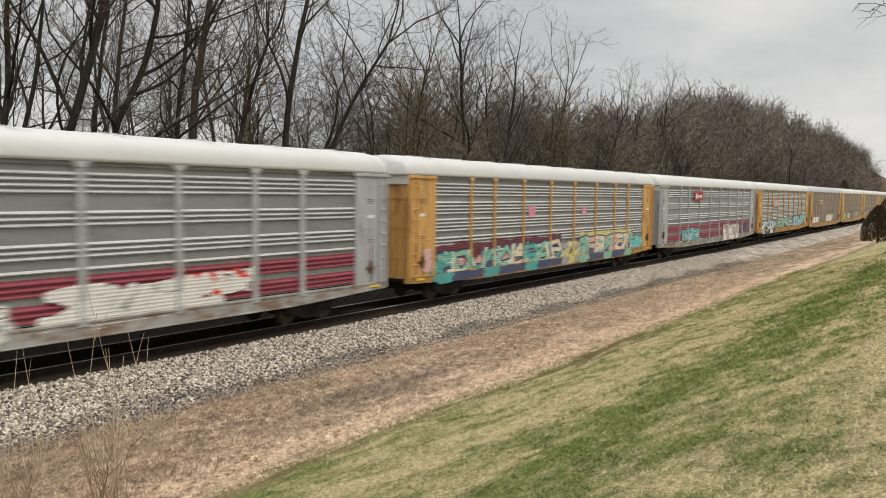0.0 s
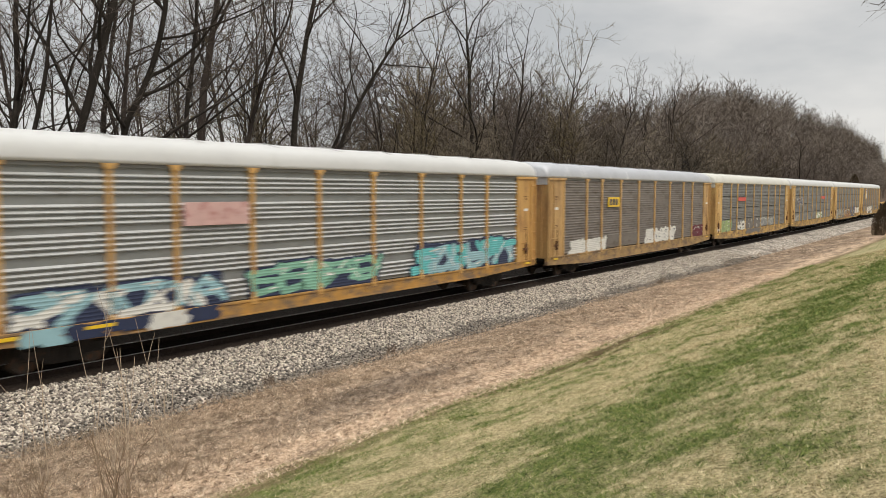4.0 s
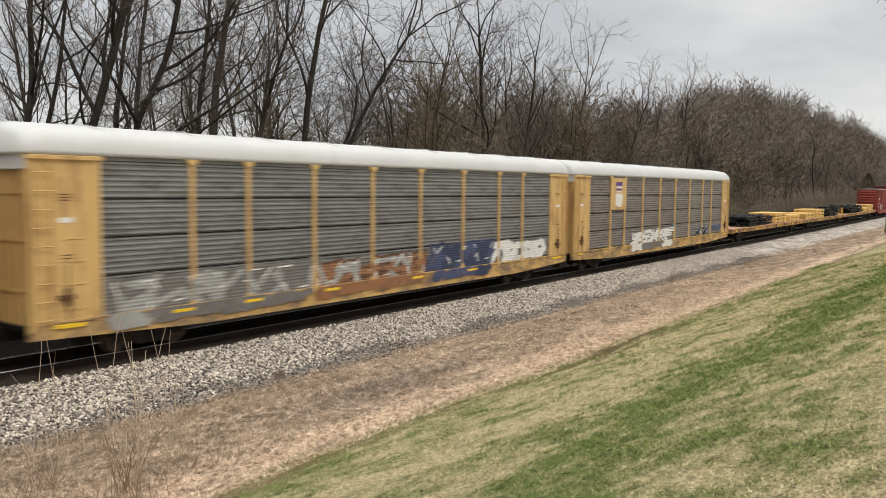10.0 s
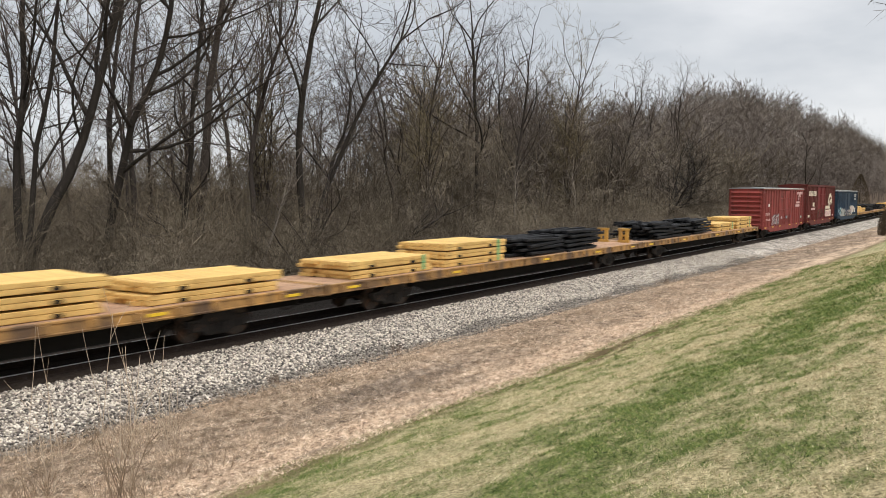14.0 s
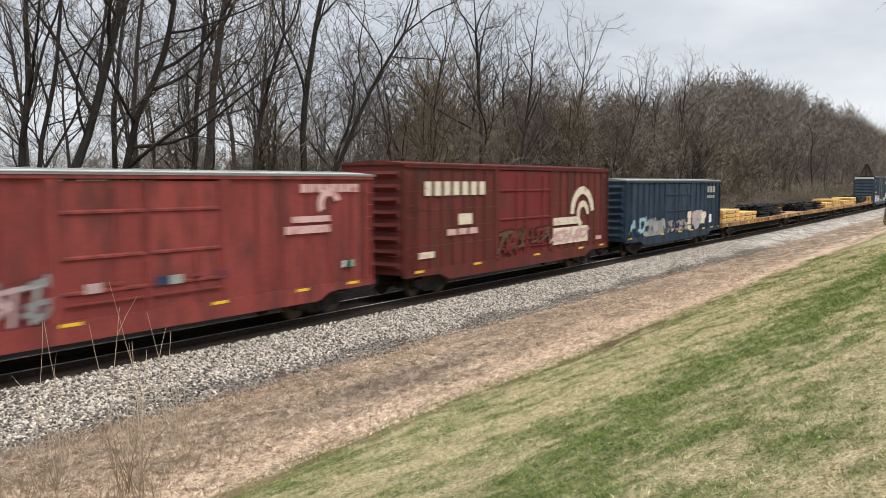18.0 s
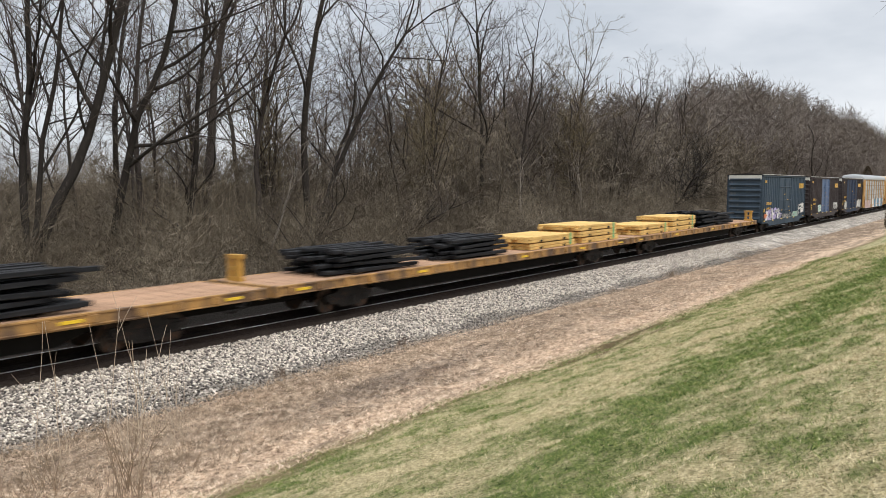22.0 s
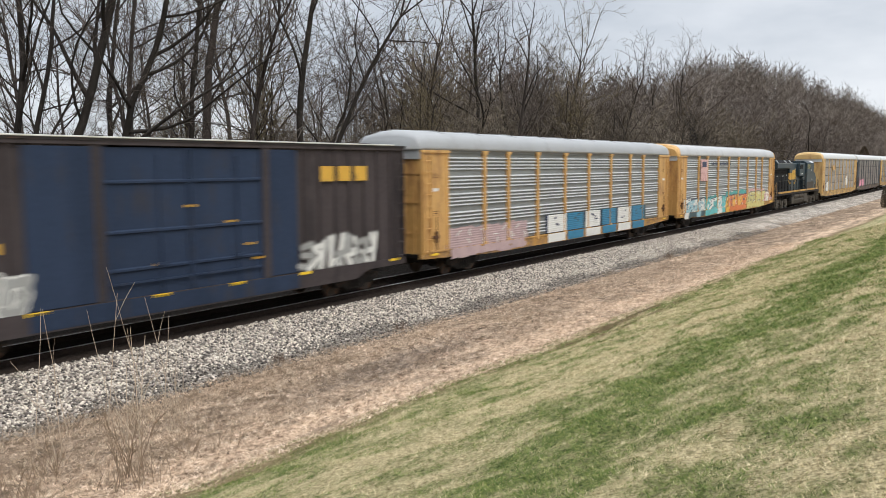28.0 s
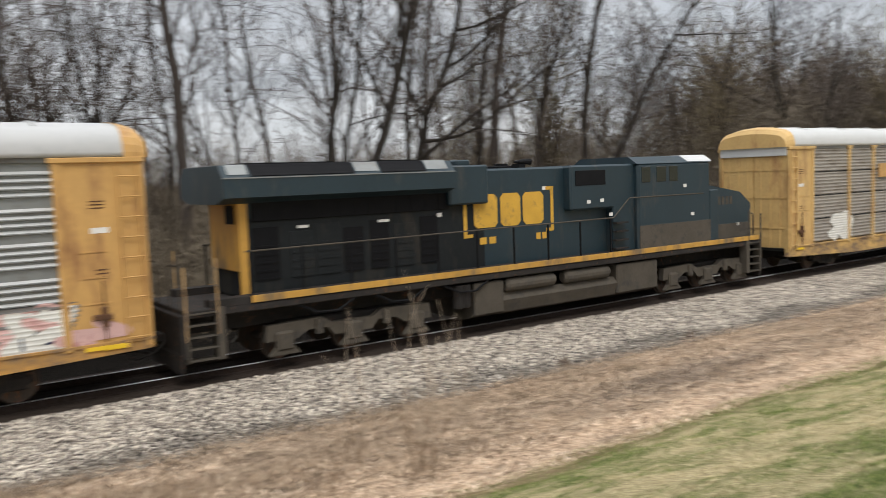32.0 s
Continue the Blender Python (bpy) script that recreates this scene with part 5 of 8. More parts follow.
def welded(me):
    bm = bmesh.new()
    bm.from_mesh(me)
    bmesh.ops.remove_doubles(bm, verts=bm.verts, dist=0.0004)
    bm.to_mesh(me)
    bm.free()
    return me


def band(ax, az, bx, bz, r):
    """Outline of a round-ended stroke."""
    d = math.atan2(bz - az, bx - ax)
    pts = [(bx + r * math.cos(d + t), bz + r * math.sin(d + t)) for t in (-1.57, -0.8, 0, 0.8, 1.57)]
    return pts + [(ax + r * math.cos(d + t), az + r * math.sin(d + t)) for t in (1.57, 2.35, 3.14, 3.93, 4.71)]


STROKES = (((0.1, 0.0), (0.15, 1.0)), ((0.0, 0.95), (0.95, 0.85)), ((0.85, 0.9), (0.45, 0.0)), ((0.5, 1.0), (0.1, 0.45), (0.9, 0.35), (0.5, 0.0)), ((0.0, 0.1), (0.5, 0.95), (0.95, 0.05)),
           ((0.9, 0.85), (0.35, 0.95), (0.1, 0.5), (0.4, 0.05), (0.95, 0.15)), ((0.1, 0.0), (0.2, 0.9), (0.75, 0.8), (0.25, 0.5), (0.9, 0.0)), ((0.15, 0.5), (0.8, 0.55)), ((0.1, 1.0), (0.2, 0.15), (0.7, 0.0), (0.9, 0.95)))


def ridged_graffiti(car, x0, x1, z0, z1, letters, fill, edge, rng, label, under, fat):
    """Sprayed strokes that spell nothing: a dark edge, a filling and a light glint on each."""
    w, h = (x1 - x0) / letters, z1 - z0
    mats = list(dict.fromkeys([*fill, *([edge] if edge else []), "whitespray", "navy"]))
    slot = {m: i for i, m in enumerate(mats)}
    for i, (lo, hi, colour) in enumerate(under):
        # clouds of colour behind the letters
        s = Shape()
        n = 4 * letters
        top = [(x0 - 0.1 + (x1 - x0 + 0.2) * j / n, z0 + h * (hi + rng.uniform(-0.12, 0.08))) for j in range(n + 1)]
        foot = [(x0 - 0.1 + (x1 - x0 + 0.2) * j / n, z0 + h * (lo + rng.uniform(-0.06, 0.1))) for j in range(n + 1)]
        skin(s, foot + top[::-1], 0.0003 + 0.0009 * i - 0.004)
        part("graffiti", welded(s.mesh("graffiti", M[colour])), None, car)
    for k in range(letters):
        s = Shape()
        f = fill[k % len(fill)]
        second = fill[(k + 1) % len(fill)]
        cx, cz = x0 + (k + 0.5) * w, (z0 + z1) / 2 + rng.uniform(-0.05, 0.05) * h
        hh = h * rng.uniform(0.85, 1.08)
        lift = 0.0012 * (k % 2)
        thick = hh * min(max(0.55 * fat, 0.09), 0.19) * rng.uniform(0.9, 1.15)
        lines = rng.sample(STROKES, 3 if w > 0.75 * h else 2)
        runs = []
        for line in lines:
            pts = [(cx - w * 1.45 * (px - 0.5) + 0.22 * hh * (pz - 0.5), cz + (hh - 2 * thick) * (pz - 0.5)) for px, pz in line]
            runs += list(zip(pts[:-1], pts[1:]))
        if edge:
            s.slot = slot[edge]
            if rng.random() < 0.6 and not under:
                skin(s, blob(rng, cx, cz, w * 1.1, hh * 0.86, 18), lift)
            for i, (p, q) in enumerate(runs):
                skin(s, band(*p, *q, thick + 0.075), 0.0006 + 0.0002 * i + lift)
        elif len(fill) > 1:
            s.slot = slot[second]
            skin(s, blob(rng, cx, cz, w * 1.0, hh * 0.8, 18), lift)
        for i, (p, q) in enumerate(runs):
            s.slot = slot[f if i % 4 != 3 else second]
            skin(s, band(*p, *q, thick), 0.004 + 0.0003 * i + lift)
        if len(fill) > 1 or edge:
            for i, (p, q) in enumerate(runs[:3]):
                s.slot = slot["whitespray" if f != "whitespray" else "navy"]
                skin(s, band(p[0], p[1] + 0.3 * thick, p[0] + 0.35 * (q[0] - p[0]), p[1] + 0.3 * thick + 0.35 * (q[1] - p[1]), 0.03), 0.008 + lift)
        part("graffiti", welded(s.mesh("graffiti", [M[m] for m in mats])), None, car, label)
    # the same paint over the posts and down the sill
    low = [u[2] for u in under if u[0] < 0.05][-1:]
    for x in POSTS:
        if x0 - 0.1 < x < x1 + 0.1:
            s = Shape().box(x - 0.06, x + 0.06, -1.592, -1.584, z0 + 0.25, z0 + h * rng.uniform(0.6, 0.85))
            part("overspray", s, M[rng.choice(fill)], car)
    for k in range(letters if letters > 2 and z0 < 1.12 and edge else 0):
        outline = blob(rng, x0 + (k + 0.5) * w, 0.97, w * 1.2, 0.6, 16)
        s = Shape().prism([(px, min(max(pz, 0.74 + 0.04 * (k % 3)), 1.166)) for px, pz in outline], "y", -1.597 - 0.002 * (k % 2), -1.588)
        part("overspray", s, M[low[0] if low and k % 3 else fill[k % len(fill)]], car)


def block_paint(car, x0, x1, z0, z1, colours, seed):
    """A row of painted square cells with small dark marks, over sheet, posts and sill."""
    rng = random.Random(seed)
    w = (x1 - x0) / len(colours)
    for k, c in enumerate(colours):
        a, b = x0 + k * w, x0 + (k + 0.86) * w
        s = Shape()
        s.slot = 1
        skin(s, [(a - 0.08 * w, z0), (b + 0.16 * w, z0), (b + 0.14 * w, z1 - 0.05), (a - 0.08 * w, z1)], 0.0)
        s.slot = 0
        skin(s, [(a, z0), (b, z0 + 0.02), (b + 0.03, z1 - 0.03), (a + 0.03, z1)], 0.004)
        s.slot = 1
        for _ in range(3):
            cx, cz = a + w * rng.uniform(0.25, 0.6), (z0 + z1) / 2 + 0.3 * rng.uniform(-0.5, 1)
            skin(s, band(cx, cz, cx + w * rng.uniform(-0.1, 0.25), cz + rng.uniform(-0.12, 0.12), 0.05), 0.008)
        s.slot = 0
        s.box(a, b, -1.60, -1.585, 0.75, 1.165, 0.004)
        for x in POSTS:
            if a - 0.1 < x < b + 0.1:
                s.box(x - 0.08, x + 0.08, -1.593, -1.584, z0, z1)
        part("graffiti", s, [M[c], M["navy" if c == "whitespray" else "dark_teal"]], car, "square painted block")


def graffiti(car, x0, x1, z0, z1, letters, fill, edge, seed, y=-1.538, fat=0.2, label="", under=()):
    """Sprayed bubble shapes that spell nothing: outline, filling, and strokes across them."""
    rng = random.Random(seed)
    if y == RIDGED:
        return ridged_graffiti(car, x0, x1, z0, z1, letters, fill, edge, rng, label, under, fat)
    w, h = (x1 - x0) / letters, z1 - z0
    for k in range(letters):
        f = fill[k % len(fill)]
        other = edge or fill[(k + 1) % len(fill)]
        s = Shape()
        cx, cz = x0 + (k + 0.5) * w, (z0 + z1) / 2 + rng.uniform(-0.07, 0.07) * h
        hh = h * rng.uniform(0.8, 1.05)
        d = (k % 2) * 0.0006
        thick = hh * min(max(0.5 * fat, 0.06), 0.17)
        runs = []
        for line in rng.sample(STROKES, 2):
            pts = [(cx - w * 1.7 * (px - 0.5) + 0.2 * hh * (pz - 0.5), cz + (hh - 2 * thick) * (pz - 0.5)) for px, pz in line]
            runs += list(zip(pts[:-1], pts[1:]))
        if other != f:
            s.slot = 1
            for i, (p, q) in enumerate(runs):
                stroke(s, *p, *q, thick + 0.05, y - 0.0004 * i - d)
        s.slot = 0
        for i, (p, q) in enumerate(runs):
            stroke(s, *p, *q, thick, y - 0.005 - 0.0004 * i - d)
        part("graffiti", s, [M[f], M[other]], car, label)


def paint_cloud(car, cx, cz, w, h, mt, seed):
    """A rounded patch where paint covers an older one."""
    s = Shape()
    skin(s, blob(random.Random(seed), cx, cz, w, h, 20), 0.0)
    part("paint_patch", welded(s.mesh("paint_patch", M[mt])), None, car)


def stroke(s, ax, az, bx, bz, r, y):
    """A flat, round-ended bar of paint."""
    d = math.atan2(bz - az, bx - ax)
    pts = [(bx + r * math.cos(d + t), bz + r * math.sin(d + t)) for t in (-1.57, -0.8, 0, 0.8, 1.57)]
    pts += [(ax + r * math.cos(d + t), az + r * math.sin(d + t)) for t in (1.57, 2.35, 3.14, 3.93, 4.71)]
    s.prism(pts, "y", y, y + 0.004)


def bars(car, name, x0, x1, z0, z1, count, mt, y, gap=0.3, label=""):
    """Lettering as a row of plain bars."""
    w = (x1 - x0) / count
    for k in range(count):
        s = Shape()
        s.box(x0 + k * w, x0 + (k + 1) * w - gap * w, y - 0.005, y + 0.004, z0, z1)
        part(name, s, M[mt], car, label)


def arc_band(s, cx, cz, r0, r1, a0, a1, y, n=18):
    pts = [(cx + r1 * math.cos(a0 + (a1 - a0) * k / n), cz + r1 * math.sin(a0 + (a1 - a0) * k / n)) for k in range(n + 1)]
    pin = [(cx + r0 * math.cos(a0 + (a1 - a0) * k / n), cz + r0 * math.sin(a0 + (a1 - a0) * k / n)) for k in range(n + 1)]
    s.prism(pts + pin[::-1], "y", y - 0.006, y + 0.004)


# -- boxcars --
def boxcar(label, body, top, half=9.1, roof="steel_dark", ribs=0.61, door=None, end=None, door_x=0.0, door_w=2.45, doors=2, low=0.62, rim=None, belts=(), pale_end=False):
    car = root("boxcar", label, "railcar", "cars of the freight train")
    mb, md, me_ = M[body], M[door or body], M[end or body]
    fl = Shape()
    fl.box(-half + 0.1, half - 0.1, -1.38, 1.38, 1.0, 1.12)
    fl.box(-half, half, -0.28, 0.28, 0.6, 1.0)
    for x in (-5.2, -2.6, 0, 2.6, 5.2):
        fl.box(x - 0.06, x + 0.06, -1.38, 1.38, 0.8, 1.0)
    part("underframe", fl, M["near_black"], car)
    x0, x1 = door_x - door_w * doors / 2, door_x + door_w * doors / 2
    for side in (0, 180):
        a, b = (x0, x1) if side == 0 else (-x1, -x0)
        here = pose(0, 0, 0, 0, 0, side)
        for lo, hi in ((-half, a - 0.22), (b + 0.22, half)):
            part("side_wall", Shape().box(lo, hi, -1.47, -1.40, 1.08, top - 0.06), mb, car, m=here)
            k = max(2, round((hi - lo) / ribs))
            rib = cached(("rib", body, top), lambda: Shape().prism([(-0.06, -1.46), (0.06, -1.46), (0.035, -1.535), (-0.035, -1.535)], "z", 1.1, top - 0.15).mesh("side_post", mb))
            for i in range(k + 1):
                x = lo + 0.06 + (hi - lo - 0.12) * i / k
                part("side_post", rib, None, car, m=pose(x if side == 0 else -x, 0, 0, 0, 0, side))
            for z in belts:
                part("side_belt", Shape().box(lo, hi, -1.485, -1.46, z, z + 0.03), M["rusted"], car, m=here)
        part("door_post", Shape().box(a - 0.24, a, -1.55, -1.40, 1.0, top - 0.08, 0.012), mb, car, m=here)
        part("door_post", Shape().box(b, b + 0.24, -1.55, -1.40, 1.0, top - 0.08, 0.012), mb, car, m=here)
        part("top_rail", Shape().box(-half, half, -1.56, -1.40, top - 0.16, top - 0.02, 0.012), mb, car, m=here)
        sl = Shape()
        sl.prism([(-half, 0.9), (-half, 1.14), (half, 1.14), (half, 0.9), (6.9, 0.88), (6.3, low), (-6.3, low), (-6.9, 0.88)], "y", -1.55, -1.40)
        part("side_sill", sl, mb, car, m=pose(0, 0, 0, 0, 0, side))
        for k in range(doors):
            d = Shape()
            da, db = a + k * door_w + 0.02, a + (k + 1) * door_w - 0.02
            d.box(da, db, -1.49, -1.42, 1.12, top - 0.2)
            dd = part("door", d, md, car, m=pose(0, 0, 0, 0, 0, side))
            bar = cached(("doorbar", door or body, door_w), lambda: Shape().prism([(-1.485, 0), (-1.485, 0.13), (-1.545, 0.09), (-1.545, 0.04)], "x", 0.06, door_w - 0.1).mesh("door_rib", md))
            for q in (0.16, 0.42, 0.76):
                part("door_rib", bar, None, dd, m=pose(da, 0, 1.2 + (top - 1.45) * q))
            stile = cached(("stile", door or body, top), lambda: Shape().box(-0.04, 0.04, -1.53, -1.46, 1.12, top - 0.2).mesh("door_stile", md))
            for x in (da + 0.04, db - 0.04):
                part("door_stile", stile, None, dd, m=pose(x, 0, 0))
            h = Shape()
            xm = da + 0.62 * (db - da)
            h.rod((xm, -1.56, 1.2), (xm, -1.56, top - 0.4), 0.025, 6)
            h.box(xm - 0.2, xm + 0.2, -1.58, -1.53, 1.9, 1.98)
            h.box(da + 0.1, db - 0.1, -1.585, -1.53, 1.5, 1.55)
            part("door_bar", h, md, dd)
        for e in (-1, 1):
            part("ladder", cached(("ladder", body, top), lambda: ladder_mesh(mb, top - 1.4 if e * (1 if side == 0 else -1) < 0 else top - 1.4, 8)), None, car,
                 m=pose(e * (half - 0.32), -1.57 if side == 0 else 1.57, 1.0, 0, 0, side))
    for e in (-1, 1):
        w = Shape()
        w.box(-0.04, 0.04, -1.45, 1.45, 1.0, top - 0.02)
        part("end_wall", w, me_, car, "ribbed end wall", m=pose(e * (half - 0.04), 0, 0, 0, 0, 0 if e < 0 else 180))
        rib = cached(("endrib", end or body), lambda: Shape().add(
            [(-0.03, -1.4, 0), (-0.03, 1.4, 0), (-0.03, 1.4, 0.34), (-0.03, -1.4, 0.34), (-0.16, -1.25, 0.2), (-0.16, 1.25, 0.2)],
            [(0, 1, 5, 4), (4, 5, 2, 3), (0, 4, 3), (1, 2, 5), (0, 3, 2, 1)]).mesh("end_rib", me_))
        for i in range(8):
            part("end_rib", rib, None, car, m=pose(e * (half - 0.04), 0, 1.15 + (top - 1.75) * i / 7, 0, 0, 0 if e < 0 else 180))
        g = Shape()
        g.box(-0.02, 0.02, -1.35, -0.1, 1.35, 1.39)
        g.rod((-0.12, -1.3, 1.0), (-0.12, -1.3, top - 0.5), 0.02, 5)
        for i in range(7):
            g.rod((-0.14, -1.3, 1.3 + 0.42 * i), (-0.14, -0.9, 1.3 + 0.42 * i), 0.016, 5)
        part("end_ladder", g, me_, car, m=pose(e * half, 0, 0, 0, 0, 0 if e < 0 else 180))
    r = Shape()
    r.prism([(-1.58, top - 0.05), (-1.58, top + 0.01), (-0.7, top + 0.09), (0, top + 0.13), (0.7, top + 0.09), (1.58, top + 0.01), (1.58, top - 0.05)], "x", -half - 0.05, half + 0.05)
    for i in range(12):
        x = -half + 0.7 + i * (2 * half - 1.4) / 11
        r.prism([(-1.5, top + 0.03), (0, top + 0.15), (1.5, top + 0.03), (1.5, top), (-1.5, top)], "x", x - 0.05, x + 0.05)
    part("roof", r, M[roof], car)
    if rim:
        k = Shape()
        k.box(-half, half - 0.6, -1.592, -1.5, top + 0.012, top + 0.055, 0.01)
        part("roof_rim", k, M[rim], car, "pale strip along the roof edge")
        if pale_end:
            k = Shape()
            k.box(-0.02, 0.02, -1.42, 1.42, top - 0.42, top - 0.03)
            part("end_band", k, M[rim], car, m=pose(-half - 0.03, 0, 0))
    couplers(car, half - 0.05)
    return car, [w for x in (-half + 2.35, half - 2.35) for w in truck(car, x)]


def reflectors(car, xs, z, y=-1.556, w=0.55):
    for x in xs:
        plate(car, "reflector", x - w / 2, x + w / 2, z, z + 0.09, "sign_yellow", y, 0.004)


# -- flatcars --
def flatcar(label, half=13.7, stanchions=()):
    car = root("flatcar", label, "railcar", "cars of the freight train")
    s = Shape()
    s.box(-half, half, -0.35, 0.35, 0.55, 1.1, 0.02)
    for k in range(13):
        x = -half + 1 + k * (2 * half - 2) / 12
        s.prism([(-1.5, 1.0), (-0.3, 0.72), (0.3, 0.72), (1.5, 1.0), (1.5, 1.12), (-1.5, 1.12)], "x", x - 0.05, x + 0.05)
    part("center_sill", s, M["near_black"], car)
    for y in (-0.85, 0.85):
        g = Shape()
        g.prism([(-9.2, 0.95), (-7.6, 0.42), (7.6, 0.42), (9.2, 0.95), (9.2, 1.1), (-9.2, 1.1)], "y", y - 0.05, y + 0.05)
        part("girder", g, M["near_black"], car)
    for side in (0, 180):
        q = Shape()
        q.prism([(-half, 1.0), (-half, 1.26), (half, 1.26), (half, 1.0), (9, 0.93), (-9, 0.93)], "y", -1.56, -1.46)
        q.box(-half, half, -1.59, -1.46, 1.22, 1.28, 0.01)
        q.box(-half, half, -1.59, -1.46, 0.96, 1.0, 0.01)
        for k in range(22):
            x = -half + 0.6 + k * (2 * half - 1.2) / 21
            q.box(x - 0.09, x + 0.09, -1.63, -1.55, 1.02, 1.22, 0.012)
        part("side_sill", q, M["flat_orange"], car, m=pose(0, 0, 0, 0, 0, side))
    for k in range(48):
        a = -half + 2 * half * k / 48
        me = cached("plank", lambda: Shape().box(0.008, 2 * half / 48 - 0.008, -1.46, 1.46, 1.12, 1.275, 0.006).mesh("plank", M["deck_wood"]))
        part("plank", me, None, car, m=pose(a, 0, 0.004 * math.sin(k * 7.3)))
    for e in (-1, 1):
        w = Shape()
        w.box(-0.08, 0.08, -1.56, 1.56, 0.92, 1.29, 0.02)
        part("end_sill", w, M["flat_orange"], car, m=pose(e * half, 0, 0))
    for x, y in stanchions:
        w = Shape()
        w.box(-0.09, 0.09, -0.36, 0.36, 1.27, 1.42, 0.01)
        w.box(-0.09, 0.09, -0.3, -0.1, 1.42, 2.0, 0.01)
        w.box(-0.09, 0.09, 0.1, 0.3, 1.42, 2.0, 0.01)
        w.box(-0.1, 0.1, -0.36, 0.36, 2.0, 2.14, 0.01)
        w.box(-0.08, 0.08, -0.1, 0.1, 1.65, 1.75)
        part("stanchion", w, M["loco_yellow"], car, "yellow hitch post", m=pose(x, y, 0))
    for x in (-12.8, -6.4, 1.5, 7.6, 12.6):
        plate(car, "reflector", x - 0.3, x + 0.3, 1.06, 1.15, "sign_yellow", -1.57, 0.006)
    couplers(car, half - 0.05)
    return car, [w for x in (-10.06, 10.06) for w in truck(car, x)]


def timber_stack(label, length, layers, mt="lumber", rows=8, seed=1, strap=False):
    """Layers of timbers, each timber a piece of its own; black boxes stand for the shade in the fork pockets."""
    fresh = mt == "lumber"
    st = root("timber_stack" if fresh else "tie_pile", label, "timber", "timber loads on the flatcars")
    rng = random.Random(seed)
    h, w = (0.285, 0.31) if fresh else (0.125, 0.235)
    rows = 8 if fresh else 11
    size = length if fresh else 4.0
    z = 0.0
    me = cached((mt, size), lambda: Shape().box(-size / 2, size / 2, -w / 2 + 0.006, w / 2 - 0.006, 0, h / 2 - 0.008 if fresh else h, 0.012).mesh("timber", M[mt]))
    if fresh:
        for k in range(layers):
            shift = rng.uniform(-0.16, 0.16)
            for i in range(rows):
                for course in (0, h / 2):
                    part("timber", me, None, st, m=pose(shift + rng.uniform(-0.11, 0.11), (i - (rows - 1) / 2) * w + rng.uniform(-0.008, 0.008), z + course + rng.uniform(0, 0.006), 0, 0, rng.uniform(-0.15, 0.15)))
            # solid black boxes in place of the shaded pocket openings
            for q in (-0.27, 0.24):
                p = Shape()
                p.box(q * length - 0.13, q * length + 0.13, -rows * w / 2 - 0.012, rows * w / 2 + 0.012, z + 0.02, z + 0.12)
                part("fork_pocket", p, M["black"], st)
            z += h + 0.05
    else:
        n = max(1, round(length / 4.3))
        for q in range(n):
            x = -length / 2 + 2.1 + q * (length - 4.2) / max(1, n - 1)
            z = 0.0
            for k in range(layers + 1 + rng.choice((0, 0, 1))):
                for i in range(rows - rng.choice((0, 0, 1, 2))):
                    part("timber", me, None, st, m=pose(x + rng.uniform(-0.75, 0.75), (i - (rows - 1) / 2) * w + rng.uniform(-0.04, 0.04), z + rng.uniform(0, 0.08), 0, rng.uniform(-1.8, 1.8), rng.uniform(-4.5, 4.5)))
                z += h + 0.1
        z = 0.8
    if strap:
        s = Shape()
        x = length * 0.38
        y = rows * w / 2
        s.box(x - 0.09, x + 0.09, -y - 0.02, -y - 0.008, 0.05, z - 0.03)
        part("strap", s, M["strap_green"], st, "green binding strap")
    return st


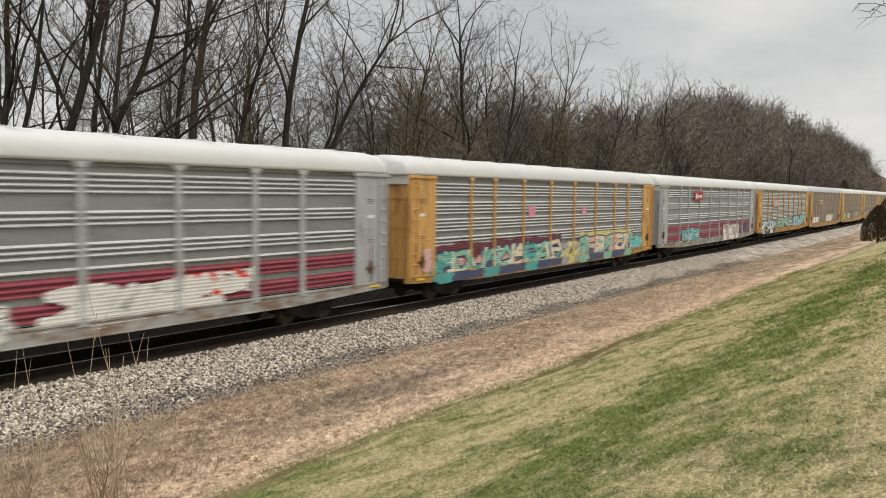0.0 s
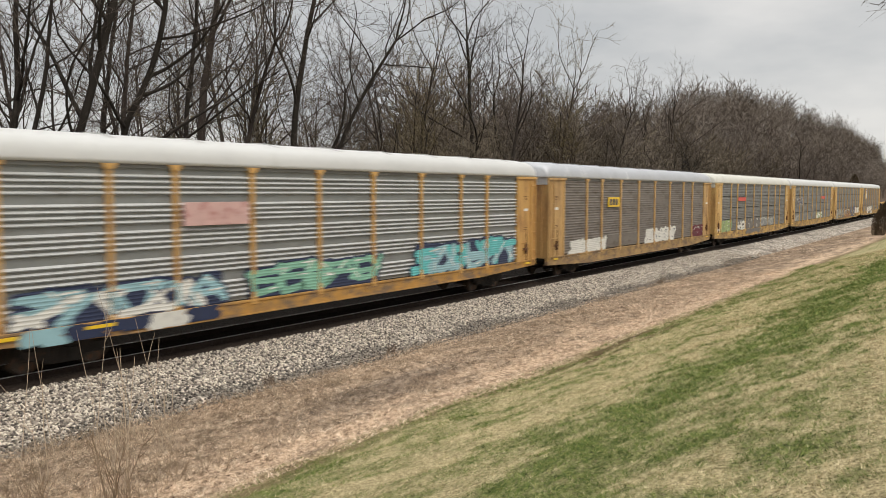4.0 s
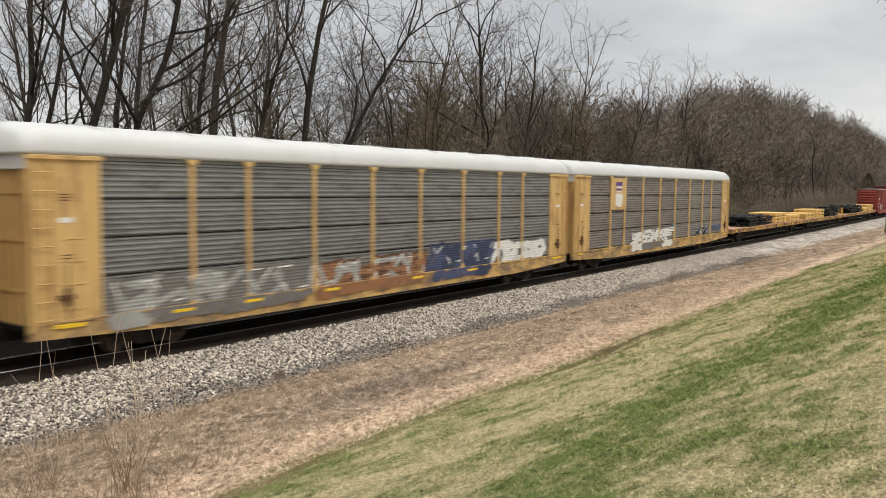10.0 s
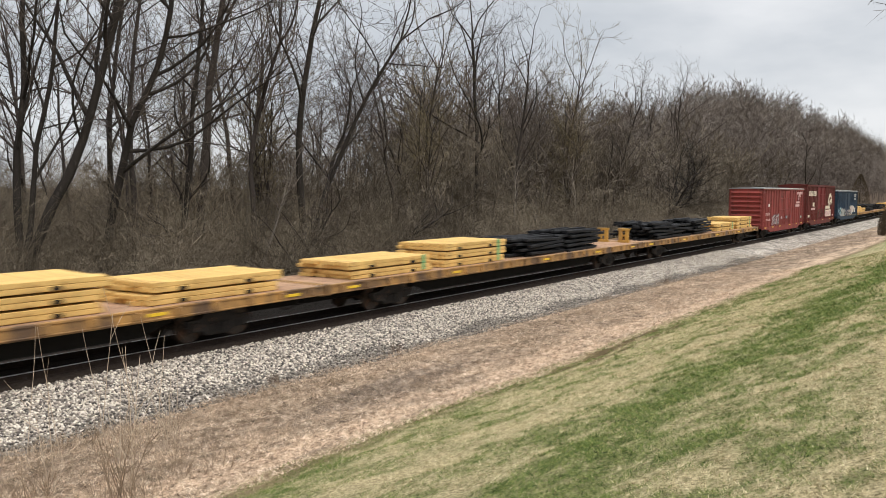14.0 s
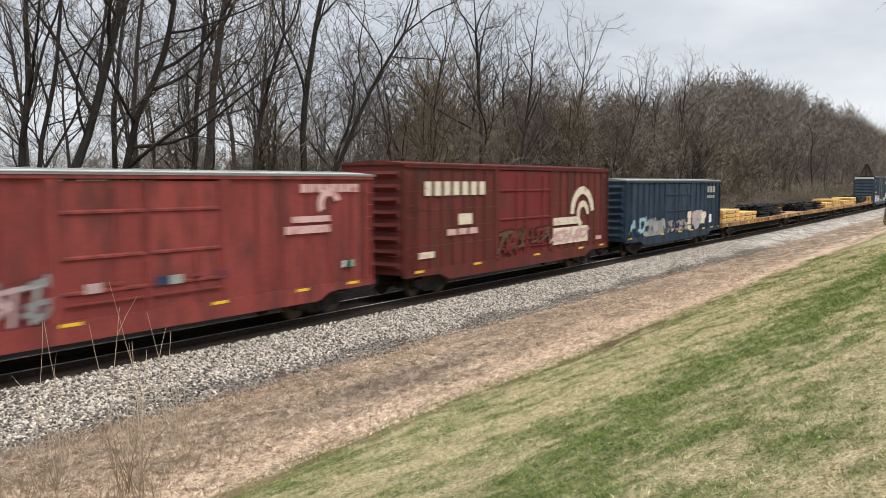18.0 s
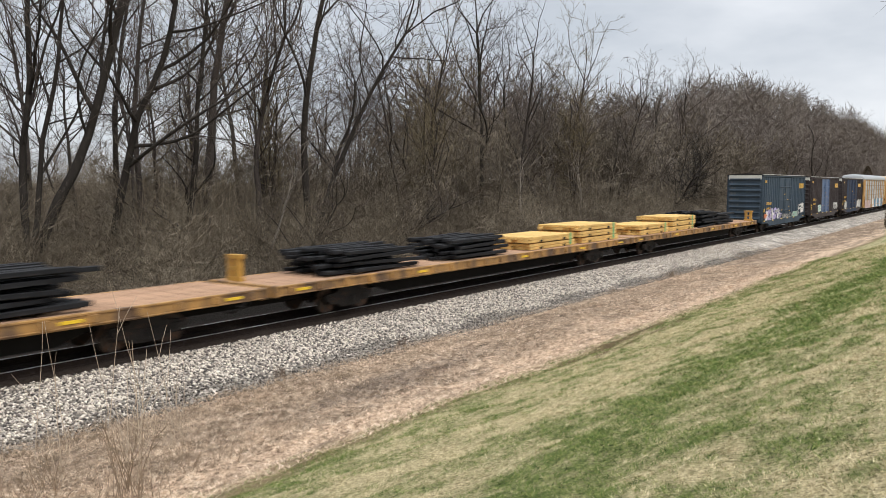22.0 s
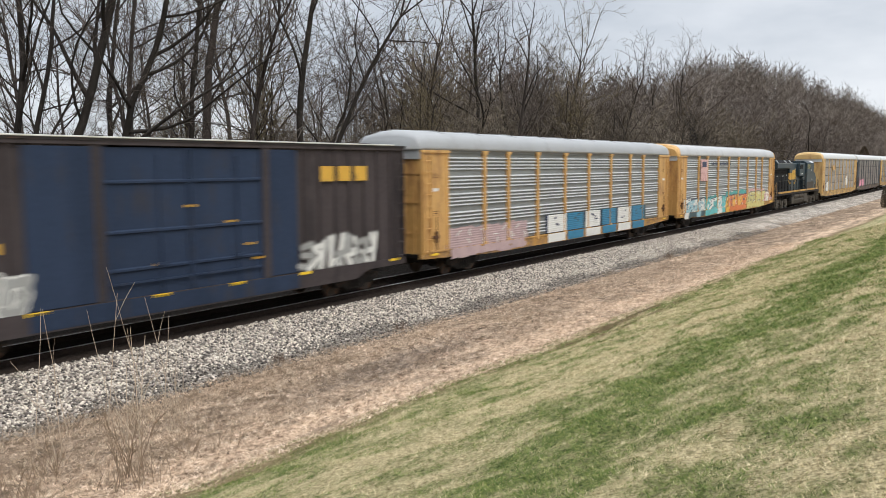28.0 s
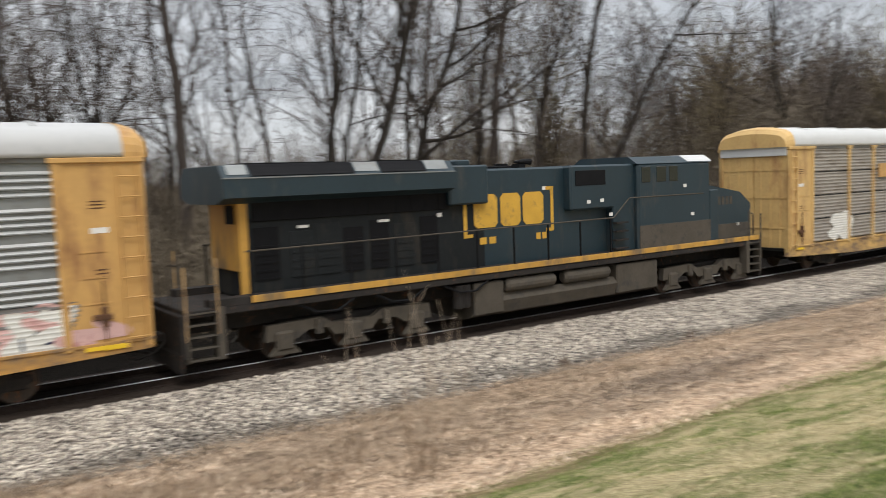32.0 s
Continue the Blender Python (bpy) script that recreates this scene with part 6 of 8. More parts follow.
# -- locomotive --
def locomotive():
    car = root("locomotive", "dark blue diesel locomotive with yellow sill stripe and lettering", "locomotive", "cars of the freight train")
    B, G, Y, T = M["loco_blue"], M["loco_grey"], M["loco_yellow"], M["loco_tan"]
    s = Shape()
    s.box(-11.0, 11.0, -1.5, 1.5, 1.42, 1.60, 0.02)
    s.box(-11.0, 11.0, -0.5, 0.5, 0.9, 1.42)
    part("frame", s, M["steel_dark"], car)
    for y in (-1, 1):
        s = Shape()
        s.box(-9.4, 10.9, y * 1.515 - 0.015, y * 1.515 + 0.015, 1.62, 1.79, 0.006)
        part("sill_stripe", s, Y, car, "yellow stripe along the frame")
        s = Shape()
        s.box(-10.4, 10.9, y * 1.3 - 0.2, y * 1.3 + 0.2, 1.60, 1.78)
        part("walkway", s, M["steel_dark"], car)
    s = Shape()
    s.box(-9.3, -1.9, -0.98, 0.98, 1.62, 3.6, 0.03)
    part("engine_hood", s, G, car, "grimy dark hood with access doors")
    for y in (-1, 1):
        for k, (a, b) in enumerate(((-9.1, -8.4), (-8.1, -7.5), (-7.4, -6.7), (-6.6, -6.0), (-5.8, -5.2), (-5.1, -4.4), (-4.2, -3.6))):
            s = Shape()
            s.box(a, b, y * 0.985 - 0.012, y * 0.985 + 0.012, 2.05, 3.2 if k % 2 else 3.35, 0.006)
            for i in range(5):
                s.box(a + 0.05, b - 0.05, y * 1.0 - 0.012, y * 1.0 + 0.012, 2.05 + 0.2 * i, 2.1 + 0.2 * i)
            part("hood_door", s, M["black"] if k in (0, 3, 4, 6) else G, car)
        s = Shape()
        s.box(-9.1, -3.2, y * 1.0 - 0.03, y * 1.0 + 0.03, 3.5, 4.08, 0.01)
        for i in range(13):
            s.box(-9.0 + i * 0.45, -8.96 + i * 0.45, y * 1.03 - 0.01, y * 1.03 + 0.01, 3.53, 4.05)
        part("radiator_intake", s, M["black"], car, "black radiator intake grille")
        for a, b in ((-7.9, -7.6), (-5.55, -5.2)):
            s = Shape()
            s.box(a, b, y * 1.012 - 0.01, y * 1.012 + 0.01, 3.27, 3.34)
            part("notice", s, M["white"], car)
    s = Shape()
    s.prism([(-1.5, 4.1), (-1.5, 4.56), (-1.25, 4.86), (1.25, 4.86), (1.5, 4.56), (1.5, 4.1), (1.0, 3.95), (-1.0, 3.95)], "x", -9.95, -3.3)
    s.box(-9.3, -3.3, -0.96, 0.96, 3.5, 4.1)
    part("radiator_wing", s, B, car, "overhanging radiator housing")
    for a, b in ((-9.25, -6.45), (-5.65, -4.25)):
        for y in (-1, 1):
            s = Shape()
            s.prism([(y * 1.49, 4.59), (y * 1.26, 4.866), (y * 1.24, 4.88), (y * 1.5, 4.605)], "x", a, b)
            part("radiator_screen", s, M["black"], car, "black sloped radiator screen")
    # sunlight along the housing's lower edge, built as a pale strip
    for y in (-1, 1):
        s = Shape()
        s.box(-9.95, -3.3, y * 1.505 - 0.012, y * 1.505 + 0.012, 4.545, 4.575)
        part("edge_strip", s, M["galv"], car, "pale strip standing for the sunlit edge of the radiator housing")
    for a, b in ((-9.8, -9.3), (-6.4, -5.7), (-4.2, -3.5)):
        s = Shape()
        s.prism([(-1.45, 4.64), (-1.25, 4.88), (1.25, 4.88), (1.45, 4.64)], "x", a, b)
        part("roof_panel", s, M["galv"], car, "pale grey radiator roof panel")
    for a, b in ((-9.2, -6.5), (-5.6, -4.3)):
        s = Shape()
        s.box(a, b, -1.15, 1.15, 4.86, 4.9)
        for i in range(int((b - a) / 0.25)):
            s.box(a + 0.25 * i, a + 0.25 * i + 0.05, -1.15, 1.15, 4.9, 4.92)
        part("radiator_grille", s, M["black"], car)
    s = Shape()
    s.box(-3.3, -1.9, -1.22, 1.22, 3.6, 4.72, 0.05)
    s.box(-2.8, -2.3, -0.9, -0.5, 4.7, 4.88, 0.04)
    part("blower_housing", s, B, car)
    s = Shape()
    s.box(-2.0, 3.3, -0.98, 0.98, 1.62, 4.6, 0.06)
    part("hood", s, B, car, "dark blue hood")
    s = Shape()
    s.drum("z", (-0.4, 0.0), 0.22, 4.55, 4.75, 10)
    s.box(-0.75, -0.05, -0.3, 0.3, 4.55, 4.68, 0.02)
    part("exhaust", s, M["black"], car)
    s = Shape()
    for x, y in ((-0.3, -0.5), (-0.15, -0.62), (-0.3, -0.74)):
        s.rod((x, y, 4.78), (x + 0.4, y, 4.78), 0.03, 8, 0.1)
    s.box(-0.35, -0.1, -0.8, -0.45, 4.55, 4.72)
    part("horn", s, M["black"], car)
    s = Shape()
    s.box(1.3, 4.3, -1.3, 1.3, 3.2, 4.62, 0.06)
    s.box(3.2, 4.3, -1.3, 1.3, 1.62, 3.3, 0.04)
    part("equipment_cabinet", s, B, car)
    s = Shape()
    s.box(1.5, 2.85, -1.318, -1.29, 3.98, 4.45, 0.01)
    part("vent_grille", s, M["black"], car)
    for a, b, h in ((4.25, 8.0, 2.55), (8.5, 10.6, 2.3)):
        s = Shape()
        s.box(a, b, -1.512 if a < 8 else -1.262, -1.49 if a < 8 else -1.24, 1.64, h, 0.004)
        part("grimy_panel", s, T, car, "dust-coloured lower side panel")
    # cab and nose
    s = Shape()
    s.box(4.2, 8.0, -1.5, 1.5, 1.62, 4.62, 0.08)
    s.prism([(-1.5, 4.6), (-1.1, 4.84), (1.1, 4.84), (1.5, 4.6)], "x", 4.15, 8.05)
    cab = part("cab", s, B, car, "dark blue cab")
    # sunlight on the roof front, put in as a white shell over the blue
    s = Shape()
    s.prism([(-1.46, 4.635), (-1.1, 4.86), (1.1, 4.86), (1.46, 4.635)], "x", 6.8, 8.15)
    part("cab_roof_front", s, M["roof_white"], car, "white shell for the sunlight on the front of the cab roof")
    for a, b in ((4.35, 4.8), (5.1, 5.6), (5.75, 6.2)):
        s = Shape()
        s.box(a, b, -1.512, 1.512, 3.98, 4.5, 0.01)
        part("cab_window", s, M["glass"], cab)
    s = Shape()
    s.prism([(8.0, 3.9), (8.0, 1.62), (10.75, 1.62), (10.75, 3.0), (10.1, 3.45), (8.3, 3.75)], "y", -1.25, 1.25)
    part("nose", s, B, car, "sloped short nose")
    for y0, y1 in ((-1.3, -0.35), (0.35, 1.3)):
        s = Shape()
        s.box(8.0, 8.04, y0, y1, 3.95, 4.55, 0.008)
        part("windshield", s, M["glass"], cab)
    s = Shape()
    s.box(8.0, 8.5, -1.48, 1.48, 1.62, 3.6, 0.03)
    part("nose_side", s, B, car)
    # rear bulkhead in yellow with its platform, steps and rails
    s = Shape()
    s.box(-9.42, -9.3, -0.97, 0.97, 2.3, 4.0, 0.01)
    s.box(-9.43, -9.2, -1.0, -0.9, 1.62, 4.0, 0.01)
    part("rear_bulkhead", s, Y, car, "yellow rear end of the hood")
    s = Shape()
    s.box(-9.45, -9.38, -0.75, -0.2, 3.45, 3.9)
    part("rear_number_box", s, M["black"], car)
    for e, x0 in ((-1, -11.0), (1, 11.0)):
        for y in (-1, 1):
            for k in range(5):
                z = 0.42 + 0.27 * k
                part("step", Shape().box(min(x0 - e * 0.08, x0 - e * 0.7), max(x0 - e * 0.08, x0 - e * 0.7), y * 1.38 - 0.16, y * 1.38 + 0.16, z, z + 0.035), T, car, "dusty boarding step")
            for p, q in ((0.0, 0.05), (0.72, 0.9)):
                part("step_side", Shape().box(min(x0 - e * p, x0 - e * q), max(x0 - e * p, x0 - e * q), y * 1.38 - 0.16, y * 1.38 + 0.16, 0.4, 1.62), T, car)
            s = Shape()
            s.box(x0 - e * 0.75 - 0.02, x0 - e * 0.75 + 0.02, y * 1.53 - 0.02, y * 1.53 + 0.02, 1.0, 2.75)
            s.box(x0 - 0.02, x0 + 0.02, y * 1.53 - 0.02, y * 1.53 + 0.02, 0.9, 2.6)
            part("grab_rail", s, M["yellow_old_sill"] if e < 0 else M["loco_tan"], car)
        s = Shape()
        s.box(min(x0, x0 + e * 0.12), max(x0, x0 + e * 0.12), -1.5, 1.5, 0.5, 1.5, 0.02)
        s.prism([(-1.4, 0.18), (1.4, 0.18), (1.5, 0.6), (-1.5, 0.6)], "x", x0 + e * 0.1 - 0.05, x0 + e * 0.1 + 0.05)
        part("pilot_plate", s, M["steel_dark"], car)
        for a, b in ((-1.2, -0.45), (0.45, 1.2)):
            s = Shape()
            s.tube([(x0, a, 1.6), (x0, a, 2.55), (x0, a + 0.06, 2.6), (x0, b - 0.06, 2.6), (x0, b, 2.55), (x0, b, 1.6)], [0.022] * 6, 5, True)
            part("end_railing", s, T, car)
    for y in (-1, 1):
        rail_s = Shape()
        top = [(-9.5, y * 1.5, 2.84), (3.0, y * 1.5, 2.9), (3.75, y * 1.5, 3.5), (7.6, y * 1.5, 3.5)]
        for a, b in zip(top[:-1], top[1:]):
            rail_s.rod(a, b, 0.022, 6)
        part("handrail", rail_s, T, car, "pale side handrail")
        for k in range(10):
            x = -9.4 + k * 1.36
            s = Shape()
            s.box(x - 0.022, x + 0.022, y * 1.5 - 0.02, y * 1.5 + 0.02, 1.6, 2.86)
            part("rail_post", s, M["black"], car)
    # lettering as plain shapes
    yl = -0.99
    for x0, x1, cutout in ((-2.3, -1.42, 0.5), (-1.3, -0.52, 0.0), (-0.42, 0.42, 0.0)):
        s = Shape()
        s.prism([(x0, 3.0), (x0 + 0.12, 2.88), (x1 - 0.12, 2.88), (x1, 3.0), (x1, 3.74), (x1 - 0.12, 3.86), (x0 + 0.12, 3.86), (x0, 3.74)], "y", yl - 0.006, yl + 0.004)
        part("emblem", s, M["let_yellow"], car, "large plain yellow block")
    for x, q in ((-2.62, 1), (0.78, -1)):
        s = Shape()
        s.box(x - 0.06, x + 0.06, yl - 0.006, yl + 0.004, 2.62, 4.0)
        s.box(min(x, x + q * 0.26), max(x, x + q * 0.26), yl - 0.006, yl + 0.004, 3.9, 4.0)
        s.box(min(x, x + q * 0.26), max(x, x + q * 0.26), yl - 0.006, yl + 0.004, 2.62, 2.72)
        part("bracket_mark", s, M["let_yellow"], car)
    bars(car, "small_lettering", -2.1, -1.4, 2.4, 2.6, 2, "let_yellow", yl)
    bars(car, "small_lettering", 0.1, 0.6, 2.4, 2.6, 2, "let_yellow", yl)
    bars(car, "number_mark", 8.75, 9.7, 3.02, 3.32, 4, "loco_tan", -1.256, 0.35)
    for x, z, yy in ((2.0, 3.4, 1.3), (2.6, 3.42, 1.3), (0.4, 3.9, 0.98), (6.5, 3.75, 1.5), (6.9, 2.75, 1.5), (9.9, 2.2, 1.25), (-3.6, 3.3, 0.98), (3.0, 2.95, 1.3)):
        s = Shape()
        s.box(x, x + 0.16, -yy - 0.012, -yy + 0.004, z, z + 0.11)
        part("notice", s, M["white"], car)
    s = Shape()
    for k in range(4):
        s.box(3.1 + 0.02 * k, 3.7, -1.5, -1.3, 1.85 + 0.28 * k, 1.9 + 0.28 * k)
    part("cab_steps", s, M["steel_dark"], car)
    # fuel tank, air reservoirs, trucks
    s = Shape()
    s.prism([(-1.25, 0.95), (-1.42, 0.75), (-1.3, 0.38), (-0.9, 0.26), (0.9, 0.26), (1.3, 0.38), (1.42, 0.75), (1.25, 0.95)], "x", -2.7, 5.2)
    s.box(-2.7, -1.6, -1.42, 1.42, 0.4, 1.35, 0.04)
    s.box(3.2, 5.2, -1.42, 1.42, 0.4, 1.35, 0.04)
    part("fuel_tank", s, T, car, "dusty steel fuel tank")
    for a, b in ((-1.5, 0.5), (0.85, 2.9)):
        s = Shape()
        s.tube([(a, -1.28, 1.17), (a + 0.1, -1.28, 1.17), (b - 0.1, -1.28, 1.17), (b, -1.28, 1.17)], [0.14, 0.21, 0.21, 0.14], 14, True)
        part("air_reservoir", s, T, car, "round air reservoir")
    for x in (-3.2, -2.95):
        s = Shape()
        s.drum("z", (x, -1.3), 0.16, 0.7, 1.35, 10)
        part("air_filter", s, M["steel_dark"], car)
    for k in range(3):
        x = -8.2 + k * 2.2
        s = Shape()
        s.tube([(x, -1.45, 1.42), (x + 0.5, -1.5, 1.18), (x + 1.1, -1.5, 1.16), (x + 1.6, -1.45, 1.42)], [0.03] * 4, 6)
        part("cable", s, M["black"], car, "sagging traction cable")
    wheels = []
    for cx in (-6.55, 8.15):
        s = Shape()
        s.box(-1.9, 1.9, -0.9, 0.9, 0.7, 0.95, 0.04)
        t = part("truck", s, M["steel_dark"], car, m=pose(cx, 0, 0))
        for y in (-1, 1):
            q = Shape()
            q.prism([(-2.45, 0.55), (-2.4, 0.95), (-0.9, 1.0), (-0.6, 0.82), (0.6, 0.82), (0.9, 1.0), (2.4, 0.95), (2.45, 0.55), (1.6, 0.55), (1.3, 0.72), (0.75, 0.72), (0.55, 0.5), (-0.55, 0.5), (-0.75, 0.72), (-1.3, 0.72), (-1.6, 0.55)], "y", y * 1.13 - 0.1, y * 1.13 + 0.1)
            for x in (-1.95, 0.0, 1.95):
                q.box(x - 0.24, x + 0.24, y * 1.2 - 0.12, y * 1.2 + 0.12, 0.3, 0.78, 0.05)
                q.prism([(x - 0.42, 0.2), (x + 0.42, 0.2), (x + 0.25, 0.38), (x - 0.25, 0.38)], "y", y * 1.2 - 0.08, y * 1.2 + 0.08)
            for x in (-1.0, 1.0):
                q.drum("z", (x, y * 1.24), 0.11, 0.6, 0.98, 10)
            part("side_frame", q, T, t, "dusty cast truck side frame")
        for x in (-1.95, 0.0, 1.95):
            wheels.append(part("wheelset", cached("wheelset", wheelset_mesh), None, t, m=pose(x, 0, 0.455)))
    couplers(car, 11.0)
    return car, wheels


# -- the cars in order; each is placed by its middle along the train --
def join(built, middle):
    car, wheels = built
    ROLLING.append((car, middle, wheels))
    return car


FIRST, PITCH = -3.9, 28.55
mid = [FIRST + PITCH * (k + 0.5) for k in range(9)]
mid[8] -= 0.5

c = join(autorack("grey autorack railcar with dull red stripes and white roof", "grey_paint", "galv", "roof_white", "grouped", "crimson", 0.2), mid[0])
graffiti(c, -5.6, -0.6, 1.0, 1.85, 5, ["whitespray", "lemon"], "greypaint", 1)
graffiti(c, 0.6, 5.6, 0.95, 2.05, 5, ["whitespray"], None, 2, fat=0.26, label="faded white graffiti")
graffiti(c, 4.6, 6.8, 1.4, 2.2, 2, ["redspray", "whitespray"], None, 3)

c = join(autorack("yellow autorack railcar with long teal and navy graffiti", "yellow", "galv", "roof_white", "grouped", None, 0.14), mid[1])
graffiti(c, -11.8, -0.2, 1.0, 2.15, 9, ["teal", "mint", "cream"], "navy", 4, fat=0.17, label="teal, cream and navy graffiti", under=((0.5, 1.2, "oxblood"), (-0.05, 0.55, "navy_soft"), (0.3, 0.6, "pinkish")))
graffiti(c, 0.0, 2.2, 1.1, 2.0, 3, ["greypaint", "lemon"], "smoke", 5, fat=0.16, label="thin grey and yellow scrawl")
graffiti(c, 2.3, 9.8, 1.0, 2.2, 7, ["mint", "pinkish", "cream"], "navy_soft", 6, fat=0.18, label="pale green, pink and cream graffiti", under=((0.35, 1.15, "lemon"), (-0.05, 0.45, "navy_soft")))
graffiti(c, 9.7, 11.7, 1.1, 1.9, 2, ["aqua"], "teal", 106, fat=0.3, label="turquoise graffiti")
plate(c, "paint_patch", -3.75, -3.1, 3.3, 3.85, "pink", -1.53, 0.012)
plate(c, "paint_patch", 2.45, 3.0, 3.35, 3.75, "pink", -1.53, 0.012)
plate(c, "paint_patch", -12.7, -12.0, 1.3, 2.2, "pinkish", -1.556, 0.008)

c = join(autorack("grey autorack railcar with red stripes and a red sign", "grey_paint", "galv", "roof_white", "grouped", "crimson", 0.12), mid[2])
plate(c, "sign", -5.9, -3.7, 4.1, 4.8, "sign_crimson", -1.6, 0.02, "red sign plate")
bars(c, "sign_lettering", -5.0, -3.95, 4.3, 4.5, 5, "white", -1.625)
plate(c, "sign_mark", -5.6, -5.2, 4.25, 4.6, "white", -1.62, 0.006)
graffiti(c, -8.4, -4.4, 1.1, 2.1, 3, ["teal", "skyblue"], None, 7, fat=0.26, label="turquoise graffiti")
graffiti(c, 2.8, 7.7, 1.05, 2.1, 6, ["whitespray", "dusty_pink", "whitespray"], "smoke", 8, fat=0.17, label="faded white and pink graffiti with dark edges", under=((0.2, 0.95, "pinkish"),))
graffiti(c, 9.8, 10.9, 1.3, 2.1, 1, ["navy_soft"], None, 86, fat=0.3, label="small dusty blue tag")

c = join(autorack("yellow autorack railcar with blue and mint graffiti", "yellow", "galv", "roof_white", "grouped", None, 0.14), mid[3])
graffiti(c, -11.4, -5.6, 1.05, 2.1, 5, ["skyblue", "whitespray"], "navy", 9, fat=0.2, label="pale blue graffiti with dark outline", under=((-0.05, 1.0, "navy"),))
graffiti(c, -4.4, 1.6, 1.15, 2.2, 5, ["mint"], "navy", 10, fat=0.2, label="mint graffiti with dark outline", under=((-0.05, 0.9, "navy"),))
graffiti(c, 4.0, 11.2, 1.15, 2.4, 6, ["aqua", "skyblue"], "navy", 11, fat=0.2, label="turquoise graffiti with dark outline", under=((-0.05, 1.0, "navy"),))
plate(c, "sign", -6.85, -4.5, 3.45, 4.1, "pinkish", -1.6, 0.015, "faded pink sign plate")
reflectors(c, (-11.9, -9.4), 1.0, -1.6, 0.8)

c = join(autorack("yellow autorack railcar with white graffiti and silver roof", "yellow_old", "galv_brown", "roof_silver", "even", None, 0.2), mid[4])
plate(c, "sign", -6.3, -4.6, 3.55, 4.1, "sign_yellow", -1.6, 0.02, "yellow sign plate")
bars(c, "sign_lettering", -6.1, -4.8, 3.65, 4.0, 3, "navy", -1.625)
graffiti(c, -11.0, -6.6, 1.0, 1.95, 5, ["whitespray"], None, 12, fat=0.3, label="white graffiti")
graffiti(c, 0.1, 2.6, 1.15, 2.05, 3, ["whitespray"], "whitespray", 13, fat=0.3, label="fat white graffiti", under=((0.0, 0.85, "whitespray"),))
graffiti(c, 2.7, 5.2, 1.15, 2.1, 3, ["whitespray"], "whitespray", 113, fat=0.3, label="fat white graffiti", under=((0.0, 0.9, "whitespray"),))
plate(c, "paint_patch", -6.2, -1.0, 1.3, 1.95, "galv_brown", -1.53, 0.008)
graffiti(c, 9.35, 11.7, 1.2, 2.0, 2, ["oxblood"], "oxblood", 87, label="faded dark red paint", under=((0.0, 0.98, "oxblood"),))

c = join(autorack("pale yellow autorack railcar with an orange plate and cream roof", "yellow_pale", "galv_dark", "roof_cream", "plain", None, 0.16), mid[5])
plate(c, "sign", -6.9, -4.5, 3.65, 3.95, "redspray", -1.6, 0.015, "orange-red plate")
graffiti(c, -11.7, -8.9, 1.2, 2.1, 3, ["sage"], "sage", 14, label="faded sage green graffiti")
graffiti(c, -6.6, -4.4, 1.1, 2.0, 2, ["whitespray"], None, 15)
graffiti(c, -4.0, 1.2, 1.1, 2.1, 4, ["smoke"], "galv_brown", 16, label="smoky grey graffiti")
graffiti(c, 1.4, 6.4, 1.2, 2.1, 4, ["greypaint", "galv"], None, 116, label="thin pale grey graffiti")
plate(c, "paint_patch", -12.9, -12.3, 1.3, 1.7, "white", -1.556, 0.008)

c = join(autorack("yellow autorack railcar with a thin red plate and blue scribble", "yellow_pale", "galv_dark", "roof_white", "plain", None, 0.16), mid[6])
plate(c, "sign", 4.45, 7.0, 3.6, 3.9, "redspray", -1.6, 0.015, "orange-red plate")
graffiti(c, -10.4, -7.2, 3.0, 3.8, 5, ["smoke", "navy_soft"], "greypaint", 17, fat=0.2, label="dim blue-grey scribble with pale edges")
graffiti(c, 1.7, 5.2, 1.2, 2.0, 4, ["sage", "whitespray"], None, 18, fat=0.28, label="pale green and white graffiti")
graffiti(c, -11.5, -9.6, 1.2, 1.9, 2, ["greypaint"], None, 19, label="worn white tag")

c = join(autorack("yellow autorack railcar with dark blue and white graffiti", "yellow_pale", "galv_dark", "roof_white", "plain", None, 0.15), mid[7])
graffiti(c, -11.6, -4.5, 1.0, 2.1, 6, ["greypaint", "smoke"], "smoke", 20, fat=0.17, label="silver-grey and black scribbled graffiti", under=((0.0, 0.85, "smoke"),))
graffiti(c, -4.2, 1.6, 1.0, 2.0, 6, ["rustspray", "greypaint", "rustspray"], "rusted", 21, fat=0.17, label="rusty orange graffiti", under=((0.0, 0.8, "rustspray"),))
graffiti(c, 2.2, 6.4, 1.1, 2.2, 4, ["navy_soft", "navy"], "navy", 22, fat=0.26, label="navy graffiti", under=((0.0, 1.0, "navy_soft"),))
graffiti(c, 6.8, 11.3, 1.1, 2.1, 5, ["whitespray"], None, 23, fat=0.22)
reflectors(c, (-12.6, -9.4, -6.9, -3.5, 1.2, 5.0, 12.4), 0.98, -1.6, 0.7)

c = join(autorack("yellow autorack railcar with a white shield plate and white roof", "yellow_pale", "galv_brown", "roof_white", "plain", None, 0.17), mid[8])
plate(c, "sign", -9.15, -6.95, 3.25, 5.0, "yellow_pale", -1.59, 0.02, "yellow plate with a shield")
s = Shape()
s.prism([(-8.5, 3.55), (-8.3, 3.4), (-7.8, 3.4), (-7.6, 3.55), (-7.55, 4.0), (-7.65, 4.15), (-8.45, 4.15), (-8.55, 4.0)], "y", -1.625, -1.605)
s.box(-8.4, -7.7, -1.622, -1.605, 4.22, 4.28)
s.box(-8.42, -7.68, -1.622, -1.605, 4.45, 4.55)
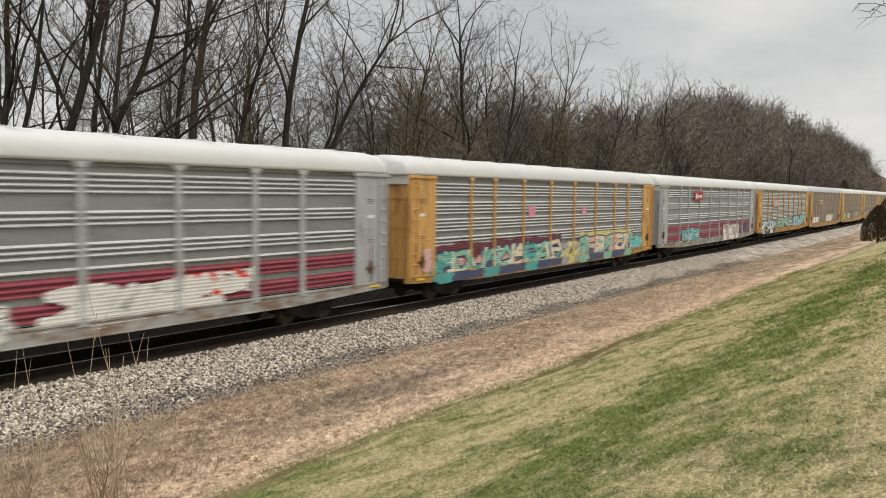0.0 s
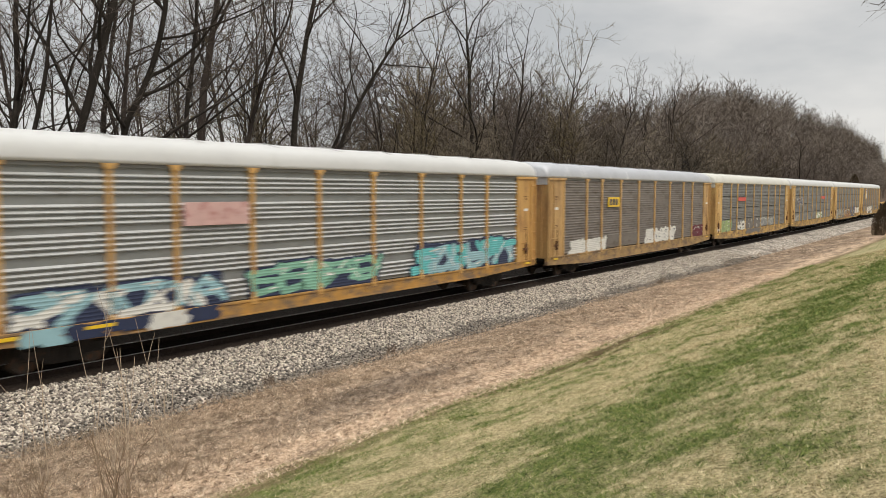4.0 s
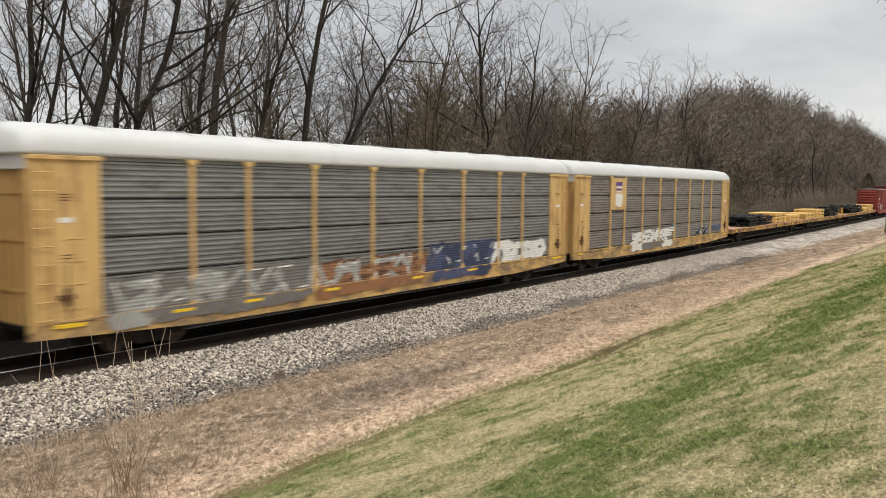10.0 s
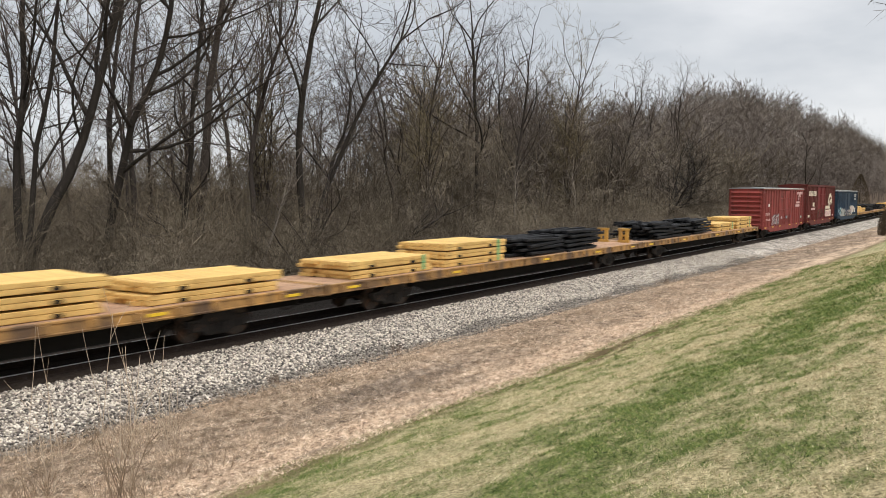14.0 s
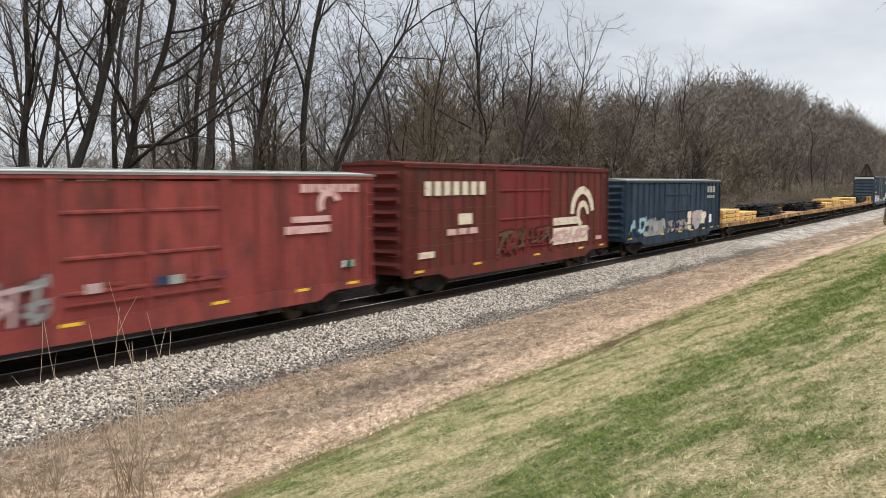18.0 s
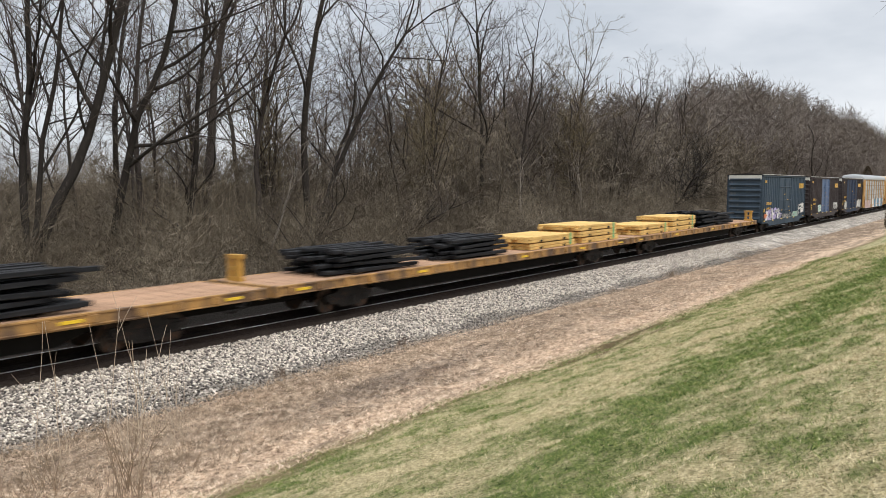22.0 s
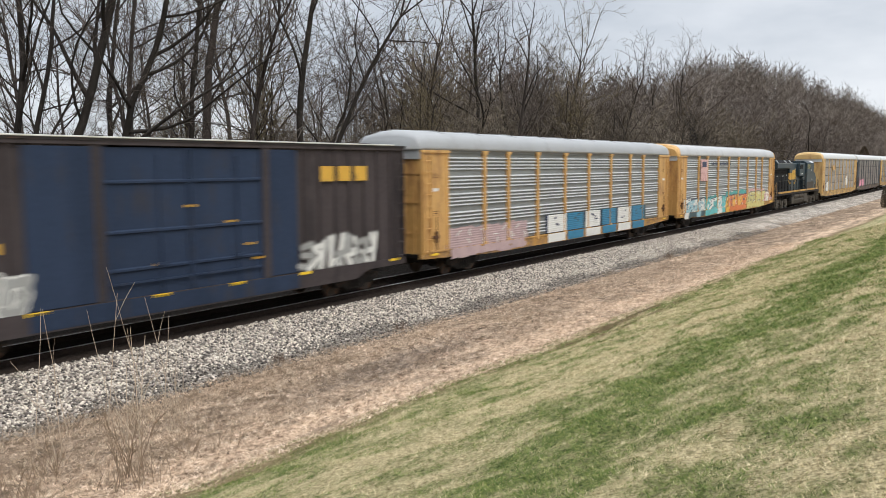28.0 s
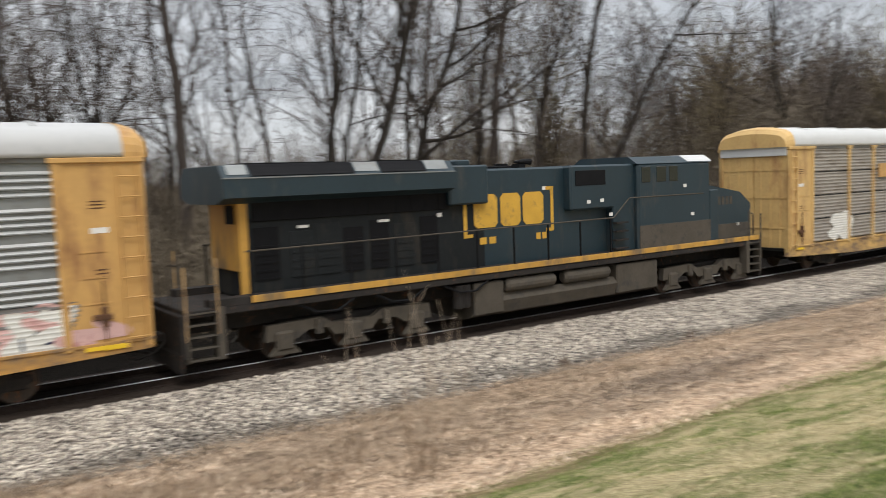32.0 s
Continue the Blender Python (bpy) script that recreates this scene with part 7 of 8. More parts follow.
part("shield", s, M["white"], c, "white shield shape")
s = Shape()
s.box(-8.45, -7.65, -1.62, -1.605, 4.33, 4.43)
s.box(-8.5, -7.6, -1.62, -1.605, 4.58, 4.8)
part("shield_top", s, M["purple"], c)
graffiti(c, -5.8, 0.8, 1.0, 2.05, 4, ["whitespray"], "smoke", 24, fat=0.22, label="large white graffiti on a dark ground", under=((0.0, 0.8, "smoke"),))
paint_cloud(c, 1.2, 2.0, 0.9, 0.4, "blue", 124)
graffiti(c, 5.4, 8.4, 1.2, 1.9, 4, ["smoke", "box_blue"], None, 25, fat=0.2, label="dim blue scrawl")
graffiti(c, 9.4, 11.6, 1.3, 1.9, 2, ["navy_soft"], None, 125, fat=0.3, label="dim blue scrawl")

# flatcars with timber
FLAT_LABEL = "orange-yellow flatcar with a worn plank deck"
LOADS = []


def load(flat_no, u0, u1, layers, kind, strap=False):
    """A stack between two places along the train, on the deck."""
    label = "stack of fresh yellow timbers strapped on a flatcar" if kind == "lumber" else "pile of black creosoted ties on a flatcar"
    length = round(u1 - u0, 1)
    LOADS.append((timber_stack(label, length, layers, kind, seed=int(u0 * 10), strap=strap), (u0 + u1) / 2))


flats = [((253.3, 281.3), ()), ((281.6, 309.6), ((13.55, -0.6), (13.55, 0.75))), ((310.0, 338.2), ()),
         ((400.3, 427.9), ()), ((428.4, 456.2), ((-13.6, 0.7),)), ((456.7, 484.9), ((13.2, -1.1),))]
for (a, b), st in flats:
    join(flatcar(FLAT_LABEL, (b - a) / 2, st), (a + b) / 2)
for args in ((1, 258.4, 267.6, 3, "creosote"), (1, 268.7, 273.6, 3, "lumber"), (1, 274.9, 279.6, 2, "lumber"),
             (2, 283.1, 287.9, 2, "lumber", True), (2, 288.8, 293.6, 3, "lumber", True), (2, 295.0, 304.0, 3, "creosote"),
             (3, 312.0, 319.5, 3, "creosote"), (3, 320.4, 325.6, 4, "creosote"), (3, 326.7, 331.5, 2, "lumber", True), (3, 332.3, 337.1, 3, "lumber", True),
             (4, 401.3, 406.1, 3, "lumber"), (4, 406.8, 411.6, 2, "lumber"), (4, 413.0, 422.2, 3, "creosote"),
             (5, 431.5, 437.8, 3, "creosote"), (5, 438.6, 443.6, 3, "creosote"), (5, 444.9, 449.7, 2, "lumber", True), (5, 450.4, 455.2, 3, "lumber", True),
             (6, 458.8, 463.6, 2, "lumber", True), (6, 464.3, 469.1, 3, "lumber", True), (6, 470.4, 478.5, 3, "creosote")):
    load(*args)

# boxcars
c = join(boxcar("faded red boxcar with white emblem and scattered graffiti", "box_red_bright", 4.72, 9.15, "galv", 1.1, rim="white"), 349.2)
y = -1.54
s = Shape()
arc_band(s, 6.9, 3.75, 0.28, 0.55, 0.3, 3.6, y)
s.box(4.9, 6.9, y - 0.006, y + 0.004, 2.85, 3.1)
s.box(5.2, 6.9, y - 0.006, y + 0.004, 3.2, 3.4)
part("emblem", s, M["pinkish"], c, "faded white emblem shape")
bars(c, "lettering", 5.6, 8.4, 4.15, 4.42, 8, "pinkish", y, 0.2)
bars(c, "reporting_mark", -8.2, -6.4, 2.2, 2.45, 4, "pinkish", y, 0.5)
bars(c, "reporting_mark", -8.0, -6.2, 1.7, 1.88, 6, "pinkish", y, 0.5)
plate(c, "notice", -7.2, -6.7, 3.0, 3.3, "white", y, 0.01)
graffiti(c, -5.6, -2.6, 1.2, 2.3, 6, ["dusty_pink", "greypaint", "galv"], "oxblood", 31, y, 0.1, "thin pale graffiti")
for x, mt in ((-1.8, "dusty_pink"), (0.6, "greypaint"), (2.2, "oxblood"), (0.2, "navy"), (7.6, "mint"), (7.5, "white")):
    plate(c, "notice", x, x + 0.45, 1.75 if x < 5 else 1.62, 2.0 if x < 5 else 1.85, mt, -1.55, 0.01)
reflectors(c, (-8.2, -5.2, -2.2, 2.3, 5.6, 8.0), 1.02)

c = join(boxcar("dark red boxcar with large cream emblem and lettering", "box_red", 5.17, 9.2, "box_red", 0.8, "door_red", "box_red", rim=None, belts=(2.0, 2.7, 3.4, 4.1)), 369.3)
s = Shape()
arc_band(s, 5.95, 2.85, 1.0, 1.4, 0.1, 3.14159, y)
part("emblem", s, M["cream"], c, "large cream emblem arch")
s = Shape()
arc_band(s, 6.0, 2.8, 0.4, 0.72, 0.0, 4.4, y - 0.002)
part("emblem", s, M["cream"], c, "smaller cream arch inside the large one")
plate(c, "emblem_bar", 2.5, 5.6, 2.35, 2.72, "cream", y, 0.004, "cream stripe of the emblem")
plate(c, "emblem_bar", 2.5, 6.6, 1.4, 2.22, "cream", y, 0.004, "cream panel with grey scrawl")
graffiti(c, 2.6, 6.4, 1.5, 2.1, 6, ["pinkish", "dusty_pink"], None, 32, y - 0.006, 0.12)
graffiti(c, -2.3, -0.4, 1.3, 2.4, 3, ["rusted", "door_red"], "near_black", 36, y - 0.02, 0.16, "dark scrawl on the door")
graffiti(c, 0.5, 2.2, 1.5, 2.4, 3, ["rusted", "door_red"], "near_black", 37, y - 0.02, 0.16, "dark scrawl on the door")
bars(c, "lettering", -7.9, -3.4, 3.95, 4.5, 7, "cream", y, 0.32, "row of cream lettering blocks")
bars(c, "reporting_mark", -6.4, -4.0, 2.35, 2.6, 3, "pinkish", y, 0.2)
plate(c, "notice", -5.6, -4.6, 2.75, 3.2, "cream", y, 0.006)
plate(c, "notice", -8.3, -7.3, 1.55, 1.8, "cream", y, 0.006)
plate(c, "notice", 7.6, 8.3, 1.4, 1.6, "pinkish", y, 0.006)
reflectors(c, (-8.3, -4.2, 1.0, 5.8, 8.4), 1.03)

c = join(boxcar("slate blue boxcar with faded lettering and grey graffiti", "box_blue", 4.56, 9.2, "galv", 0.9, rim="roof_cream"), 390.3)
bars(c, "lettering", 6.0, 8.0, 3.7, 4.15, 3, "greypaint", y, 0.3)
bars(c, "reporting_mark", 6.0, 7.8, 3.3, 3.5, 4, "greypaint", y)
graffiti(c, -8.4, -6.3, 1.3, 2.3, 3, ["skyblue", "box_navy"], "box_navy", 33, y, 0.2)
graffiti(c, -6.1, -2.7, 1.05, 2.2, 5, ["greypaint", "galv"], "smoke", 133, y, 0.24, "worn grey graffiti")
graffiti(c, -2.6, 1.6, 1.1, 2.0, 8, ["smoke", "galv", "dusty_pink"], "box_navy", 34, y, 0.14)
graffiti(c, 1.8, 5.2, 1.15, 2.5, 4, ["cream", "dusty_pink", "greypaint"], "greypaint", 35, y, 0.34, "pale rounded graffiti")
plate(c, "notice", 6.5, 7.1, 1.5, 2.1, "white", y, 0.006)
reflectors(c, (-8.6, -3.2, 0.2, 2.6, 5.2, 7.2, 8.8), 1.1)

BLUE = (("grimy blue-black boxcar with yellow lettering and lilac graffiti", "box_dusk", None, "box_dusk", 495.95),
        ("grimy brown-black boxcar with blue doors", "box_brown", "door_blue", "box_brown", 517.1),
        ("dark brown boxcar with navy doors and yellow lettering", "box_brown", "box_navy", "box_brown", 538.0))
for k, (lab, body, door, end, u) in enumerate(BLUE):
    c = join(boxcar(lab, body, 5.2 if k else 5.25, 9.05, "steel_dark", 0.75, door, end, rim="roof_cream", pale_end=True, door_x=-0.55 if k == 2 else 0.0, door_w=2.65 if k == 2 else 2.45), u)
    bars(c, "lettering", *((4.6, 7.1) if k == 2 else (6.1, 8.3)), 4.0, 4.5, 3, "let_yellow", y, 0.25, "yellow lettering blocks")
    bars(c, "reporting_mark", -7.6, -5.6, 2.55, 2.8, 6, "let_yellow", y, 0.5)
    bars(c, "reporting_mark", -7.4, -5.9, 2.1, 2.3, 4, "let_yellow", y, 0.5)
    plate(c, "notice", -8.6, -8.1, 1.6 if k else 1.9, 2.2, "sign_yellow", y, 0.006)
    plate(c, "notice", -8.3, -7.6, 4.55, 4.75, "let_yellow", y, 0.006)
    reflectors(c, (-8.3, -5.0, -1.6, 1.0, 3.8, 8.4), 1.05)
    for x, z in ((-1.8, 1.9), (0.6, 2.9), (1.3, 2.2), (-0.8, 3.4), (1.6, 1.75)):
        bars(c, "stencil", x, x + 0.5, z, z + 0.07, 4, "let_yellow", -1.545, 0.5)
    if k == 0:
        graffiti(c, -7.6, -1.6, 1.0, 2.2, 8, ["whitespray", "lilac", "greypaint"], "lilac", 41, y, 0.2, "lilac and white graffiti")
        graffiti(c, 3.2, 5.6, 1.1, 1.7, 5, ["greypaint", "mint"], None, 42, y, 0.24)
        graffiti(c, -1.2, 2.6, 1.0, 1.6, 7, ["smoke", "greypaint"], None, 48, y, 0.16, "dim grey scrawl")
        graffiti(c, 5.9, 8.4, 1.4, 2.5, 4, ["whitespray"], None, 43, y, 0.14)
        plate(c, "paint_patch", -8.6, -6.9, 1.35, 1.75, "orange", y, 0.006)
    elif k == 1:
        graffiti(c, -4.4, -2.7, 1.2, 2.1, 3, ["whitespray", "mint"], None, 44, y, 0.22)
        graffiti(c, 5.6, 8.2, 1.3, 2.2, 4, ["greypaint", "whitespray"], None, 45, y, 0.14)
    else:
        graffiti(c, -6.8, -5.3, 1.1, 2.1, 4, ["whitespray", "greypaint"], None, 46, y, 0.2, "white scribble")
        graffiti(c, 3.7, 7.2, 1.1, 2.2, 8, ["greypaint", "whitespray"], "smoke", 47, y, 0.17)
        plate(c, "door_flank", -5.2, -3.46, 1.16, 5.0, "box_navy", -1.53, 0.012, "navy panel beside the doors")
        plate(c, "door_flank", 2.36, 3.5, 1.16, 5.0, "box_navy", -1.53, 0.012, "navy panel beside the doors")
        plate(c, "sill_patch", -5.2, 3.5, 0.66, 1.12, "box_navy", -1.552, 0.008, "navy stretch of the side sill")

c = join(autorack("yellow autorack railcar with blue and white block graffiti", "yellow", "galv", "roof_dull", "grouped", None, 0.22), 561.7)
block_paint(c, -3.3, 9.6, 1.2, 2.1, ["whitespray", "blue", "whitespray", "blue", "whitespray", "blue"], 50)
graffiti(c, -11.6, -5.6, 1.05, 2.0, 5, ["dusty_pink"], "dusty_pink", 58, label="faded pink graffiti", under=((0.0, 0.95, "dusty_pink"),))

c = join(autorack("yellow autorack railcar with multicoloured graffiti and pink plate", "yellow", "galv", "roof_grey", "grouped", None, 0.24, hoops=True), 590.65)
plate(c, "sign", -8.8, -7.2, 3.3, 4.85, "pinkish", -1.6, 0.02, "salmon plate with a shield")
plate(c, "shield_top", -8.5, -7.5, 4.3, 4.7, "navy", -1.622, 0.01)
bars(c, "lettering", -6.0, -0.8, 4.45, 4.65, 14, "navy", -1.53, 0.35)
graffiti(c, -12.0, -7.6, 1.0, 2.1, 5, ["whitespray", "skyblue"], "navy", 61, label="white and pale blue graffiti with dark edges", under=((-0.05, 0.9, "dark_teal"), (0.1, 0.7, "skyblue")))
graffiti(c, -7.3, -2.3, 0.95, 2.1, 5, ["aqua", "whitespray"], "dark_teal", 62, label="turquoise graffiti", under=((-0.05, 1.05, "teal"), (0.0, 0.6, "aqua")))
graffiti(c, -2.0, 3.8, 0.95, 2.1, 6, ["amber", "orange"], "navy", 63, label="orange, red and yellow graffiti", under=((0.3, 1.25, "teal"), (-0.05, 0.6, "orange"), (0.55, 0.95, "redspray")))
graffiti(c, 4.2, 10.0, 1.0, 2.15, 6, ["lemon"], "smoke", 64, label="lemon yellow graffiti with dark edges", under=((0.1, 1.2, "pinkish"), (0.0, 0.9, "lemon")))
graffiti(c, 10.1, 11.8, 1.05, 2.1, 2, ["pinkish", "whitespray"], "smoke", 165, label="pink and white graffiti", under=((0.0, 1.0, "pinkish"),))
graffiti(c, 11.9, 12.9, 1.0, 1.8, 1, ["pinkish"], None, 65, y=-1.56, fat=0.3)
reflectors(c, (12.6,), 1.02, -1.6, 0.8)

c = join(locomotive(), 616.0)

c = join(autorack("pale yellow autorack railcar with a white patch", "yellow_pale", "galv_tan", "roof_white", "plain", None, 0.16, hoops=True), 642.4)
plate(c, "sign", -6.7, -5.2, 3.7, 4.3, "yellow", -1.6, 0.015)
paint_cloud(c, -9.7, 1.75, 1.9, 1.3, "whitespray", 71)
paint_cloud(c, 4.7, 2.2, 2.2, 1.3, "whitespray", 72)
c = join(autorack("dark autorack railcar with pink graffiti and white roof", "dark_car", "galv_brown", "roof_white", "plain", None, 0.16), 670.9)
graffiti(c, -10.6, -6.4, 1.1, 2.3, 3, ["pink"], None, 73, fat=0.3)
c = join(autorack("yellow autorack railcar at the tail with white roof", "yellow_pale", "galv_dark", "roof_white", "plain", None, 0.16), 699.4)


# ---- grass, straw and weeds ----
def blade_field(name, xs, ys, zs, height, width, lean, seed, material, label, category, colours=None):
    """Many thin leaning blades."""
    r = np.random.default_rng(seed)
    n = len(xs)
    h = height * (0.5 + r.random(n))
    a = r.random(n) * 6.283
    w = width * (0.6 + 0.8 * r.random(n))
    l = lean * (0.3 + 1.2 * r.random(n)) * h
    b = 9.0 * lumps(xs, ys, seed + 1, 0.35, 0.25, 2) + 4.0 * r.random(n)
    base = np.stack([xs, ys, zs], -1)
    side = np.stack([np.cos(a) * w / 2, np.sin(a) * w / 2, 0 * w], -1)
    bend_v = np.stack([np.cos(b) * l, np.sin(b) * l, 0 * l], -1)
    up = np.stack([0 * h, 0 * h, h], -1)
    v = np.stack([base - side, base + side, base + 0.85 * up + bend_v], 1).reshape(-1, 3)
    f = np.arange(3 * n).reshape(-1, 3)
    me = bulk(name, v, f, [material])
    return tagged(new(name, me), label, category, kind="stuff")


def along_bend(x, v):
    return v + 0.5 * BEND * np.maximum(x, 0) ** 2


def grasses():
    r = np.random.default_rng(21)
    # mown bank: green tufts and dead straw mixed
    n = 620000
    x = 2.2 + 50 * r.random(n) ** 2.0
    v = 9.5 - 9.4 * r.random(n) ** 0.8
    keep = (x > 2.2 + 0.25 * (9 - v)) | (v > 3)
    x, v = x[keep], v[keep]
    bare = r.random(len(x)) < 1.2 * ruts(x, v)
    x, v = x[~bare], v[~bare]
    p = greenness(x, v)
    g = r.random(len(x)) < np.clip(0.5 + 3.2 * (p - 0.48), 0.05, 0.93)
    tall = np.where(g, 0.6 + 1.0 * np.clip(p - 0.25, 0, 0.9), 0.9)
    green = island_material("green_grass_blades", ((0.0, (0.018, 0.032, 0.010)), (0.4, (0.105, 0.155, 0.036)), (0.75, (0.22, 0.26, 0.075)), (1.0, (0.48, 0.44, 0.2))), clump=14.0)
    straw = island_material("dead_grass_blades", ((0.0, (0.12, 0.09, 0.045)), (0.35, (0.44, 0.36, 0.19)), (1.0, (0.86, 0.74, 0.48))), clump=14.0)
    for sel, nm, mt, lab, hh in ((g, "lawn_grass", green, "short green grass on the mown bank", 0.058), (~g, "lawn_straw", straw, "dead straw-coloured grass mixed into the bank", 0.048)):
        xs, vs = x[sel], v[sel]
        ys = along_bend(xs, vs)
        blade_field(nm, xs, ys, ground_z(xs, ys) - 0.005, hh * tall[sel] * (0.46 + 0.022 * xs), 0.0032 + 0.0006 * xs, 1.2, 31, mt, lab, "grass")
    # dry verge between the bank and the stones
    n = 330000
    x = 1.5 + 50 * r.random(n) ** 1.7
    v = 8.9 + 7.0 * r.random(n)
    p = lumps(x, v, 9, 1.2, 0.7)
    keep = (r.random(n) < 0.25 + 1.1 * (p - 0.25)) & (r.random(n) > 0.9 * ruts(x, v))
    x, v = x[keep], v[keep]
    y = along_bend(x, v)
    blade_field("verge_straw", x, y, ground_z(x, y) - 0.004, 0.055, 0.0105 * (1 + 0.03 * x), 2.2, 33,
                island_material("matted_straw_blades", ((0.0, (0.04, 0.025, 0.017)), (0.25, (0.26, 0.175, 0.118)), (0.52, (0.70, 0.515, 0.355)), (1.0, (0.97, 0.81, 0.63))), clump=7.0), "matted pinkish-tan dry grass on the verge", "grass")
    # dead leaves and clods lying in it
    n = 26000
    x = 1.5 + 45 * r.random(n) ** 1.6
    v = 8.9 + 6.8 * r.random(n) ** 0.8
    keep = lumps(x, v, 17, 0.9, 0.6) > 0.42
    x, v = x[keep], v[keep]
    y = along_bend(x, v)
    blade_field("dead_leaves", x, y, ground_z(x, y) + 0.004, 0.018, 0.022, 0.9, 37,
                island_material("dead_leaf_litter", ((0.0, (0.09, 0.055, 0.036)), (0.5, (0.20, 0.12, 0.075)), (0.85, (0.32, 0.21, 0.14)), (1.0, (0.55, 0.42, 0.3)))), "brown dead leaves and clods in the verge", "leaves")
    # flattened stalks in tangles
    n = 75000
    x = 2 + 60 * r.random(n) ** 1.6
    v = 10.6 + 4.9 * r.random(n) ** 0.75
    keep = lumps(x, v, 23, 2.6, 0.9) > 0.52 - 0.14 * (x < 13) * (v > 11.2)
    x, v = x[keep], v[keep]
    y = along_bend(x, v)
    blade_field("fallen_stalks", x, y, ground_z(x, y) + 0.01, 0.085, 0.0065, 3.0, 39,
                island_material("fallen_stalk", ((0.0, (0.055, 0.042, 0.034)), (0.4, (0.19, 0.14, 0.10)), (0.7, (0.42, 0.32, 0.23)), (1.0, (0.80, 0.65, 0.48))), clump=5.0), "flattened tangle of dead stalks on the verge", "stalks")
    # one heaped patch of broken grey stalks
    n = 6500
    x, v = 15.6 + 2.3 * r.standard_normal(n), 12.3 + 0.55 * r.standard_normal(n)
    v = v + 0.04 * (x - 15.6)
    y = along_bend(x, v)
    heap = 0.14 * np.exp(-((x - 15.6) / 2.6) ** 2 - ((v - 12.3) / 0.7) ** 2) * r.random(n)
    blade_field("stalk_heap", x, y, ground_z(x, y) + heap, 0.07, 0.010, 4.0, 43,
                island_material("broken_stalk", ((0.0, (0.035, 0.026, 0.022)), (0.5, (0.19, 0.145, 0.112)), (0.8, (0.42, 0.33, 0.25)), (1.0, (0.74, 0.61, 0.48))), clump=3.0), "low heap of broken dead stalks on the verge", "stalks")
    # taller dead grass near the stones, thickest in the foreground
    n = 60000
    x = 1.0 + 75 * r.random(n) ** 2.1
    v = 10.7 + 4.9 * r.random(n) ** 0.75
    p = lumps(x, v, 14, 1.6, 0.8)
    keep = p > 0.46 + 0.004 * x
    x, v, p = x[keep], v[keep], p[keep]
    y = along_bend(x, v)
    near = np.where(x < 12, 1.35, 1.0)
    blade_field("tall_dead_grass", x, y, ground_z(x, y) - 0.01, 0.2 * near * (0.4 + 1.2 * p), 0.006, 0.7, 35,
                island_material("tall_dead_blades", ((0.0, (0.11, 0.08, 0.057)), (0.45, (0.30, 0.225, 0.155)), (0.8, (0.54, 0.41, 0.285)), (1.0, (0.80, 0.65, 0.48))), clump=4.0), "thin tall dead grass along the ballast", "grass")


grasses()


def weed(x, v, name, label, height, stems, seed, spread=0.25, sub=3, r0=0.006, mt="stalk", curve=0.10):
    """A clump of dead stalks."""
    rng = random.Random(seed)
    y = v + bend(x)
    t = root(name, label, "weed", "", pose(x, y, float(max(ground_z(x, y), bed_z(v) if v > 15.5 else -9))))
    s = Shape()
    for _ in range(stems):
        a = rng.uniform(0, 6.28)
        d = Vector((spread * math.cos(a) * rng.random(), spread * math.sin(a) * rng.random(), 1)).normalized()
        p = Vector((0.12 * rng.uniform(-1, 1) * spread * 4, 0.12 * rng.uniform(-1, 1) * spread * 4, -0.03))
        pts, dirs, _r = limb(s, rng, p, d, height * rng.uniform(0.55, 1.0), r0, r0 * 0.4, 5, curve, 0.0, 4)
        for _k in range(sub):
            i = rng.randrange(1, 5)
            limb(s, rng, pts[i], turned(dirs[i], rng.uniform(0.3, 0.8), rng.uniform(0, 6.28)), height * rng.uniform(0.12, 0.3), r0 * 0.6, r0 * 0.3, 2, 0.12, 0.05, 3)
    part("stem_clump", s, M[mt], t)
    return t


# the branching dead weed at the near verge, and the single stalks round it
weed(7.45, 11.1, "dead_weed", "tall branching dead weed with thin grey-brown stalks", 1.25, 11, 1, 0.55, 6, 0.010)
weed(7.6, 11.2, "dead_weed", "very tall pale dead stalk leaning in the verge", 2.5, 2, 2, 0.08, 3, 0.011, "straw", 0.04)
weed(6.95, 12.4, "dead_weed", "tall dead weed with one pale bent stalk", 1.9, 2, 12, 0.16, 1, 0.010, "straw", 0.05)
weed(8.3, 12.6, "dead_weed", "tall dead weed with slender pale stalks", 1.8, 5, 3, 0.5, 1, 0.009, "straw", 0.05)
weed(10.2, 13.6, "dead_weed", "slender pale dead stalks leaning over the verge", 1.5, 4, 4, 0.45, 1, 0.009, "straw", 0.05)
weed(6.6, 12.2, "dead_weed", "clump of low dead stalks", 0.8, 14, 5, 0.6, 3, 0.007)
weed(5.9, 11.6, "dead_weed", "clump of low dead stalks", 0.75, 14, 6, 0.6, 3, 0.007)
weed(9.6, 12.9, "dead_weed", "thin dead stalks beside the ballast", 0.9, 8, 7, 0.4, 2, 0.007, "straw")
weed(7.0, 10.5, "dead_weed", "low tangle of dead stalks", 0.6, 20, 8, 0.9, 3, 0.007)
weed(8.6, 10.9, "dead_weed", "low tangle of dead stalks", 0.55, 18, 14, 0.9, 3, 0.007)
weed(5.2, 10.6, "dead_weed", "low tangle of dead stalks", 0.7, 18, 15, 0.8, 3, 0.007)
weed(1.9, 11.4, "dead_weed", "stout brown seed stalks in the verge", 0.95, 14, 9, 0.14, 2, 0.016)
weed(3.6, 11.8, "dead_weed", "clump of tall dead stalks in the verge", 1.1, 12, 16, 0.5, 3, 0.008)
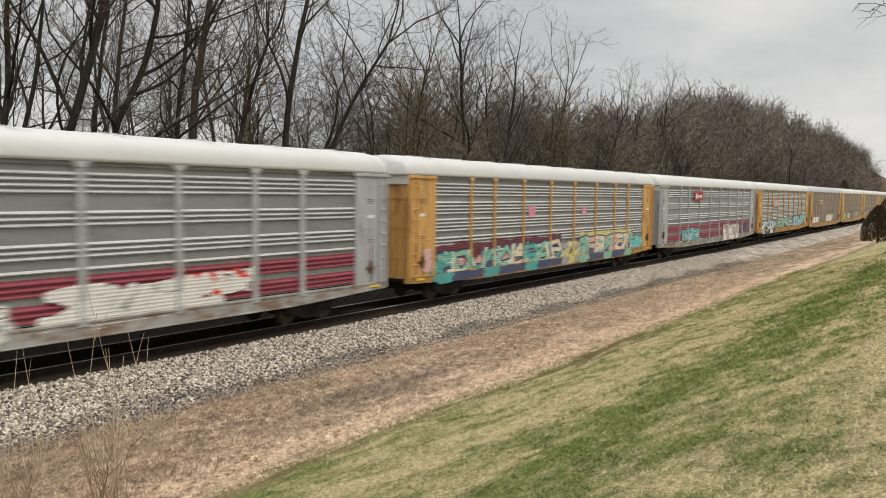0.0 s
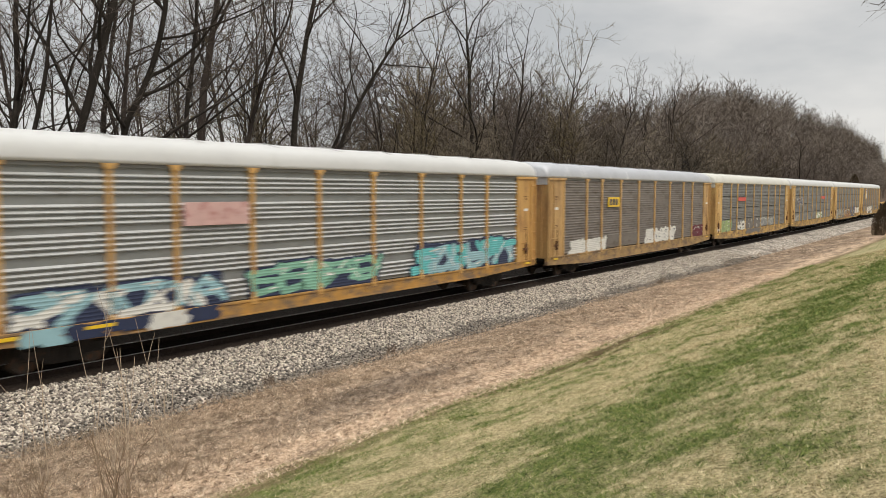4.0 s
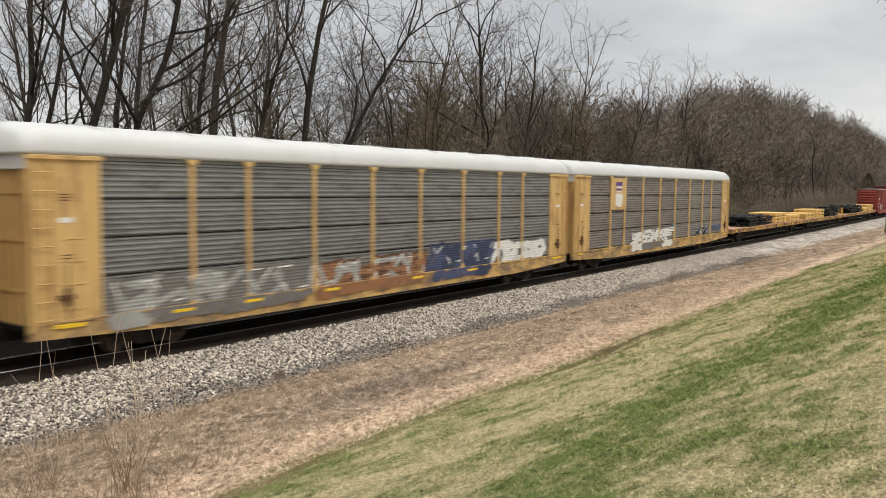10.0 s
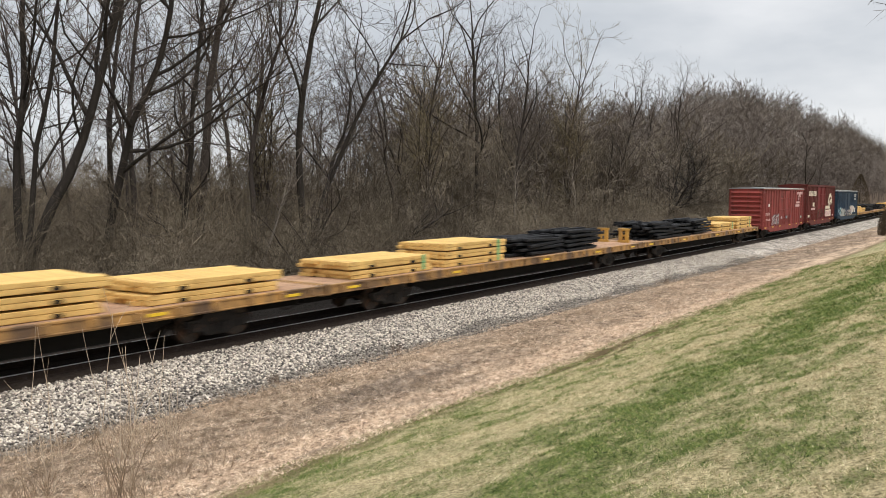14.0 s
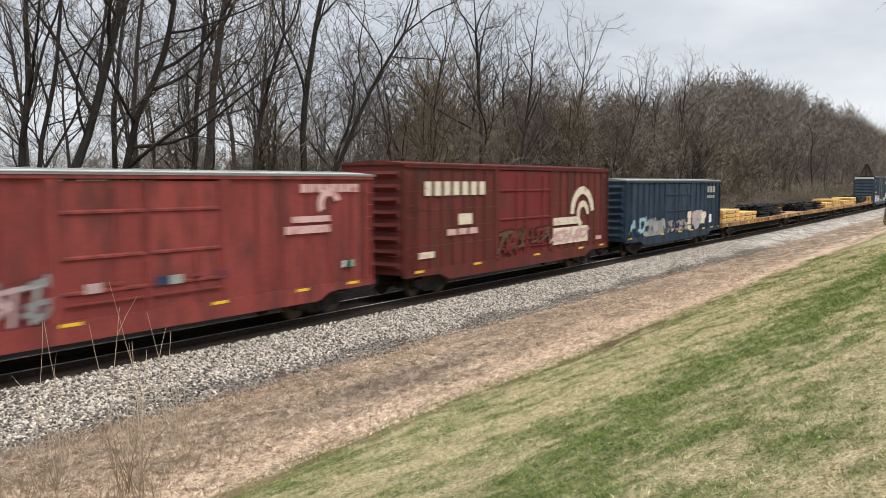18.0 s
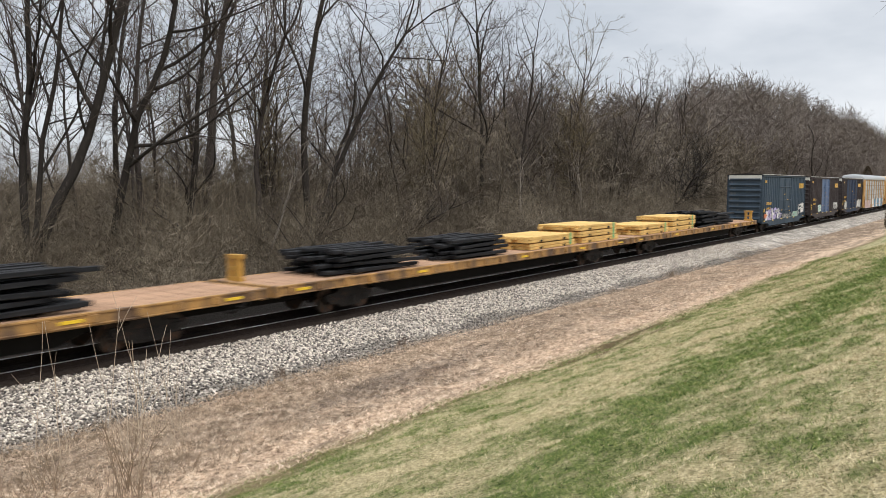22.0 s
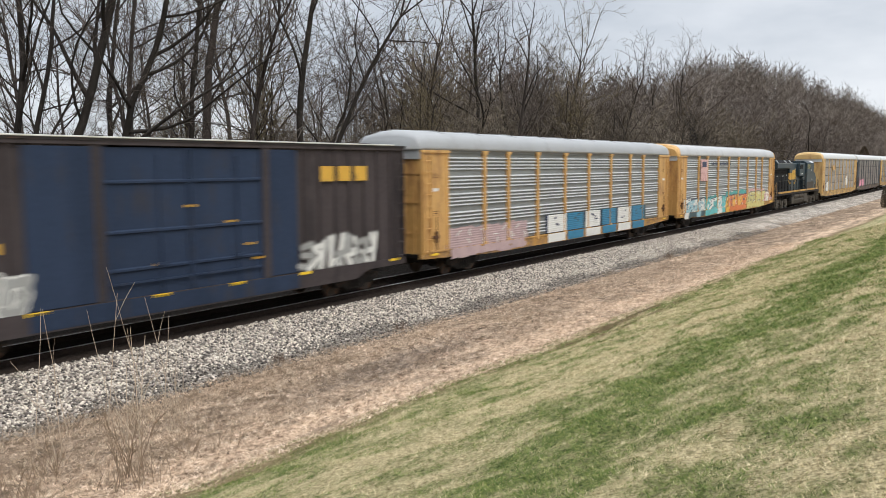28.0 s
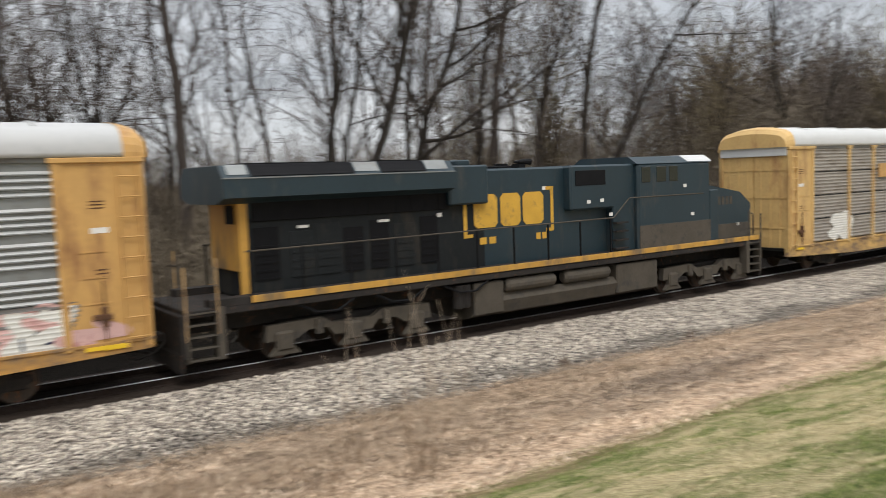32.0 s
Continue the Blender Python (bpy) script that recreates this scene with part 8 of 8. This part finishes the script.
for wx, wv, wh, sd in ((7.5, 14.0, 2.6, 67), (8.2, 14.2, 2.3, 61), (8.9, 14.0, 2.2, 62), (9.1, 14.3, 2.1, 63), (9.6, 14.1, 2.5, 64), (10.5, 14.2, 2.4, 65), (10.0, 13.9, 1.7, 66)):
    weed(wx, wv, "dead_weed", "tall thin pale dead stalk beside the ballast", wh * 1.3, 1, sd, 0.3, 1, 0.0095, "straw", 0.045)
for wx, wv, sd in ((20.06, 15.66, 20), (14.9, 15.7, 21), (44.15, 15.6, 22)):
    weed(wx, wv, "dry_tuft", "small brown feathery dry tuft at the foot of the ballast", 0.38, 30, sd, 0.32, 4, 0.0045, "tuft")
for wx, wv, sd in ((15.9, 12.1, 30), (15.2, 12.5, 31), (72, 13.0, 32), (13.4, 13.2, 33), (22, 12.2, 34), (17.2, 12.6, 35)):
    weed(wx, wv, "dry_tuft", "low tangle of dark dead stems on the verge", 0.2 if wx < 60 else 0.6, 12, sd, 1.6, 3, 0.006, "bark")


def low_weeds():
    """Straggling dead weeds along the verge far down the line."""
    rng = random.Random(8)
    protos = [scrub_shape(400 + k, 14, 0.6, 0.7, 3, 0.004) for k in range(4)]
    places = []
    for _ in range(300):
        x = 5 + 98 * rng.random() ** 1.3
        v = rng.uniform(13.6, 16.3) if rng.random() < 0.6 else rng.uniform(10.4, 14)
        y = v + bend(x)
        s = rng.uniform(0.5, 1.1) * (0.55 + 0.45 * min(x / 50, 1.6))
        places.append((rng.randrange(4), x, y, float(ground_z(x, y)), rng.uniform(0, 6.28), s, s * rng.uniform(0.6, 1.1)))
    spread_copies(protos, places, "verge_weeds", M["stalk"], "straggling dead weeds beside the ballast", "weeds")


low_weeds()


def juniper(x, v, height, width, seed, label, mt="needle"):
    """A dense evergreen: a stem with many small upward sprays."""
    rng = random.Random(seed)
    y = v + bend(x)
    t = root("juniper", label, "shrub", "", pose(x, y, float(ground_z(x, y))))
    s = Shape()
    s.tube([(0, 0, -0.1), (0.03, 0, height * 0.5), (0, 0, height * 0.95)], [0.11, 0.07, 0.02], 6)
    part("trunk", s, M["bark_dark"], t)
    c = Shape()
    for _ in range(5200):
        k = rng.random()
        a = rng.uniform(0, 6.28)
        z = 0.12 + (height - 0.12) * k
        r = width / 2 * math.sin(min(1.0, (1 - k) * 1.25 + 0.02) * 1.5708) ** 0.8 * rng.uniform(0.3, 1.0) ** 0.4
        p = Vector((r * math.cos(a), r * math.sin(a), z))
        d = Vector((0.6 * math.cos(a), 0.6 * math.sin(a), 1)).normalized()
        q = p + d * rng.uniform(0.08, 0.24)
        w = rng.uniform(0.016, 0.036)
        c.tube([tuple(p), tuple(p.lerp(q, 0.5)), tuple(q)], [w * 0.6, w, 0.01], 3)
    part("crown", c, M[mt], t, "dense dark rust-green sprays")
    return t


juniper(89, 8.8, 3.5, 3.0, 1, "rounded dark rust-brown juniper at the edge of the lawn")
juniper(95, 8.2, 4.7, 3.2, 2, "taller dark evergreen behind the juniper")
juniper(215, 27.5, 9.0, 4.5, 3, "dark conical evergreen at the wood's edge")

# a bare lawn tree whose branch tips reach into the view
lt = root("bare_tree", "leafless lawn tree with drooping fine twigs", "tree", "", pose(31, -1.2, float(ground_z(31, -1.2))))
tk, cr = bare_tree(55, 15, 0.22, (0.0, 0.02), fork=0.3, limbs=12, branches=5, twigs=4, spread=0.9)
part("trunk", tk.mesh("trunk", M["bark"], True), None, lt)
part("crown", cr.mesh("crown", M["twig"]), None, lt, "bare branches and fine twigs")


# ---- ties under the rails ----
def ties():
    me = Shape().box(-0.115, 0.115, -1.3, 1.3, -0.37, -0.182, 0.02).mesh("tie", M["tie"])
    for k in range(300):
        x = -14 + 0.5 * k
        o = part("tie", me, None, track_thing, m=pose(x, OFFSET + bend(x), 0, 0, 0, math.degrees(BEND * max(x, 0))))
    v, f = np.array([c.co for c in me.vertices]), None
    s = Shape()
    for k in range(560):
        x = 136 + 0.5 * k
        s.box(x - 0.115, x + 0.115, OFFSET + bend(x) - 1.3, OFFSET + bend(x) + 1.3, -0.37, -0.178)
    tagged(part("far_ties", s, M["tie"], track_thing, "dark timber ties far down the line"), kind="stuff")


ties()


# ---- what moves ----
def along(u, t):
    """Pose on the curved track of a thing whose place along the train is u."""
    x = u - SPEED * t - 1.35 * max(t - 31.0, 0.0) ** 1.5
    return pose(x, OFFSET + bend(x), 0, 0, 0, math.degrees(math.atan(BEND * max(x, 0.0))))


def motions():
    times = [2.0 * k for k in range(15)] + [30.0, 31.0, 31.25, 31.5, 31.75, 32.0]
    deck = Matrix.Translation((0, 0, 1.285))
    for car, u, wheels in ROLLING:
        walk(car, [(t, along(u, t)) for t in times])
        # the wheels roll while the car passes
        first, last = (u - 62) / SPEED, (u + 12) / SPEED
        steps = [k / FPS for k in range(0, 32 * FPS + 1) if first <= k / FPS <= last]
        for w in wheels:
            home = w.matrix_basis.copy()
            rows = [(t, home @ Matrix.Rotation(-SPEED * t / 0.455, 4, "Y")) for t in steps]
            if not rows:
                continue
            if steps[0] > 0.001:
                rows.insert(0, (0.0, rows[0][1]))
            if steps[-1] < 31.999:
                rows.append((32.0, rows[-1][1]))
            walk(w, rows)
    for stack, u in LOADS:
        walk(stack, [(t, along(u, t) @ deck) for t in times])


motions()
